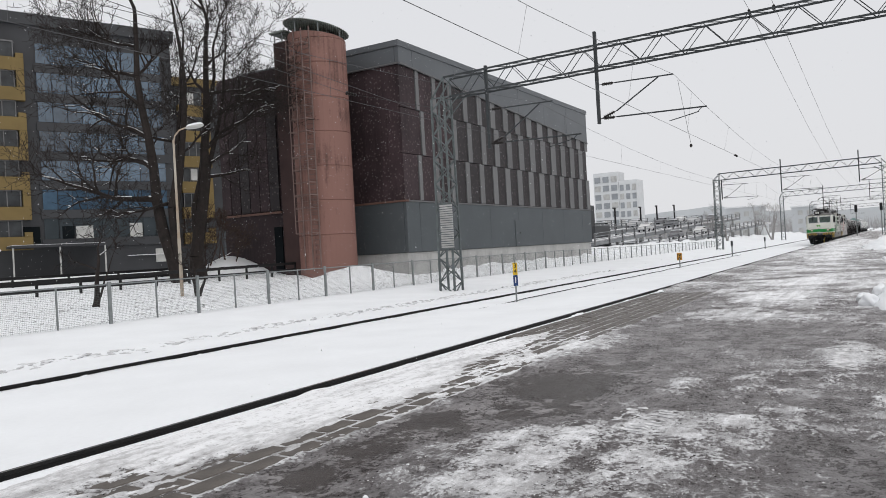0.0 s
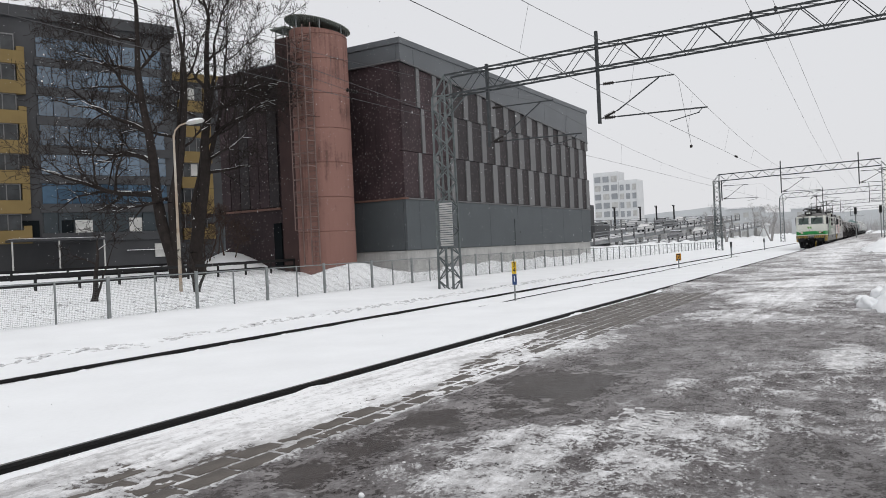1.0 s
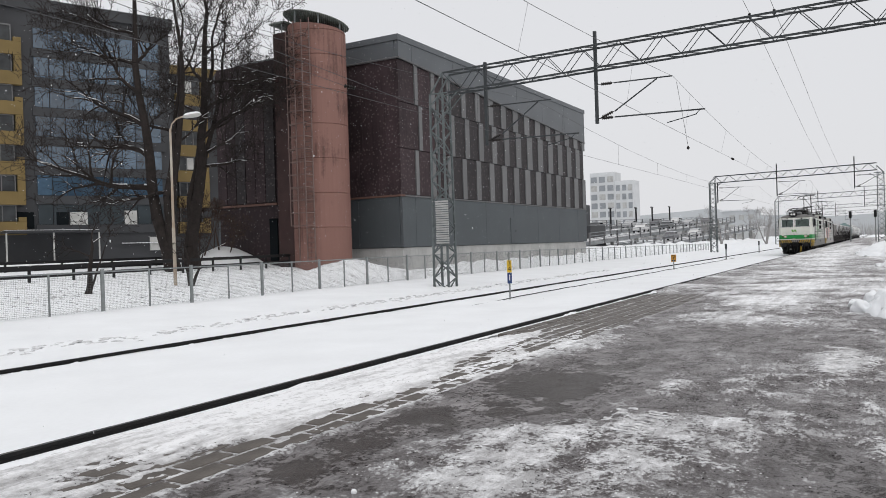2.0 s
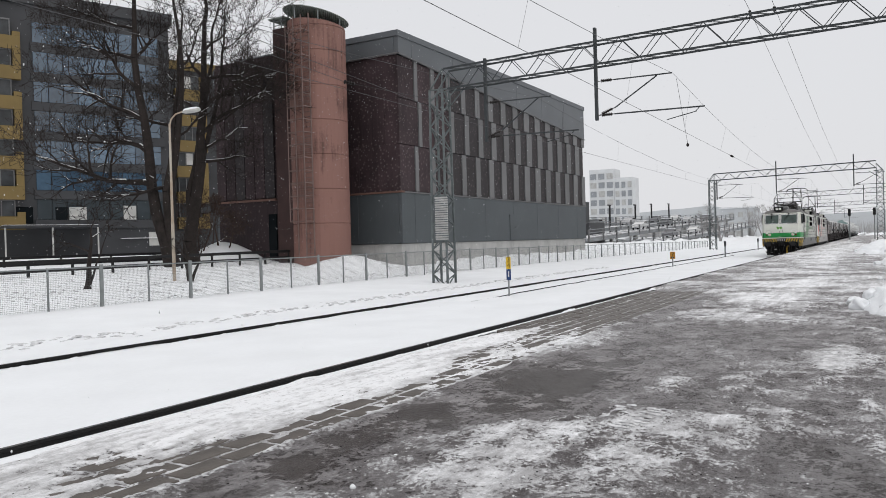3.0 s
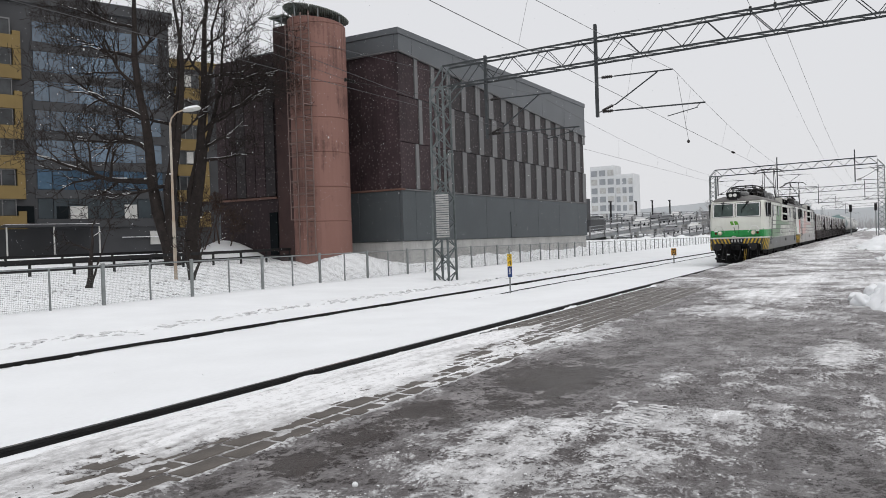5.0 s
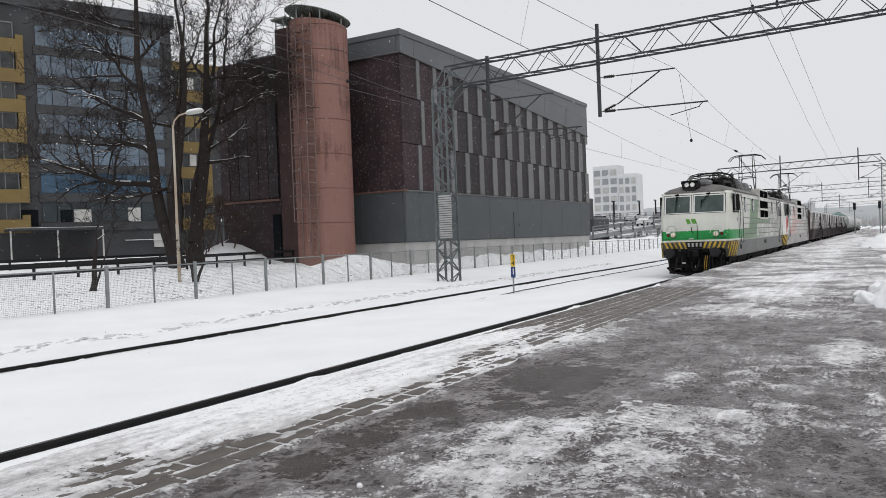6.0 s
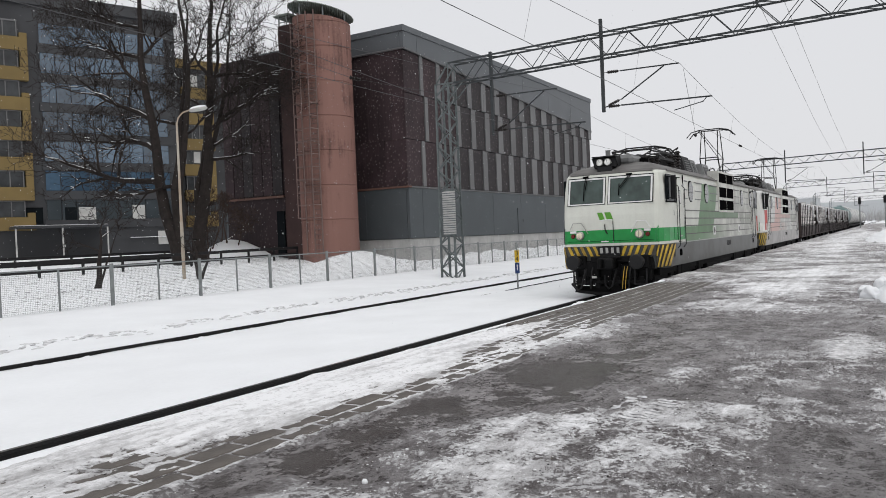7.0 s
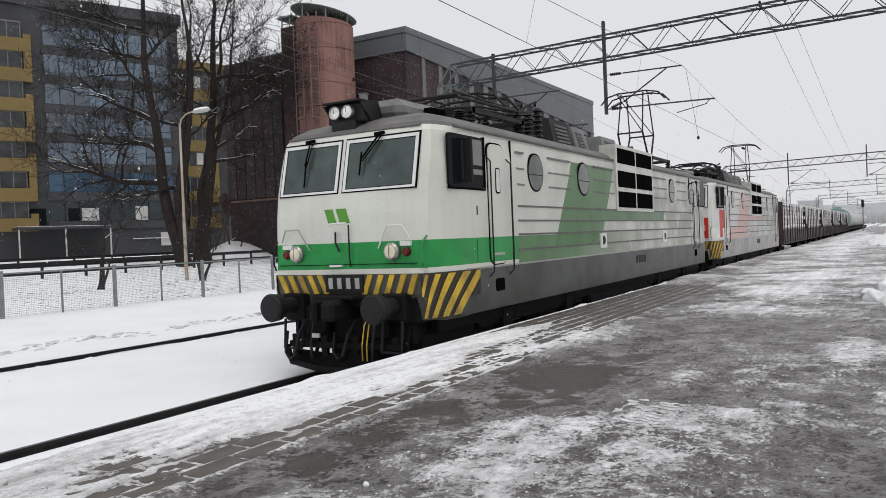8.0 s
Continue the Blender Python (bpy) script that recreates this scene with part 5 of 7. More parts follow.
        for z in (2.44, 2.20, 1.97, 1.72):
            bm = B()
            rod(bm, (2.75, s * 1.495, z), (15.6, s * 1.495, z), 0.022, 4)
            part("long_rib", bm, ROOFGREY, lo)
        bm = B()
        rod(bm, (0.9, s * 1.495, 1.49), (LOCO_L - 0.9, s * 1.495, 1.49), 0.02, 4)
        part("sill_line", bm, CHROME, lo)
        # large louvre block that rises into the roof
        bm = B()
        slab(bm, ((7.95, 2.42), (10.95, 2.42), (10.95, 3.92), (7.95, 3.92)), s, 0.03, 0.35)
        gr = part("louvre_frame", bm, LOUVRE_FRAME, lo, "pale framed louvre block")
        for i in range(2):
            for z0, z1 in ((2.50, 2.86), (2.96, 3.33), (3.50, 3.84)):
                bm = B()
                slab(bm, ((8.05 + i * 1.45, z0), (9.40 + i * 1.45, z0), (9.40 + i * 1.45, z1), (8.05 + i * 1.45, z1)), s, 0.038)
                part("louvre", bm, RUBBER, gr, "black louvre opening")
        for cx, txt in ((6.95, 1), (12.0, 1)):
            bm = B()
            slab(bm, ((cx - 0.2, 1.62), (cx + 0.2, 1.62), (cx + 0.2, 1.93), (cx - 0.2, 1.93)), s, 0.03)
            hp = part("jacking_plate", bm, WHITE, lo)
            bm = B()
            slab(bm, ((cx - 0.07, 1.69), (cx + 0.03, 1.69), (cx + 0.10, 1.75), (cx + 0.10, 1.82), (cx + 0.03, 1.87), (cx - 0.07, 1.87)), s, 0.034)
            part("mark", bm, BLACK, hp)
        bm = B()
        for k2 in range(4):
            slab(bm, ((9.35 + k2 * 0.22, 1.18), (9.50 + k2 * 0.22, 1.18), (9.50 + k2 * 0.22, 1.36), (9.35 + k2 * 0.22, 1.36)), s, 0.006)
        part("lettering_bars", bm, BLACK, lo)
    # underframe, bogies, plough, coupler
    bm = B()
    box(bm, 0.5, LOCO_L - 0.5, -1.25, 1.25, 0.62, 0.86, 0.02)
    box(bm, 6.6, 11.0, -1.3, 1.3, 0.30, 0.66, 0.05)
    for x0 in (0.28, LOCO_L - 1.78):
        box(bm, x0, x0 + 1.5, -1.15, 1.15, 0.36, 0.64, 0.04)
        box(bm, x0 + 0.1, x0 + 1.3, -0.62, 0.62, 0.24, 0.40, 0.04)
    part("underframe", bm, UNDER, lo)
    for bx in (4.1, LOCO_L - 4.1):
        bm = B()
        for s in (-1, 1):
            box(bm, bx - 2.3, bx + 2.3, s * 1.12 - 0.09, s * 1.12 + 0.09, 0.52, 0.80, 0.03)
            for dx in (-1.4, 1.4):
                box(bm, bx + dx - 0.2, bx + dx + 0.2, s * 1.18 - 0.1, s * 1.18 + 0.1, 0.42, 0.80, 0.03)
                for ddx in (-0.34, 0.34):
                    lathe(bm, ((0.10, 0.55), (0.10, 0.84)), "z", 8, (bx + dx + ddx, s * 1.16, 0))
        box(bm, bx - 0.3, bx + 0.3, -1.1, 1.1, 0.45, 0.8, 0.03)
        part("bogie_frame", bm, UNDER, lo)
        for dx in (-1.4, 1.4):
            wh = new("wheelset")
            wh.parent = lo
            wh.matrix_basis = pose(bx + dx, 0, 0.625)
            for s in (-1, 1):
                bm = B()
                lathe(bm, ((0.625, s * 0.82 - 0.06), (0.625, s * 0.82 + 0.06), (0.55, s * 0.82 + 0.065), (0.5, s * 0.82 + 0.02), (0.2, s * 0.82 + 0.02), (0.12, s * 0.82 + 0.08)), "y", 20)
                for k2 in range(5):
                    a = 2 * math.pi * k2 / 5
                    rod(bm, (0.15 * math.cos(a), s * 0.86, 0.15 * math.sin(a)), (0.5 * math.cos(a), s * 0.86, 0.5 * math.sin(a)), 0.03, 4)
                part("wheel", bm, GEAR, wh)
            bm = B()
            rod(bm, (0, -0.8, 0), (0, 0.8, 0), 0.09, 8)
            part("axle", bm, UNDER, wh)
            wheels.append((wh, bx + dx))
    for flip in (0, 1):
        def fl(bm):
            if flip:
                for v in bm.verts:
                    v.co.x = LOCO_L - v.co.x
                bmesh.ops.reverse_faces(bm, faces=bm.faces)
            return bm
        bm = B()
        box(bm, 0.05, 0.5, -1.22, 1.22, 0.80, 1.22, 0.03)
        box(bm, -0.10, 0.2, -0.55, 0.55, 1.02, 1.20, 0.03)
        box(bm, 0.12, 0.45, -1.10, 1.10, 0.50, 0.82, 0.03)
        box(bm, -0.06, 0.12, 0.34, 0.72, 0.62, 1.04, 0.03)
        box(bm, -0.04, 0.12, -0.74, -0.30, 0.58, 0.98, 0.04)
        part("head_stock", fl(bm), UNDER, lo)
        for s in (-1, 1):
            bm = B()
            lathe(bm, ((0.10, -0.02), (0.12, -0.16), (0.13, -0.40), (0.19, -0.46), (0.205, -0.60), (0.18, -0.63), (0.05, -0.64)), "x", 24, (0.02, s * 0.90, 1.05))
            part("buffer", fl(bm), BLACK, lo, "dark worn buffer")
            bm = B()
            box(bm, -0.12, 0.12, s * 0.90 - 0.2, s * 0.90 + 0.2, 0.86, 1.22, 0.02)
            part("buffer_box", fl(bm), UNDER, lo)
            bm = B()
            path_rod(bm, [(-0.12, s * 1.05, 0.85), (-0.16, s * 1.05, 0.42), (-0.16, s * 0.72, 0.42)], 0.022)
            path_rod(bm, [(-0.10, s * 0.72, 0.85), (-0.16, s * 0.72, 0.42)], 0.022)
            part("shunter_step", fl(bm), BLACK, lo)
        bm = B()
        box(bm, -0.42, 0.1, -0.20, 0.20, 0.86, 1.16, 0.04)
        box(bm, -0.62, -0.40, -0.26, -0.02, 0.88, 1.14, 0.04)
        box(bm, -0.58, -0.40, 0.08, 0.20, 0.86, 1.16, 0.03)
        box(bm, -0.30, -0.10, -0.36, 0.36, 1.14, 1.20, 0.02)
        part("coupler", fl(bm), UNDER, lo, "dark knuckle coupler")
        bm = B()
        for y0, y1 in ((-1.1, 0), (0, 1.1)):
            xa, xb = (0.05, -0.25) if y1 == 0 else (-0.25, 0.05)
            v = [bm.verts.new(p) for p in ((xa, y0, 0.17), (xb, y1, 0.17), (xb + 0.1, y1, 0.36), (xa + 0.1, y0, 0.36))]
            bm.faces.new(v)
        bmesh.ops.solidify(bm, geom=bm.faces[:], thickness=0.03)
        box(bm, -0.12, -0.06, -1.0, 1.0, 0.43, 0.52, 0.01)
        for y in (-0.9, -0.2, 0.35, 0.9):
            box(bm, -0.10, -0.04, y - 0.06, y + 0.06, 0.30, 0.62, 0.01)
        for y in (-1.0, -0.55, 0.0, 0.55, 1.0):
            rod(bm, (-0.12 + 0.15 * abs(y), y, 0.34), (0.15, y, 0.86), 0.03, 5)
        bmesh.ops.recalc_face_normals(bm, faces=bm.faces)
        part("snow_plough", fl(bm), UNDER, lo)
        for y, mt in ((-0.42, STRIPE_Y), (-0.50, STRIPE_Y), (-0.60, BLACK), (0.50, BLACK)):
            bm = B()
            path_rod(bm, [(-0.02, y, 0.92), (-0.14, y, 0.78), (-0.17, y + 0.03, 0.5), (-0.13, y + 0.06, 0.28)], 0.011 if mt is not BLACK else 0.024)
            part("brake_hose", fl(bm), mt, lo, "yellow brake hose" if mt is STRIPE_Y else "")
        for y, sag, mt in ((-0.20, 0.30, BLACK), (0.70, 0.26, BLACK)):
            bm = B()
            path_rod(bm, [(-0.05, y, 0.84), (-0.20, y + 0.02, 0.66), (-0.24, y + 0.10, sag + 0.06), (-0.22, y + 0.20, sag), (-0.20, y + 0.30, sag + 0.10), (-0.10, y + 0.34, 0.66)], 0.026)
            part("air_hose", fl(bm), mt, lo)
        for y, z in ((0.42, 0.62),):
            bm = B()
            box(bm, -0.20, -0.17, y - 0.07, y + 0.07, z - 0.03, z + 0.03, 0.005)
            part("hose_tag", fl(bm), CURTAIN, lo, "small pale tag")
        bm = B()
        path_rod(bm, [(0.0, -1.15, 0.42), (-0.18, -0.9, 0.22), (-0.30, -0.3, 0.16), (-0.30, 0.3, 0.16), (-0.18, 0.9, 0.22), (0.0, 1.15, 0.42)], 0.045)
        part("plough_edge", fl(bm), UNDER, lo)
    # roof gear
    bm = B()
    box(bm, 0.90, 2.2, -0.48, 0.62, 3.78, 4.12, 0.12)
    hood = part("roof_hood", bm, GEARGREY, lo, "grey ventilation hood")
    for i in range(6):
        bm = B()
        box(bm, 1.55 + i * 0.08, 1.59 + i * 0.08, -0.635, -0.5, 3.88, 4.02)
        part("slot", bm, RUBBER, hood)
    bm = B()
    lathe(bm, ((0.07, 3.9), (0.07, 4.26), (0.09, 4.28)), "z", 10, (1.02, 0.28, 0))
    part("horn_post", bm, GEARGREY, lo)
    pantograph(lo, 3.75, 6.0, False)
    pantograph(lo, 14.9, 6.2, True)
    for x0, x1, z1, col in ((6.3, 7.5, 4.42, GEAR), (7.6, 8.5, 4.38, GEARGREY), (9.6, 10.9, 4.35, GEARGREY), (11.4, 12.4, 4.15, ROOFGREY)):
        bm = B()
        v0 = [(x0, -0.75), (x1, -0.75), (x1, 0.75), (x0, 0.75)]
        lowr = [bm.verts.new((x, y, 3.84)) for x, y in v0]
        up = [bm.verts.new((x * 0.86 + 0.14 * (x0 + x1) / 2, y * 0.8, z1)) for x, y in v0]
        bm.faces.new(up)
        for k in range(4):
            bm.faces.new((lowr[k], lowr[(k + 1) % 4], up[(k + 1) % 4], up[k]))
        bmesh.ops.recalc_face_normals(bm, faces=bm.faces)
        rb = part("roof_box", bm, col, lo)
        for k in range(5):
            bm = B()
            z = 3.92 + k * (z1 - 4.0) / 5
            f = (z - 3.84) / (z1 - 3.84)
            ys = -0.75 + 0.15 * f
            box(bm, x0 + 0.25, x1 - 0.25, ys - 0.02, ys + 0.02, z, z + 0.04)
            part("slat", bm, FIN, rb)
    for x, y, h in ((4.9, -0.55, 4.35), (5.3, -0.6, 4.4), (5.75, -0.62, 4.55), (5.6, 0.5, 4.5), (2.5, -0.6, 4.1), (2.5, 0.6, 4.1), (9.2, -0.3, 4.4), (13.0, -0.5, 4.1)):
        bm = B()
        insul_stack(bm, x, y, 3.82, h, 0.11, 7)
        part("roof_insulator", bm, INSUL, lo, "dark ribbed roof insulator")
    rr = random.Random(3)
    runs = [([(2.3, y, 4.12), (3.6, y * 0.9, 4.30 + 0.08 * rr.random()), (4.9, y, 4.38), (6.2, y * 0.7, 4.42)], 0.022) for y in (-0.45, -0.2, 0.15, 0.4)]
    runs += [([(5.7, y0, 4.58), (5.5, y0 - 0.1, 4.62), (5.2, y0, 4.5), (5.0, y0 + 0.1, 4.2), (5.0, y0 + 0.1, 3.9)], 0.026) for y0 in (-0.6, -0.3, 0.3)]
    runs.append(([(9.2, -0.3, 4.42), (8.2, -0.2, 4.5), (7.0, -0.1, 4.6), (5.7, -0.1, 4.58)], 0.02))
    runs.append(([(12.2, -0.4, 3.95), (12.3, -0.4, 4.3), (12.9, -0.45, 4.36), (13.1, -0.5, 4.0)], 0.024))
    for pts, r in runs:
        bm = B()
        path_rod(bm, pts, r)
        part("roof_conductor", bm, GEAR, lo)
    # faded emblem strokes low on the sides
    for s in (-1, 1):
        for quad in (((12.2, 2.40), (13.2, 2.40), (13.5, 1.98), (12.7, 1.98)), ((13.9, 2.40), (15.3, 2.40), (15.1, 1.98), (13.7, 1.98))):
            bm = B()
            slab(bm, quad, s, 0.004, 0.01)
            part("side_emblem", bm, FADED, lo, "faded grey emblem stroke")
    return lo


wheels = []
train = []
lead = loco(PAINT_GREEN, GREEN, "white and green electric locomotive with yellow warning stripes", True)
train.append((lead, 0.0))
n_lead = len(wheels)
second = loco(PAINT_RED, RED, "white and red electric locomotive coupled behind the first", False)
train.append((second, 18.95))

WAGON = mat("oxide_brown_wagon", (0.058, 0.044, 0.044), 0.65, vary=0.4, scale=2, streak=0.5)
LOGS = mat("snow_dusted_logs", (0.72, 0.71, 0.71), 0.85, vary=0.5, scale=3, fine=16, dark=(0.48, 0.45, 0.43))
TANK = mat("pale_tank_paint", (0.62, 0.63, 0.62), 0.45, vary=0.3, scale=0.7, streak=0.6)
TANK_TEAL = mat("teal_tank_end", (0.16, 0.24, 0.235), 0.45, vary=0.25, scale=0.8)


def bogie_pair(parent, xs):
    for bx in xs:
        bm = B()
        for s in (-1, 1):
            box(bm, bx - 1.2, bx + 1.2, s * 1.02 - 0.07, s * 1.02 + 0.07, 0.42, 0.68, 0.02)
            for dx in (-0.92, 0.92):
                lathe(bm, ((0.475, s * 0.8 - 0.06), (0.475, s * 0.8 + 0.06), (0.2, s * 0.8 + 0.03), (0.1, s * 0.8 + 0.09)), "y", 16, (bx + dx, 0, 0.475))
        box(bm, bx - 0.2, bx + 0.2, -1.05, 1.05, 0.5, 0.78, 0.02)
        part("bogie", bm, UNDER, parent)


def stake_wagon():
    w = thing("stake_wagon", "brown wagon with dark stakes and a load of snow-dusted logs", "freight wagon", group="stake wagons")
    L = 14.0
    bm = B()
    box(bm, 0, L, -1.45, 1.45, 0.82, 1.12, 0.02)
    box(bm, 0, L, -1.48, -1.42, 1.0, 1.66, 0.01)
    box(bm, 0, L, 1.42, 1.48, 1.0, 1.66, 0.01)
    part("frame", bm, WAGON, w)
    for k in range(11):
        x = 0.25 + k * (L - 0.5) / 10
        for s in (-1, 1):
            bm = B()
            box(bm, x - 0.05, x + 0.05, s * 1.5 - 0.016, s * 1.5 + 0.016, 0.9, 3.25, 0.004)
            part("stake", bm, UNDER, w)
    for x in (0.05, L - 0.05):
        bm = B()
        box(bm, x - 0.05, x + 0.05, -1.45, 1.45, 1.12, 3.3, 0.02)
        part("end_wall", bm, WAGON, w)
    rr = random.Random(8)
    for b0 in (0.25, 4.9, 9.45):
        for lv in range(7):
            for c in range(8):
                bm = B()
                r = 0.14 + 0.03 * rr.random()
                y, z = -1.22 + c * 0.35 + 0.1 * (lv % 2) * (1 if c < 7 else 0), 1.27 + lv * 0.285
                rod(bm, (b0 + rr.random() * 0.2, y, z), (b0 + 4.1 + rr.random() * 0.2, y, z), r, 8)
                part("log", bm, LOGS, w)
    bm = B()
    for s in (-1, 1):
        rod(bm, (0, s * 1.5, 3.22), (L, s * 1.5, 3.22), 0.05, 5)
    part("top_rail", bm, LOGS, w)
    for k in range(4):
        x = 0.4 + 13.2 * rr.random()
        for s in (-1, 1):
            bm = B()
            h = rr.uniform(0.3, 1.3)
            rod(bm, (x, s * 1.49, 3.2), (x + rr.uniform(-0.1, 0.1), s * 1.5, 3.2 - h), rr.uniform(0.05, 0.10), 6, 0.02)
            part("frozen_streak", bm, SNOW_DIRTY, w, "streak of frozen snow")
    bm = B()
    ring = []
    for i in range(29):
        x = L * i / 28
        z = 3.22 + 0.1 * noise.noise(Vector((x * 0.8, 1, 4)))
        ring.append([bm.verts.new(p) for p in ((x, -1.42, 3.1), (x, -1.2, z), (x, 0, z + 0.08), (x, 1.2, z), (x, 1.42, 3.1))])
    for a, b in zip(ring, ring[1:]):
        for k in range(4):
            bm.faces.new((a[k], b[k], b[k + 1], a[k + 1]))
    bmesh.ops.recalc_face_normals(bm, faces=bm.faces)
    part("snow_load", bm, SNOW_DIRTY, w, "crust of old snow on the load", smooth=True)
    for x in (-0.3, L + 0.3):
        bm = B()
        box(bm, x - 0.32, x + 0.32, -0.16, 0.16, 0.9, 1.14, 0.03)
        part("coupler", bm, UNDER, w)
    bogie_pair(w, (2.2, L - 2.2))
    return w


def tank_wagon(mt):
    w = thing("tank_wagon", "pale grey cylindrical tank wagon streaked with grime", "freight wagon", group="tank wagons")
    L = 12.0
    bm = B()
    lathe(bm, ((0.3, 0.15), (1.0, 0.25), (1.42, 0.6), (1.5, 0.9), (1.5, L - 0.9), (1.42, L - 0.6), (1.0, L - 0.25), (0.3, L - 0.15)), "x", 28, (0, 0, 2.6))
    part("barrel", bm, mt, w, smooth=True)
    bm = B()
    lathe(bm, ((0.4, 4.0), (0.4, 4.25), (0.3, 4.3)), "z", 14, (L / 2, 0, 0))
    part("manhole", bm, mt, w)
    bm = B()
    box(bm, 0, L, -1.3, 1.3, 0.85, 1.15, 0.02)
    part("frame", bm, UNDER, w)
    for x in (2.6, 4.8, 7.0, 9.2):
        bm = B()
        lathe(bm, ((1.515, x), (1.515, x + 0.12)), "x", 28, (0, 0, 2.6))
        part("strap", bm, GEARGREY, w)
    for x in (-0.3, L + 0.3):
        bm = B()
        box(bm, x - 0.32, x + 0.32, -0.16, 0.16, 0.9, 1.14, 0.03)
        part("coupler", bm, UNDER, w)
    bogie_pair(w, (2.0, L - 2.0))
    return w


x = 38.55
sw_ = stake_wagon()
train.append((sw_, x))
for k in range(1, 5):
    x += 14.6
    train.append((copy_thing(sw_, pose(x, 0, 0)), x))
x += 14.7
tw = tank_wagon(TANK_TEAL)
tw["label"] = "teal green cylindrical tank wagon streaked with grime"
train.append((tw, x))
x += 12.7
tw2 = tank_wagon(TANK)
train.append((tw2, x))
for k in range(6):
    x += 12.7
    train.append((copy_thing(tw2, pose(x, 0, 0)), x))
SMALL_POSTS = ((60.9, 4.78), (88.2, 5.6))
WHITE_BLOCKS = ((97.0, 108.6, 33.3), (88.4, 96.9, 29.0))

# ---- trees ----
def bough(segs, p, d, r, length, level, rng, droop=0.0, kids=9):
    """A crooked tapering bough with side branches that leave it all along, finer at each level."""
    n = max(3, int(length / (0.42 if level > 1 else 0.24)))
    d = d.normalized()
    q, phase = p.copy(), rng.uniform(0, 6.28)
    bend = (0.19, 0.26, 0.22, 0.16, 0.12)[min(level, 4)]
    nodes = []
    for k in range(n):
        f = k / n
        d = (d + Vector((rng.gauss(0, 1), rng.gauss(0, 1), rng.gauss(0, 0.8))) * bend + Vector((0, 0, 0.06 - droop * (1 - f)))).normalized()
        nq = q + d * length / n
        segs.append((q.copy(), nq.copy(), r * (1 - 0.78 * f), r * (1 - 0.78 * (f + 1 / n))))
        q = nq
        nodes.append((q.copy(), d.copy(), r * (1 - 0.78 * (f + 1 / n)), f + 1 / n))
    if level <= 0:
        return
    for i in range(kids):
        f = 0.22 + 0.78 * (i + rng.random()) / kids
        kp, kd, kr, kf = nodes[min(n - 1, int(f * n))]
        phase += 2.4 + rng.uniform(-0.5, 0.5)
        a = kd.orthogonal().normalized()
        side = a * math.cos(phase) + kd.cross(a) * math.sin(phase)
        nd = kd * rng.uniform(0.55, 0.95) + side * rng.uniform(0.7, 1.05) + Vector((0, 0, 0.15))
        ln = length * rng.uniform(0.36, 0.66) * (1.15 - 0.4 * kf)
        bough(segs, kp, nd, max(0.012, min(kr * 0.72, 0.034 * ln + 0.006)), ln, level - 1, rng, droop * 0.3, max(3, int(kids * 0.72)))


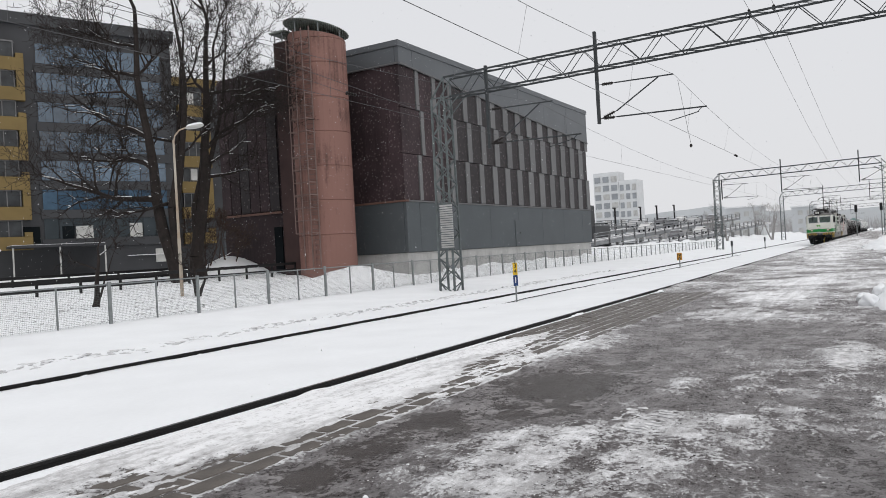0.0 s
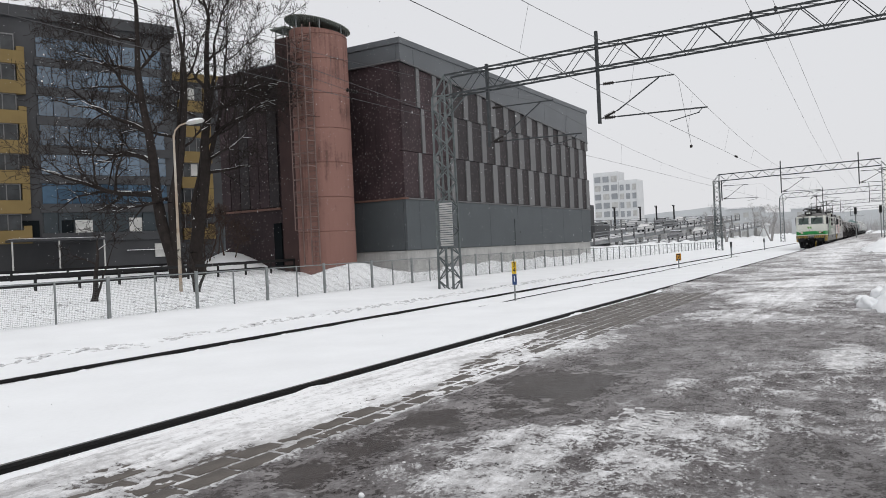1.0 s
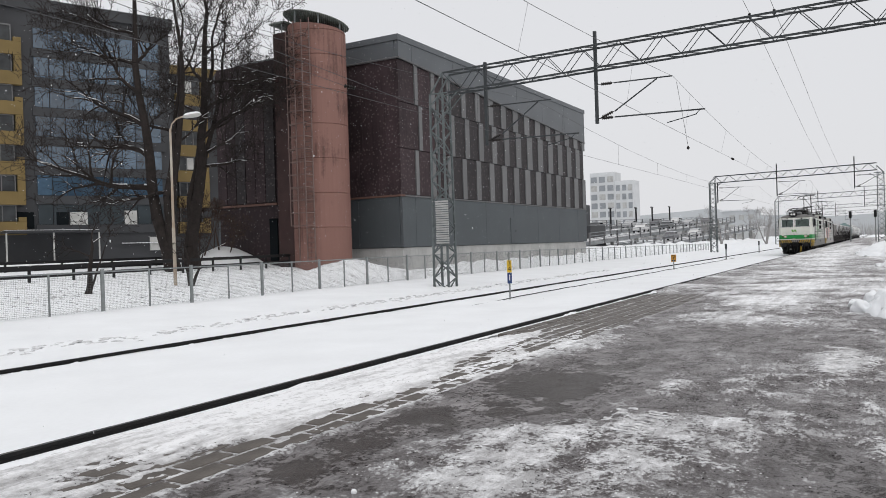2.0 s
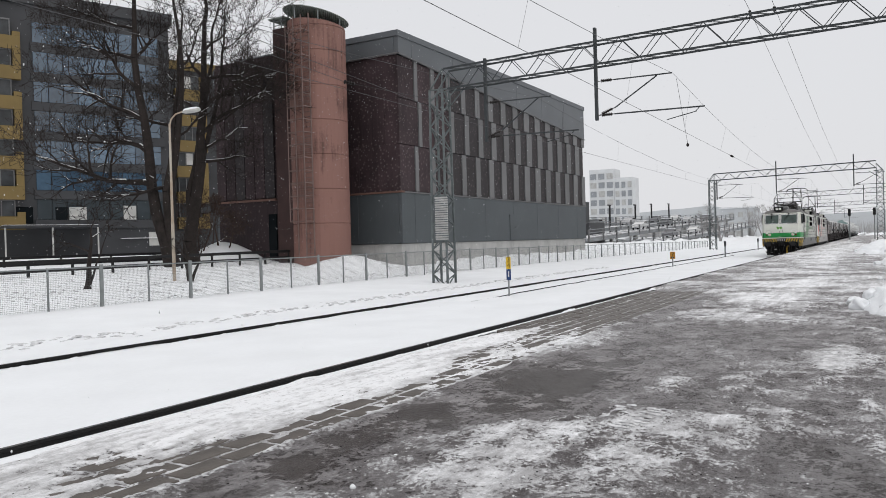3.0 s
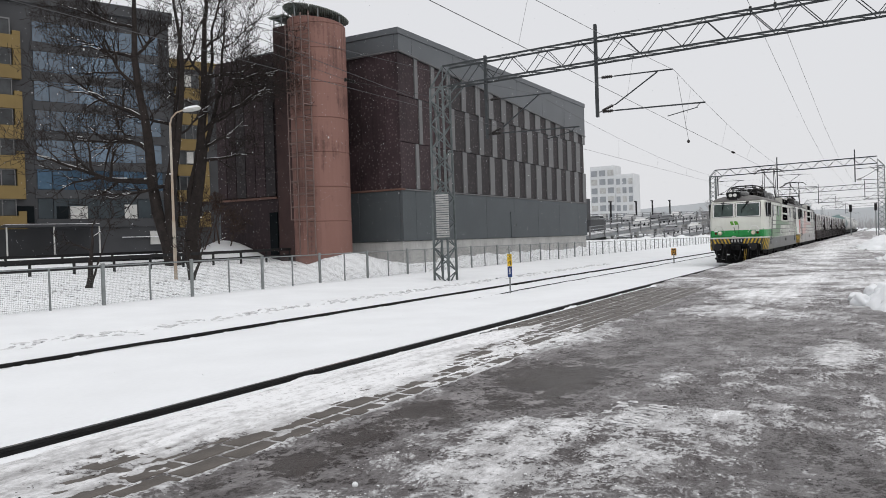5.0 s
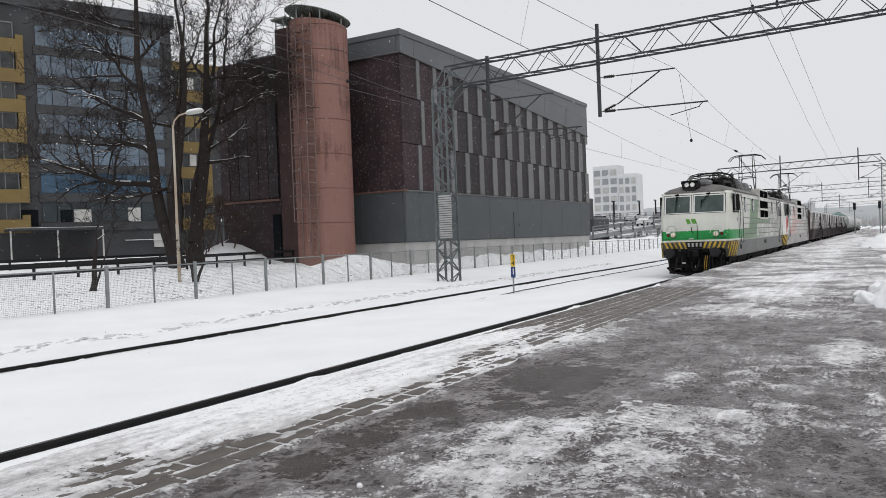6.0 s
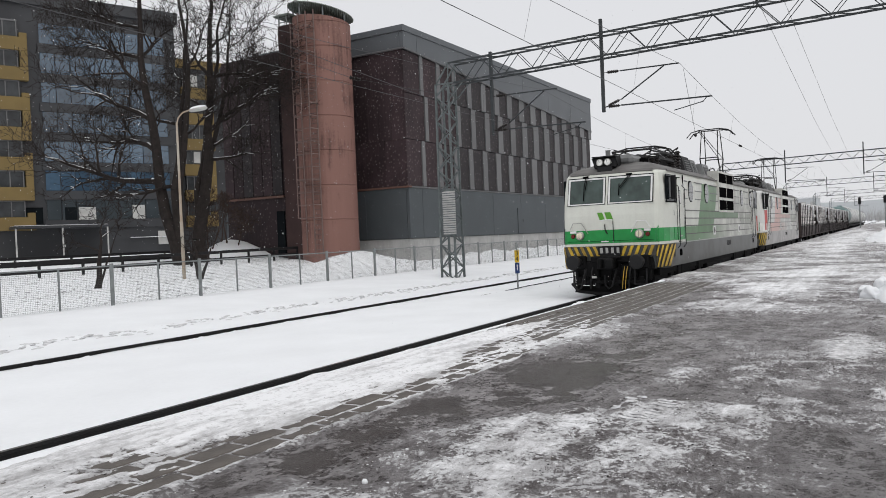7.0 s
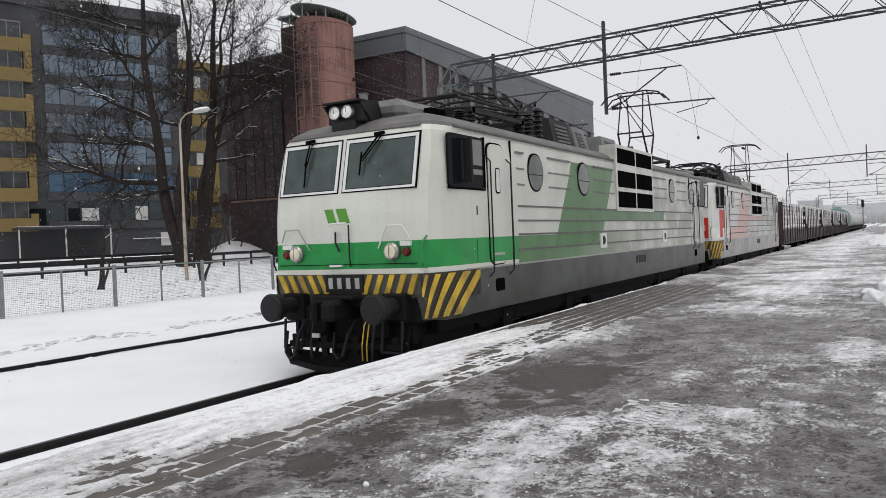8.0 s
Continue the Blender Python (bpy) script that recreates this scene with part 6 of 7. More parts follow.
def tree(at, stems, boughs, level, seed, label, bark=None, kids=12):
    """stems: (lean across, lean away, height, radius); boughs: (stem, start as a share of it, across, away, up, length)."""
    bark = bark or BARK
    rng = random.Random(seed)
    t = thing("tree", label, "tree", at, "leafless trees")
    across, away = Vector((0.5, -0.866, 0)), Vector((0.866, 0.5, 0))
    trunk, segs, lines = [], [], []
    for lx, ly, h, r in stems:
        p = Vector((0, 0, -0.3))
        d = across * lx + away * ly + Vector((0, 0, 1))
        n, line = 9, []
        for k in range(n):
            f = k / n
            wob = (across * rng.gauss(0, 0.10) + away * rng.gauss(0, 0.10)) * (1 if k else 0.2)
            q = p + (d * (1 if k > 1 else 0.9) + wob) * h / n
            d = Vector((d.x * 0.93, d.y * 0.93, 1)) + wob * 0.6
            trunk.append((p.copy(), q.copy(), r * (1 - 0.72 * f) * (1.35 if k == 0 else 1), r * (1 - 0.72 * (f + 1 / n))))
            line.append((q.copy(), d.normalized(), r * (1 - 0.72 * (f + 1 / n))))
            p = q
        lines.append(line)
        bough(segs, p, d, r * 0.28, h * 0.32, level, rng, 0.0, kids)
    for si, f, bx, by, bz, ln in boughs:
        p, d, r = lines[si][min(8, int(f * 9))]
        bough(segs, p, across * bx + away * by + Vector((0, 0, bz)), min(r * 0.62, 0.030 * ln + 0.02), ln, level, rng, 0.05, kids)
    bm = B()
    for a, b, r0, r1 in trunk:
        rod(bm, a, b, r0, 9, r1)
    part("trunk", bm, bark, t)
    verts, faces, sv, sf = [], [], [], []

    def piece(vs, fs, a, b, r0, r1, seg):
        d = b - a
        s = d.orthogonal().normalized()
        u = d.normalized().cross(s)
        i0 = len(vs)
        for c, rr in ((a, r0), (b, r1)):
            for k in range(seg):
                an = 2 * math.pi * k / seg
                vs.append(tuple(c + (s * math.cos(an) + u * math.sin(an)) * rr))
        for k in range(seg):
            fs.append((i0 + k, i0 + (k + 1) % seg, i0 + seg + (k + 1) % seg, i0 + seg + k))
    for a, b, r0, r1 in segs:
        r0, r1 = max(r0, 0.012), max(r1, 0.010)
        piece(verts, faces, a, b, r0, r1, 5 if r0 > 0.04 else 3)
        dd = (b - a).normalized()
        if abs(dd.z) < 0.55 and r0 > 0.026 and rng.random() < 0.55:
            piece(sv, sf, a + Vector((0, 0, r0 * 0.7)), b + Vector((0, 0, r1 * 0.7)), r0 * 0.55, r1 * 0.5, 4)
    for nm, vs, fs, mt, lb in (("crown", verts, faces, bark, ""), ("bough_snow", sv, sf, SNOW, "snow lying along the boughs")):
        if not vs:
            continue
        me = bpy.data.meshes.new(nm)
        me.from_pydata(vs, [], fs)
        me.materials.append(mt)
        ob = new(nm, me)
        ob.parent = t
        ob["kind"] = "stuff"
        if lb:
            ob["label"] = lb
    return t


SHRUB = mat("brown_twigs", (0.060, 0.040, 0.032), 0.9, vary=0.4, scale=3)
tree((20.3, 27.0, 1.1), ((-0.27, 0.0, 15.5, 0.38), (-0.15, 0.1, 15.0, 0.27), (-0.06, -0.06, 14.0, 0.22)),
     ((0, 0.35, -1, 0.1, 0.75, 6.2), (0, 0.28, -1, -0.3, 0.12, 6.0), (0, 0.5, -0.9, 0.3, 0.35, 5.0), (0, 0.62, -0.8, -0.4, 0.6, 4.2), (0, 0.75, 0.5, 0.6, 0.8, 3.4), (0, 0.8, -1, 0.2, 0.5, 4.6), (0, 0.7, -0.9, 0.5, 0.2, 4.4),
      (1, 0.45, -1, 0.4, 0.3, 4.6), (1, 0.7, 0.7, -0.6, 0.8, 3.4), (2, 0.5, 0.8, 0.6, 0.5, 3.4), (2, 0.7, -0.6, 0.7, 0.7, 3.2), (1, 0.3, -0.8, -0.6, -0.05, 3.6)),
     3, 4, "big leafless tree with snow along dark spreading boughs")
tree((22.1, 27.6, 1.2), ((-0.03, 0.0, 14.5, 0.42), (-0.09, 0.06, 14.0, 0.26), (0.04, 0.05, 13.0, 0.24)),
     ((0, 0.5, 1, 0.2, 0.55, 5.2), (0, 0.62, 1, -0.3, 0.75, 4.8), (0, 0.7, -0.6, 0.5, 0.8, 3.4), (2, 0.6, 1, 0.1, 0.4, 4.4), (2, 0.75, 0.9, 0.5, 0.9, 3.6),
      (2, 0.45, 1, -0.5, 0.15, 3.6), (1, 0.6, -0.7, -0.4, 0.6, 3.2), (0, 0.35, 0.9, 0.5, 0.0, 3.0), (0, 0.8, 0.6, 0.5, 0.9, 3.4), (0, 0.75, 1, 0.2, 0.35, 4.8), (2, 0.9, 1, -0.2, 0.5, 4.2)),
     3, 9, "big leafless tree with a thick dark trunk", None, 10)
tree((4.6, 28.5, 1.0), ((-0.10, 0.0, 13.0, 0.30),),
     ((0, 0.9, 1, 0.0, 0.45, 5.6), (0, 0.75, 1, 0.3, 0.25, 5.0), (0, 0.5, 1, -0.2, 0.15, 4.2), (0, 0.62, 0.9, 0.4, 0.5, 4.2), (0, 0.85, 0.5, -0.6, 0.8, 3.4)),
     3, 15, "tall leafless tree reaching across the flats", None, 9)
tree((10.3, 20.3, 0.7), ((0.14, 0.0, 2.4, 0.13), (0.5, 0.1, 2.0, 0.06)), ((0, 0.6, -0.8, 0, 0.5, 1.3), (0, 0.8, 0.9, 0.2, 0.5, 1.3)), 2, 23, "small leafless tree behind the black barrier", None, 6)
tree((15.5, 20.3, 0.7), ((-0.15, 0.0, 1.7, 0.15), (0.4, 0.1, 1.5, 0.09), (-0.35, 0.1, 1.4, 0.07)), ((0, 0.7, 0.8, 0.2, 0.6, 1.0), (0, 0.6, -0.9, 0.2, 0.6, 1.0)), 2, 31, "pollarded small tree with dark stubby branches", None, 6)
tree((25.0, 28.4, 1.0), ((0.1, 0.0, 3.0, 0.09), (-0.5, 0.0, 2.8, 0.07), (0.5, 0.2, 2.6, 0.07)), ((0, 0.5, 0.9, 0, 0.8, 1.9), (1, 0.5, -0.7, 0.3, 0.9, 1.9), (2, 0.4, 0.8, -0.4, 0.9, 1.8)), 2, 37, "leafless brown shrub by the annex wall", SHRUB, 13)
tree((23.6, 28.8, 1.0), ((-0.2, 0.0, 3.4, 0.08), (0.3, 0.1, 3.2, 0.07), (0.0, 0.3, 3.0, 0.07)), ((0, 0.4, -0.8, 0, 0.8, 2.2), (1, 0.5, 0.8, 0.3, 0.8, 2.2), (2, 0.4, 0.2, -0.6, 0.9, 2.0), (0, 0.6, 0.5, 0.5, 0.9, 2.2)), 2, 39, "tall leafless brown shrub beside the thick trunk", SHRUB, 13)
# far trees: their pale bark colour stands in for haze
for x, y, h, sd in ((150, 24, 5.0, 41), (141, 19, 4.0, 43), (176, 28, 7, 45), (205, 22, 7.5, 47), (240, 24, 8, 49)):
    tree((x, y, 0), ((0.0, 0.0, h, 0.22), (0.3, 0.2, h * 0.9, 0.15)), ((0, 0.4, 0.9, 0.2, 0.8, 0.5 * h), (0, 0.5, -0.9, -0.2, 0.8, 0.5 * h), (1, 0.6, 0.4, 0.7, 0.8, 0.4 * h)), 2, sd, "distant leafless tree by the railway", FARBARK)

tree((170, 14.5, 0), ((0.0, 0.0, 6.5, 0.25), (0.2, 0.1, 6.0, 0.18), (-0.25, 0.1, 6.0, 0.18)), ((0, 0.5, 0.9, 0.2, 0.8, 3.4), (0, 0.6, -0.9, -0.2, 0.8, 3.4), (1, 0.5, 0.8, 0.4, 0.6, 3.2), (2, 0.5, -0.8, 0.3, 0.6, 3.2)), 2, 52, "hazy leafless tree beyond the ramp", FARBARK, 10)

# ---- street lamp ----
lampp = thing("street_lamp", "tall pale rust-stained street lamp with snow on its head", "street lamp")
bm = B()
rod(bm, (15.37, 21.2, 0.3), (15.35, 21.2, 3.2), 0.080, 12, 0.074)
rod(bm, (15.35, 21.2, 3.2), (15.35, 21.2, 7.7), 0.062, 12, 0.046)
part("pole", bm, POLE, lampp)
bm = B()
path_rod(bm, [(15.35, 21.2, 7.6), (15.36, 21.1, 7.9), (15.42, 20.85, 8.12), (15.6, 20.4, 8.25)], 0.035, 8)
part("arm", bm, POLE, lampp)
bm = B()
lathe(bm, ((0.05, -0.45), (0.14, -0.30), (0.17, 0.0), (0.15, 0.25), (0.06, 0.38)), "x", 14)
bmesh.ops.transform(bm, matrix=pose(15.75, 20.15, 8.24, 0, -8, -58) @ Matrix.Diagonal((1, 1, 0.6, 1)), verts=bm.verts)
hd = part("lamp_head", bm, CURTAIN, lampp, smooth=True)
bm = B()
lathe(bm, ((0.05, -0.40), (0.13, -0.28), (0.155, 0.0), (0.13, 0.22), (0.05, 0.33)), "x", 14)
bmesh.ops.transform(bm, matrix=pose(15.75, 20.15, 8.31, 0, -8, -58) @ Matrix.Diagonal((1, 1, 0.6, 1)), verts=bm.verts)
part("snow_cap", bm, SNOW, hd, "cap of snow", smooth=True)


# ---- lineside markers ----
def glyph(text, parent, size, at, rz, mt):
    cu = bpy.data.curves.new("glyph", "FONT")
    cu.body, cu.size, cu.align_x, cu.align_y, cu.extrude = text, size, "CENTER", "CENTER", 0.003
    tmp = bpy.data.objects.new("glyph", cu)
    me = bpy.data.meshes.new_from_object(tmp)
    bpy.data.objects.remove(tmp)
    me.materials.clear()
    me.materials.append(mt)
    ob = new("digit", me)
    ob.parent = parent
    ob.matrix_basis = pose(*at, 90, 0, rz)
    return ob


mk = thing("distance_marker", "steel post with yellow and blue distance plates", "track marker", (15.82, 4.58, 0), rz=0)
bm = B()
rod(bm, (0, 0, -0.25), (0, 0, 1.45), 0.03, 8)
part("post", bm, GALV, mk)
for z0, z1, mt, chars, ink in ((0.93, 1.36, YELLOW, ((1.25, "3"), (1.05, "4")), BLACK), (0.54, 0.92, BLUE, ((0.74, "1"),), WHITE)):
    bm = B()
    box(bm, -0.01, 0.01, -0.08, 0.08, z0, z1, 0.004)
    bmesh.ops.transform(bm, matrix=pose(-0.035, -0.02, 0, 0, 0, 33), verts=bm.verts)
    pl = part("plate", bm, mt, mk, "yellow number plate" if mt is YELLOW else "blue number plate")
    for z, ch in chars:
        glyph(ch, pl, 0.24 if mt is YELLOW else 0.30, (-0.035 - 0.014 * math.cos(radians(33)), -0.02 - 0.014 * math.sin(radians(33)), z), -57, ink)
bm = B()
for k in range(12):
    a0, a1 = 2 * math.pi * k / 12, 2 * math.pi * (k + 1) / 12
    rod(bm, (0, 0.05 * math.cos(a0), 1.53 + 0.085 * math.sin(a0)), (0, 0.05 * math.cos(a1), 1.53 + 0.085 * math.sin(a1)), 0.012, 5)
part("ring", bm, GALV, mk)
mb = thing("letter_marker", "short post with an orange letter plate", "track marker", (40.2, 4.5, 0))
bm = B()
rod(bm, (0, 0, -0.25), (0, 0, 0.6), 0.035, 8)
part("post", bm, GALV, mb)
bm = B()
box(bm, -0.012, 0.012, -0.16, 0.16, 0.48, 0.93, 0.004)
pl = part("plate", bm, ORANGE, mb)
bm = B()
box(bm, -0.018, -0.0125, -0.12, 0.12, 0.52, 0.89)
part("field", bm, BLACK, pl)
glyph("B", pl, 0.36, (-0.02, 0, 0.70), -90, ORANGE)
for x, y in SMALL_POSTS:
    sp = thing("cable_post", "short grey steel post in the snow", "post", (x, y, -0.1), "cable posts")
    bm = B()
    box(bm, -0.06, 0.06, -0.05, 0.05, 0, 1.35, 0.01)
    part("post", bm, GALV, sp)
    bm = B()
    box(bm, -0.09, 0.09, -0.08, 0.08, 1.0, 1.45, 0.01)
    part("box", bm, BEAM, sp)

# hanging insulators in the wires
for x, y, z in ((21.9, -0.12, 5.6),):
    hi = thing("wire_weight", "small dark ball hung from the overhead wire", "wire weight")
    bm = B()
    lathe(bm, ((0.02, -0.07), (0.055, -0.035), (0.065, 0.015), (0.04, 0.06), (0.02, 0.08)), "z", 12, (24.5, 0.12, 5.77))
    part("ball", bm, INSUL, hi)
    bm = B()
    rod(bm, (24.5, 0.12, 5.84), (22.6, 0.1, 8.25), 0.008, 4)
    part("cord", bm, WIRE, hi)
si = thing("section_insulator", "dark insulator set in the contact wire", "insulator")
bm = B()
insulator(bm, (37.0, 0.35, 6.40), (37.7, 0.35, 6.40), 0.06, 5)
part("insulator", bm, INSUL, si)
si = thing("feeder_insulator", "dark insulator on a wire before the silo", "insulator")
bm = B()
insulator(bm, (21.6, 15.9, 10.0), (22.2, 15.7, 9.95), 0.11, 4)
part("insulator", bm, INSUL, si)
bm = B()
rod(bm, (-20, 16.6, 12.6), (21.6, 15.9, 10.0), 0.012, 4)
rod(bm, (22.2, 15.7, 9.95), (21.9, 10.9, 8.55), 0.012, 4)
rod(bm, (-20, 13.2, 11.6), (21.9, 10.9, 8.15), 0.012, 4)
part("stay_wire", bm, WIRE, si)

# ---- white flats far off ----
# window colour raised towards grey to paint the haze before it
FAR_PANE = mat("haze_paled_window_glass", (0.30, 0.32, 0.34), 0.4, vary=0.3, scale=0.3, bump=0)
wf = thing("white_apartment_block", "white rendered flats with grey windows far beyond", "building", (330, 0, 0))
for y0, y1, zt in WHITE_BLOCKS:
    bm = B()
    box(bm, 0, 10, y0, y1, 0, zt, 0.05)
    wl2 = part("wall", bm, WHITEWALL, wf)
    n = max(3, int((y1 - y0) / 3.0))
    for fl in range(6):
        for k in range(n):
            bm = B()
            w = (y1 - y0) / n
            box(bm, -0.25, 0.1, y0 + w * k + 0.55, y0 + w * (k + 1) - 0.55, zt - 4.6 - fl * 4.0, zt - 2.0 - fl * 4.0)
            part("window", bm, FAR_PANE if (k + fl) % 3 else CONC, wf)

# ---- parking ramp ----
RAMP = mat("pale_galvanised_ramp", (0.27, 0.285, 0.295), 0.6, 0.1, vary=0.3, scale=0.4, streak=0.3)
rampt = thing("parking_ramp", "snowy concrete parking ramp with steel guard rails", "parking ramp")
RY = 27.0


def ramp_slab(x0, z0, x1, z1, y0, y1, th, nm, mt):
    bm = B()
    v = [bm.verts.new(p) for p in ((x0, y0, z0), (x1, y0, z1), (x1, y1, z1), (x0, y1, z0))]
    w = [bm.verts.new((a.co.x, a.co.y, a.co.z - th)) for a in v]
    bm.faces.new(v)
    bm.faces.new(w[::-1])
    for k in range(4):
        bm.faces.new((v[k], w[k], w[(k + 1) % 4], v[(k + 1) % 4]))
    bmesh.ops.recalc_face_normals(bm, faces=bm.faces)
    return part(nm, bm, mt, rampt)


for x0, z0, x1, z1, y0 in ((86, 0.45, 212, 4.2, 22.0), (85.7, 1.85, 200, 6.0, 25.6), (93, 2.9, 205, 6.2, 31.0), (98, 3.9, 215, 6.6, 37.0)):
    ramp_slab(x0, z0, x1, z1, y0, y0 + 3.4, 0.45, "deck", RAMP)
    ramp_slab(x0, z0 + 0.16, x1, z1 + 0.16, y0 + 0.3, y0 + 3.2, 0.14, "snow_cover", SNOW_DIRTY)
    n = int((x1 - x0) / 6)
    for h in (0.35, 0.75, 1.15):
        bm = B()
        rod(bm, (x0, y0, z0 + h), (x1, y0, z1 + h), 0.065, 4)
        part("guard_rail", bm, RAMP, rampt)
    for k in range(n + 1):
        f = k / n
        x, z = x0 + (x1 - x0) * f, z0 + (z1 - z0) * f
        bm = B()
        box(bm, x - 0.1, x + 0.1, y0 - 0.1, y0 + 0.1, z - 0.4, z + 1.15)
        part("rail_post", bm, FIN, rampt)
    for k in range(0, n + 1, 2):
        f = k / n
        x, z = x0 + (x1 - x0) * f, z0 + (z1 - z0) * f
        bm = B()
        box(bm, x - 0.2, x + 0.2, y0 + 0.6, y0 + 1.0, -0.2, z - 0.45)
        part("pillar", bm, CONC, rampt)
bm = B()
box(bm, 96, 103, RY + 2, RY + 10, -0.2, 4.2, 0.05)
box(bm, 97, 102, RY + 4, RY + 9, 4.2, 7.4, 0.05)
part("stair_block", bm, CHAR, rampt)
for i, (x, z) in enumerate(((106, 2.2), (120, 2.9), (136, 3.4), (148, 3.9), (163, 4.4))):
    rl = thing("ramp_lamp", "dark slim lamp post on the parking ramp", "lamp post", (x, RY + 6.5, z), "ramp lamps")
    bm = B()
    rod(bm, (0, 0, -0.6), (0, 0, 4.6), 0.16, 6)
    part("pole", bm, BLACK, rl)
    bm = B()
    box(bm, -0.9, 0.3, -0.15, 0.15, 4.55, 4.75, 0.03)
    part("head", bm, BLACK, rl)


def parked_car(at, mt, lab):
    c = thing("parked_car", lab, "car", at, "parked cars")
    bm = B()
    prof = ((0, 0.35), (0, 0.75), (0.15, 0.9), (1.1, 1.0), (1.75, 1.42), (3.2, 1.45), (3.95, 1.02), (4.3, 0.9), (4.35, 0.4))
    a = [bm.verts.new((x, -0.85 + (0.12 if z > 1.2 else 0), z)) for x, z in prof]
    b = [bm.verts.new((x, 0.85 - (0.12 if z > 1.2 else 0), z)) for x, z in prof]
    bm.faces.new(a)
    bm.faces.new(b[::-1])
    for k in range(len(prof)):
        bm.faces.new((a[k], b[k], b[(k + 1) % len(prof)], a[(k + 1) % len(prof)]))
    bmesh.ops.recalc_face_normals(bm, faces=bm.faces)
    part("body", bm, mt, c)
    bm = B()
    for s in (-1, 1):
        v = [bm.verts.new((x, s * 0.80, z)) for x, z in ((1.25, 1.02), (1.85, 1.36), (3.1, 1.38), (3.7, 1.05))]
        bm.faces.new(v)
    bmesh.ops.solidify(bm, geom=bm.faces[:], thickness=0.03)
    part("side_window", bm, GLASS_DARK, c)
    bm = B()
    v = [bm.verts.new(p) for p in ((1.6, -0.7, 1.44), (3.3, -0.7, 1.47), (3.3, 0.7, 1.47), (1.6, 0.7, 1.44))]
    bm.faces.new(v)
    r = bmesh.ops.extrude_face_region(bm, geom=bm.faces[:])
    bmesh.ops.translate(bm, verts=[q for q in r["geom"] if isinstance(q, bmesh.types.BMVert)], vec=(0, 0, 0.12))
    bmesh.ops.recalc_face_normals(bm, faces=bm.faces)
    part("snow_on_roof", bm, SNOW, c)
    for x in (0.8, 3.5):
        for s in (-1, 1):
            bm = B()
            lathe(bm, ((0.32, s * 0.82 - 0.09), (0.32, s * 0.82 + 0.09), (0.18, s * 0.82 + 0.08)), "y", 12, (x, 0, 0.32))
            part("wheel", bm, RUBBER, c)
    return c


# the dark paint is lifted to grey, with haze in its colour
CARPAINT = [mat("car_paint_" + k, c, 0.3, vary=0.1) for k, c in (("silver", (0.5, 0.5, 0.51)), ("dark", (0.11, 0.115, 0.12)), ("white", (0.72, 0.72, 0.72)), ("grey", (0.18, 0.18, 0.19)))]
for i in range(12):
    x = 101 + 6.3 * i + (i * 37 % 5) * 0.4
    row = i % 3
    z = (0.45 + 3.75 * (x - 86) / 126, 2.9 + 3.3 * (x - 93) / 112, 1.85 + 4.15 * (x - 85.7) / 114.3)[row] + 0.16
    y = (23.9, 32.9, 27.5)[row]
    if x < 105 and row < 2:
        continue
    parked_car((x, y, z), CARPAINT[i % 4], ("silver", "black", "white", "grey")[i % 4] + " parked car with snow on its roof")

# ---- distance: aerial haze is put into the pale base colours ----
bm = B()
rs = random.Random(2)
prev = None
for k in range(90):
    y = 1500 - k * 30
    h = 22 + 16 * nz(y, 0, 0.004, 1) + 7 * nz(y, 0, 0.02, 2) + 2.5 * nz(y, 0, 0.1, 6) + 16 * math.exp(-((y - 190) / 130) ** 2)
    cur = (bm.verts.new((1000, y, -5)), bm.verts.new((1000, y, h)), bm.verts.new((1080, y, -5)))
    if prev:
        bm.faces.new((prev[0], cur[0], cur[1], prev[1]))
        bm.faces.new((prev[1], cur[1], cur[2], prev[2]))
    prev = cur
tagged(link("backdrop_hill", bm, HAZE_GREY), "hazy wooded hill on the skyline", "hill", kind="structure")
# the wood's light grey is haze held in the material
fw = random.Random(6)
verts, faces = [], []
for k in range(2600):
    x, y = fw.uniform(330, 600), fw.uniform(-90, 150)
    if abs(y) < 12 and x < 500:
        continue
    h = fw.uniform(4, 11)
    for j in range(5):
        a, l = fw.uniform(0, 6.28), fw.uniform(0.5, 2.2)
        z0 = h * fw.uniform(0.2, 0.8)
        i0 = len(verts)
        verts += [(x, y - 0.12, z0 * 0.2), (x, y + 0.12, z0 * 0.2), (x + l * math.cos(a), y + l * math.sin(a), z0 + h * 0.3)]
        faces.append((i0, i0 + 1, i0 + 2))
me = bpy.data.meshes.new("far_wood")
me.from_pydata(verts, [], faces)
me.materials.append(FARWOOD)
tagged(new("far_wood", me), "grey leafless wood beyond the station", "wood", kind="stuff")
# the haze-grey walls carry the veil of distance in their colour
for x, y, w, h, mt in ((262, 28.5, 11, 10.6, HAZE_GREY), (300, 15.5, 7.5, 10.4, HAZE_GREY), (215, 22, 6, 4.2, WHITEWALL), (300, -30, 20, 8, HAZE_GREY)):
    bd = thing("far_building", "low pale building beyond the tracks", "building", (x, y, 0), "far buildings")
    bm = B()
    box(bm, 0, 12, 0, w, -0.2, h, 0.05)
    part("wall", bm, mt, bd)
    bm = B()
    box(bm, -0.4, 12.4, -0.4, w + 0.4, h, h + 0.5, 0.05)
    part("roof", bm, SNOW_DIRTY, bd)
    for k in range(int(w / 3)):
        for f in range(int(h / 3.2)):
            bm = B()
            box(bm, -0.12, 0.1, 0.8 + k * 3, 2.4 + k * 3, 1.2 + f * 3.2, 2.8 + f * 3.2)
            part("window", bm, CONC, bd)
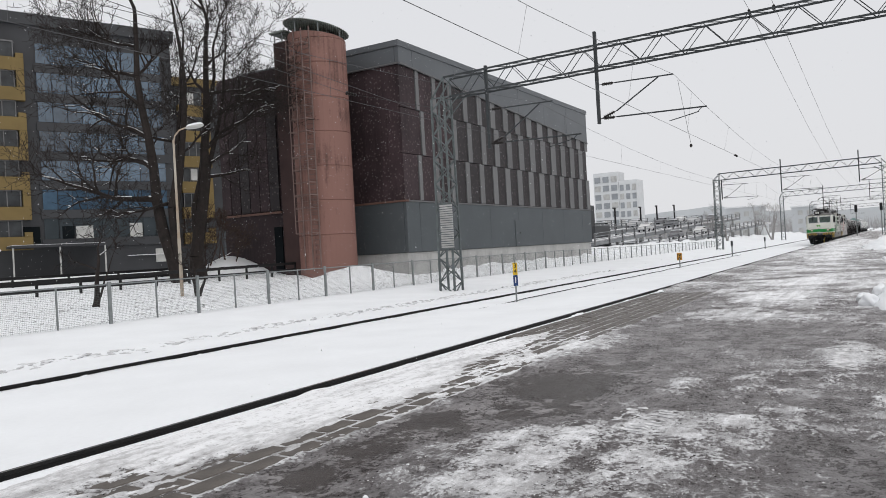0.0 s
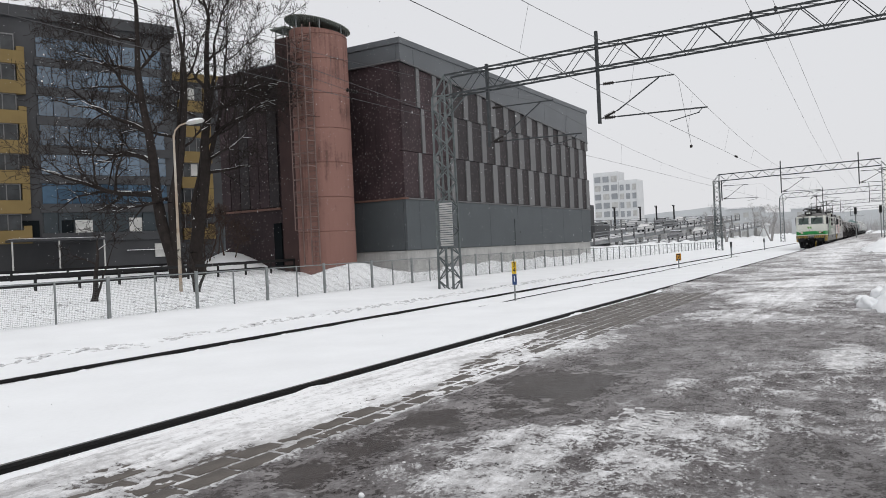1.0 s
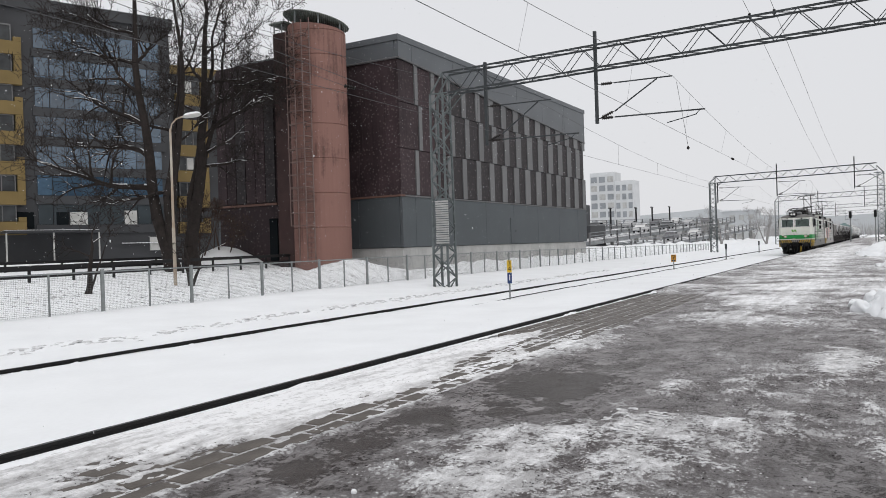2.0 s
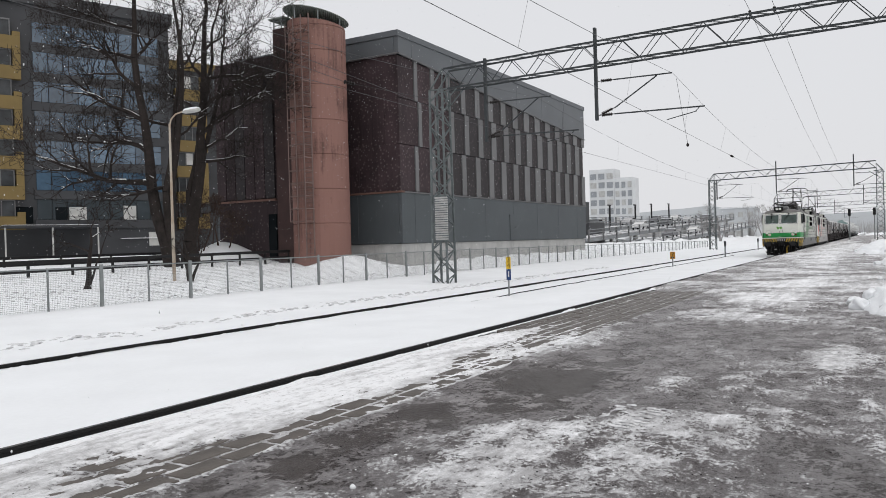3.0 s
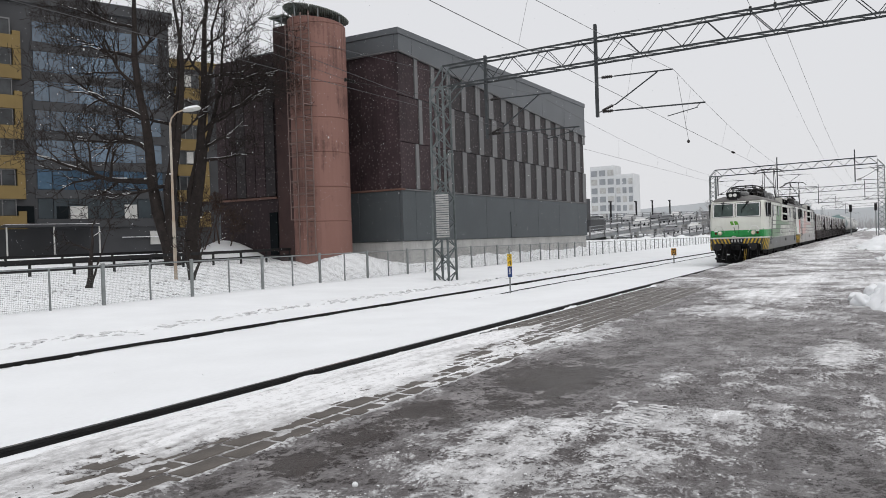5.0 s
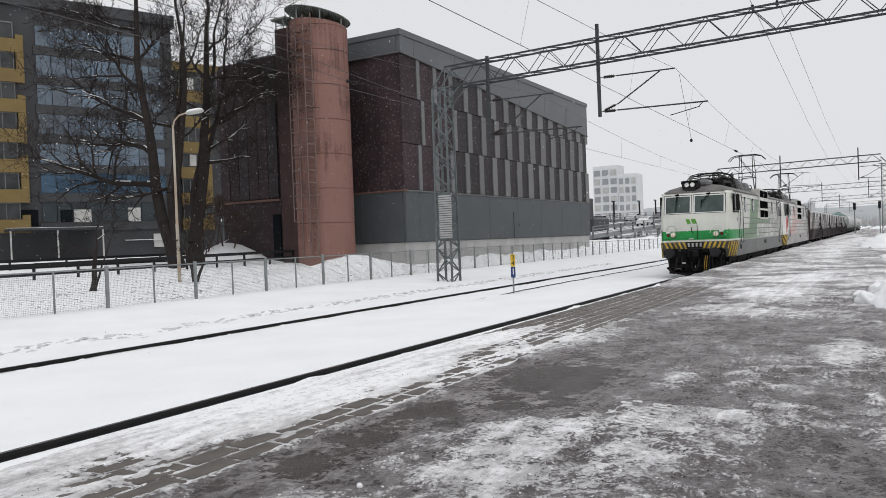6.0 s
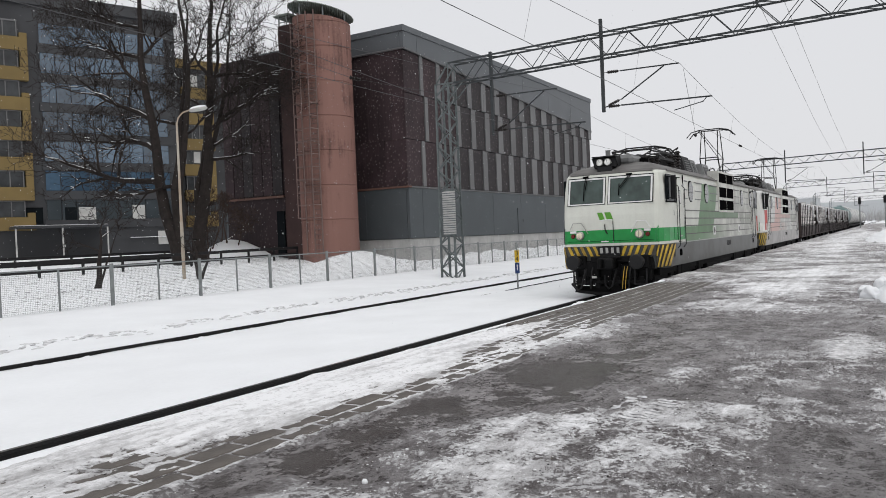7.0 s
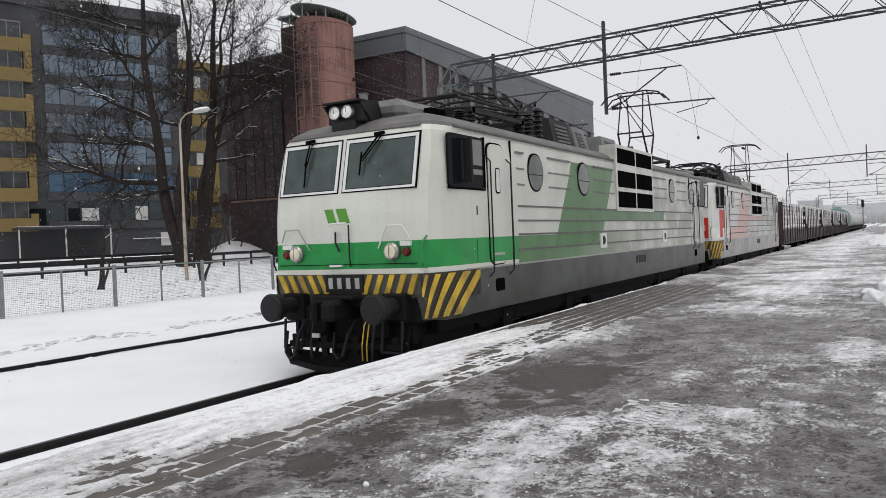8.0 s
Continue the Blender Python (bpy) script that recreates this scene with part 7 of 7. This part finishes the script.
for x, y in ((123, 1.55 - 4.6), (120, -6.4)):
    sgn = thing("rail_signal", "black railway signal head on a slim post", "rail signal", (x, y, 0), "rail signals")
    bm = B()
    rod(bm, (0, 0, -0.3), (0, 0, 4.2), 0.08, 8)
    part("post", bm, GALV, sgn)
    bm = B()
    box(bm, -0.1, 0.1, -0.2, 0.2, 4.2, 5.3, 0.06)
    sh = part("head", bm, BLACK, sgn)
    for z in (4.45, 4.75, 5.05):
        bm = B()
        lathe(bm, ((0.1, -0.22), (0.1, -0.1), (0.07, -0.08)), "x", 12, (0, 0, z))
        part("hood", bm, BLACK, sh)


# ---- heaps of cleared snow on the platform ----
def snow_heap(at, rx, ry, h, seed, lumps, big=1.0):
    rng = random.Random(seed)
    hp = thing("snow_heap", "heap of cleared lumpy snow on the platform", "snow heap", at, "snow heaps")
    bm = B()
    n, m = 72, 26
    rings = []
    for j in range(m):
        f = j / (m - 1)
        ring = []
        for k in range(n):
            a = 2 * math.pi * k / n
            wob = 1 + 0.22 * noise.noise(Vector((math.cos(a) * 1.5 + seed, math.sin(a) * 1.5, f)))
            x, y = rx * (1 - f) * wob * math.cos(a), ry * (1 - f) * wob * math.sin(a)
            z = h * (1 - (1 - f) ** 1.8) + 0.10 * h * noise.noise(Vector((x * 2.2, y * 2.2, seed))) * (1 if j else 0) + 0.16 * abs(noise.noise(Vector((x * 3.5, y * 3.5, seed + 2)))) * (1 if j else 0) + 0.07 * noise.noise(Vector((x * 9, y * 9, seed + 4)))
            ring.append(bm.verts.new((x, y, z - 0.03)))
        rings.append(ring)
    for a, b in zip(rings, rings[1:]):
        for k in range(n):
            bm.faces.new((a[k], a[(k + 1) % n], b[(k + 1) % n], b[k]))
    part("mound", bm, SNOW, hp, smooth=True)
    for k in range(lumps):
        a, f = rng.uniform(0, 6.28), rng.uniform(0.6, 1.15)
        r = rng.uniform(0.04, 0.16) * big
        bm = B()
        bmesh.ops.create_icosphere(bm, subdivisions=3, radius=r)
        for v in bm.verts:
            v.co *= 1 + 0.45 * noise.noise(v.co.normalized() * 1.3 + Vector((k, 0, 0))) + 0.2 * noise.noise(v.co.normalized() * 4 + Vector((0, k, 0)))
        bmesh.ops.translate(bm, verts=bm.verts, vec=(rx * f * math.cos(a), ry * f * math.sin(a), max(0.02, h * (1 - f) * 0.9) + r * 0.3))
        part("lump", bm, SNOW, hp, smooth=True)
    return hp


snow_heap((6.6, -7.35, PLAT_Z), 2.2, 0.85, 0.52, 3, 40)
snow_heap((14.0, -8.3, PLAT_Z), 3.2, 1.3, 0.5, 8, 14)
snow_heap((26, -8.0, PLAT_Z), 7.0, 1.2, 0.45, 12, 10)
snow_heap((48, -7.2, PLAT_Z), 11.0, 1.6, 0.7, 17, 10)

# lumps of ice and grit strewn on the platform
rg = random.Random(77)
verts, faces = [], []
ico = B()
bmesh.ops.create_icosphere(ico, subdivisions=1, radius=1.0)
iv = [v.co.copy() for v in ico.verts]
ifs = [[v.index for v in f.verts] for f in ico.faces]
ico.free()


def strew(count, xr, yr, rr, test):
    vs, fs = [], []
    while count > 0:
        x, y = rg.uniform(*xr), rg.uniform(*yr)
        count -= 1
        if not test(x, y):
            continue
        r = rr[0] * (rr[1] / rr[0]) ** (rg.random() ** 2)
        i0 = len(vs)
        s = Vector((rg.uniform(0.7, 1.4), rg.uniform(0.7, 1.4), rg.uniform(0.25, 0.6)))
        z = platform_z(x, y)
        for v in iv:
            vs.append((x + v.x * r * s.x, y + v.y * r * s.y, z + v.z * r * s.z + r * 0.15))
        fs += [[i0 + k for k in f] for f in ifs]
    return vs, fs


for nm, args, mt, lb in (("ice_crumbs", (11000, (-6.2, 3), (-7.2, -3.3), (0.0025, 0.010), lambda x, y: cover_at(x, y) > 0.48 + 0.25 * rg.random()), SNOW_DIRTY, "crumbs of ice and snow on the platform"),
                         ("grit", (5200, (-7, 6), (-7.3, -2.6), (0.0022, 0.0065), lambda x, y: True), UNDER, "dark grit strewn over the icy asphalt")):
    vs, fs = strew(*args)
    me = bpy.data.meshes.new(nm)
    me.from_pydata(vs, [], fs)
    me.materials.append(mt)
    tagged(new(nm, me), lb, "grit" if nm == "grit" else "ice", kind="stuff")
bm = B()
bmesh.ops.create_icosphere(bm, subdivisions=2, radius=0.018)
for v in bm.verts:
    v.co *= 1 + 0.3 * noise.noise(v.co * 30)
ib = thing("ice_lump", "white lump of ice on the wet asphalt", "ice", (-5.27, -4.27, PLAT_Z + 0.01))
part("lump", bm, SNOW, ib, smooth=True)

# ribbed tyre marks pressed into the ice
ICE_RIDGE = mat("packed_grey_ice", (0.82, 0.82, 0.83), 0.5, dark=(0.34, 0.335, 0.34), scale=9, fine=40, bump=0.6)
vs, fs = [], []
for cx, cy, ang, n, gap, wid in ((-3.45, -5.24, -8, 13, 0.055, 0.24), (-3.1, -5.02, -4, 8, 0.06, 0.14), (-0.55, -6.36, 2, 21, 0.075, 0.34), (0.1, -6.58, 4, 10, 0.08, 0.12), (-0.2, -3.42, 3, 26, 0.08, 0.14), (0.6, -3.62, 2, 16, 0.09, 0.12)):
    ca_, sa_ = math.cos(radians(ang)), math.sin(radians(ang))
    for k in range(n):
        if rg.random() < 0.2:
            continue
        u, w2 = k * gap + rg.uniform(-0.01, 0.01), wid * rg.uniform(0.3, 0.6)
        off, r = rg.uniform(-0.05, 0.05), rg.uniform(0.012, 0.019)
        i0 = len(vs)
        for q in range(7):
            f = q / 6 - 0.5
            for du, dz in ((-r, 0), (-r * 0.3, r * 0.8), (r * 0.4, r * 0.7), (r, 0)):
                a, b = u + du * (0.8 + 0.5 * nz(k, q, 1.7, 5)) + 0.2 * f * w2, off + f * 1.4 * w2
                x, y = cx + a * ca_ - b * sa_, cy + a * sa_ + b * ca_
                vs.append((x, y, platform_z(x, y) + 0.004 + dz * max(0.0, 1 - 14 * f ** 4 + 0.5 * nz(x, y, 14, 3)) * 0.8))
        for q in range(6):
            for e in range(3):
                p = i0 + q * 4 + e
                fs.append((p, p + 1, p + 5, p + 4))
me = bpy.data.meshes.new("tyre_ridges")
me.from_pydata(vs, [], fs)
me.materials.append(ICE_RIDGE)
tagged(new("tyre_ridges", me), "ribbed tyre marks of packed snow on the ice", "snow", kind="stuff")

# a ragged lip of snow along the far rail
bm = B()
prev = None
for x in steps((-8, 30, 0.05), (30, 70, 0.3)):
    h = 0.02 + 0.03 * nz(x, 0, 1.1, 61) + 0.03 * nz(x, 1, 5.0, 62) + 0.018 * nz(x, 2, 13.0, 63)
    w = 0.02 * nz(x, 3, 4.0, 64)
    g = ground_z(x, FAR_R - 0.32)
    cur = [bm.verts.new(p) for p in ((x, FAR_R - 0.40, g - 0.05), (x, FAR_R - 0.26, g - 0.012), (x, FAR_R - 0.15 + w, -0.075 + h), (x, FAR_R - 0.09 + w, -0.09 + h), (x, FAR_R - 0.07 + w, -0.20))]
    if prev:
        for k in range(4):
            bm.faces.new((prev[k], cur[k], cur[k + 1], prev[k + 1]))
    prev = cur
bmesh.ops.recalc_face_normals(bm, faces=bm.faces)
tagged(link("snow_lip", bm, SNOW, smooth=True), "ragged lip of snow along the far rail", "snow", kind="stuff")

# slush and grass tips showing in the trampled snow behind the fence, shading painted in
# trodden snow, darkened so that the clods' own shading is in the colour
SHADED_CLOD = mat("shaded_trodden_snow", (0.74, 0.745, 0.76), 0.6, dark=(0.40, 0.40, 0.41), scale=7, fine=30, bump=0.6, spec=0.3)
# slush grey made deeper to paint the shaded sides of the clods
SHADED_SLUSH = mat("shaded_grey_slush", (0.52, 0.525, 0.535), 0.6, dark=(0.20, 0.20, 0.205), scale=4, fine=24, bump=0.6, spec=0.3)
vs, fs = [], []
for k in range(1900):
    x, y = rg.uniform(-2, 34), rg.uniform(15.2, 23)
    if nz(x, y, 0.5, 71) < -0.05:
        continue
    r = rg.uniform(0.02, 0.055)
    i0 = len(vs)
    for v in iv:
        w = v * r * (1 + 0.5 * noise.noise(v + Vector((k, 3, 0))))
        vs.append((x + w.x * 1.8, y + w.y, ground_z(x, y) + w.z * 0.35))
    fs += [[i0 + q for q in f] for f in ifs]
me = bpy.data.meshes.new("slush_clods")
me.from_pydata(vs, [], fs)
me.materials.append(SHADED_SLUSH)
tagged(new("slush_clods", me), "grey clods in the trampled snow behind the fence", "snow", kind="stuff")

# snow thrown up by the footsteps beyond the far rail
vs, fs = [], []
for k in range(1100):
    x = rg.uniform(-6, 40)
    y = 8.8 + nz(x, 0, 0.4) * 0.25 + rg.gauss(0, 0.16)
    r = rg.uniform(0.025, 0.085)
    i0 = len(vs)
    for v in iv:
        w = v * r * (1 + 0.4 * noise.noise(v + Vector((k, 0, 0))))
        vs.append((x + w.x * 2.0, y + w.y, ground_z(x, y) - 0.01 + w.z * 0.45))
    fs += [[i0 + q for q in f] for f in ifs]
me = bpy.data.meshes.new("snow_clods")
me.from_pydata(vs, [], fs)
# grey tone here is partly painted shade of the lumps
me.materials.append(SHADED_CLOD)
tagged(new("snow_clods", me), "clods of trodden snow along the far track", "snow", kind="stuff")

# ---- falling snow ----
vs, fs = [], []
fl_rng = random.Random(50)
for k in range(12000):
    x, y, z = fl_rng.uniform(-7, 34), fl_rng.uniform(-6, 24), fl_rng.uniform(-2, 27)
    dist = math.hypot(x + 8.6, y + 6.8)
    if dist < 4.5:
        continue
    r = fl_rng.uniform(0.0024, 0.0062) * (1 + dist * 0.02)
    i0 = len(vs)
    for p in ((r, 0, 0), (-r, 0, 0), (0, r, 0), (0, -r, 0), (0, 0, 1.6 * r), (0, 0, -1.6 * r)):
        vs.append((x + p[0], y + p[1], z + p[2]))
    fs += [[i0 + q for q in f] for f in ((0, 2, 4), (2, 1, 4), (1, 3, 4), (3, 0, 4), (2, 0, 5), (1, 2, 5), (3, 1, 5), (0, 3, 5))]
me = bpy.data.meshes.new("falling_snow")
me.from_pydata(vs, [], fs)
me.materials.append(SNOW)
flakes = tagged(new("falling_snow", me), "small white snowflakes falling through the air", "snowflakes", kind="stuff")

# ---- rows of pavers along the platform edge ----
pv = {}


def paver_mesh(w, d):
    bm = B()
    box(bm, -w / 2, w / 2, -d / 2, d / 2, -0.06, 0.0, 0.006)
    me = bpy.data.meshes.new("paver")
    bm.to_mesh(me)
    bm.free()
    me.materials.append(PAVER)
    return me


pm = [paver_mesh(LEN - g, ROW - h) for g, h in ((0.036, 0.036), (0.046, 0.040), (0.034, 0.046))]
rp = random.Random(9)
for row in range(7):
    y = PAVED_Y + ROW * (row + 0.5)
    for i in range(40):
        x = -6.6 + i * LEN + (0.21 if row % 2 else 0)
        if row == 6 and x < 1.5:
            continue
        ob = new("paver", pm[(i * 5 + row) % 3])
        ob.parent = platform
        ob.matrix_basis = pose(x + rp.uniform(-0.006, 0.006), y + rp.uniform(-0.004, 0.004), PLAT_Z + rp.uniform(-0.003, 0.002), rp.uniform(-0.6, 0.6), rp.uniform(-0.6, 0.6), rp.uniform(-0.5, 0.5))


# ---- motion ----
TRAIN = ((0, 92.6), (0.5, 86.9), (1.0, 81.0), (1.5, 75.2), (2.0, 69.5), (2.5, 63.8), (3.0, 58.2), (3.5, 52.6), (4.0, 47.0), (4.5, 41.3),
         (5.0, 35.5), (5.5, 29.7), (6.0, 23.9), (6.5, 18.1), (7.0, 12.2), (7.5, 6.15), (8.0, 0.05))


def train_x(t):
    for (a, u), (b, v) in zip(TRAIN, TRAIN[1:]):
        if t <= b + 1e-6:
            return u + (v - u) * (t - a) / (b - a)
    return TRAIN[-1][1]


def motions():
    for ob, dx in train:
        walk(ob, [(t, pose(x + dx, 0, 0)) for t, x in TRAIN])
    spins = [(k / 15, -math.degrees((92.6 - train_x(k / 15)) / 0.625)) for k in range(121)]
    for wh, wx in wheels:
        walk(wh, [(t, pose(wx, 0, 0.625, 0, a, 0)) for t, a in spins])
    walk(flakes, [(0, pose(0, 0, 0)), (8.0, pose(-3.6, 2.4, -9.6))])


motions()
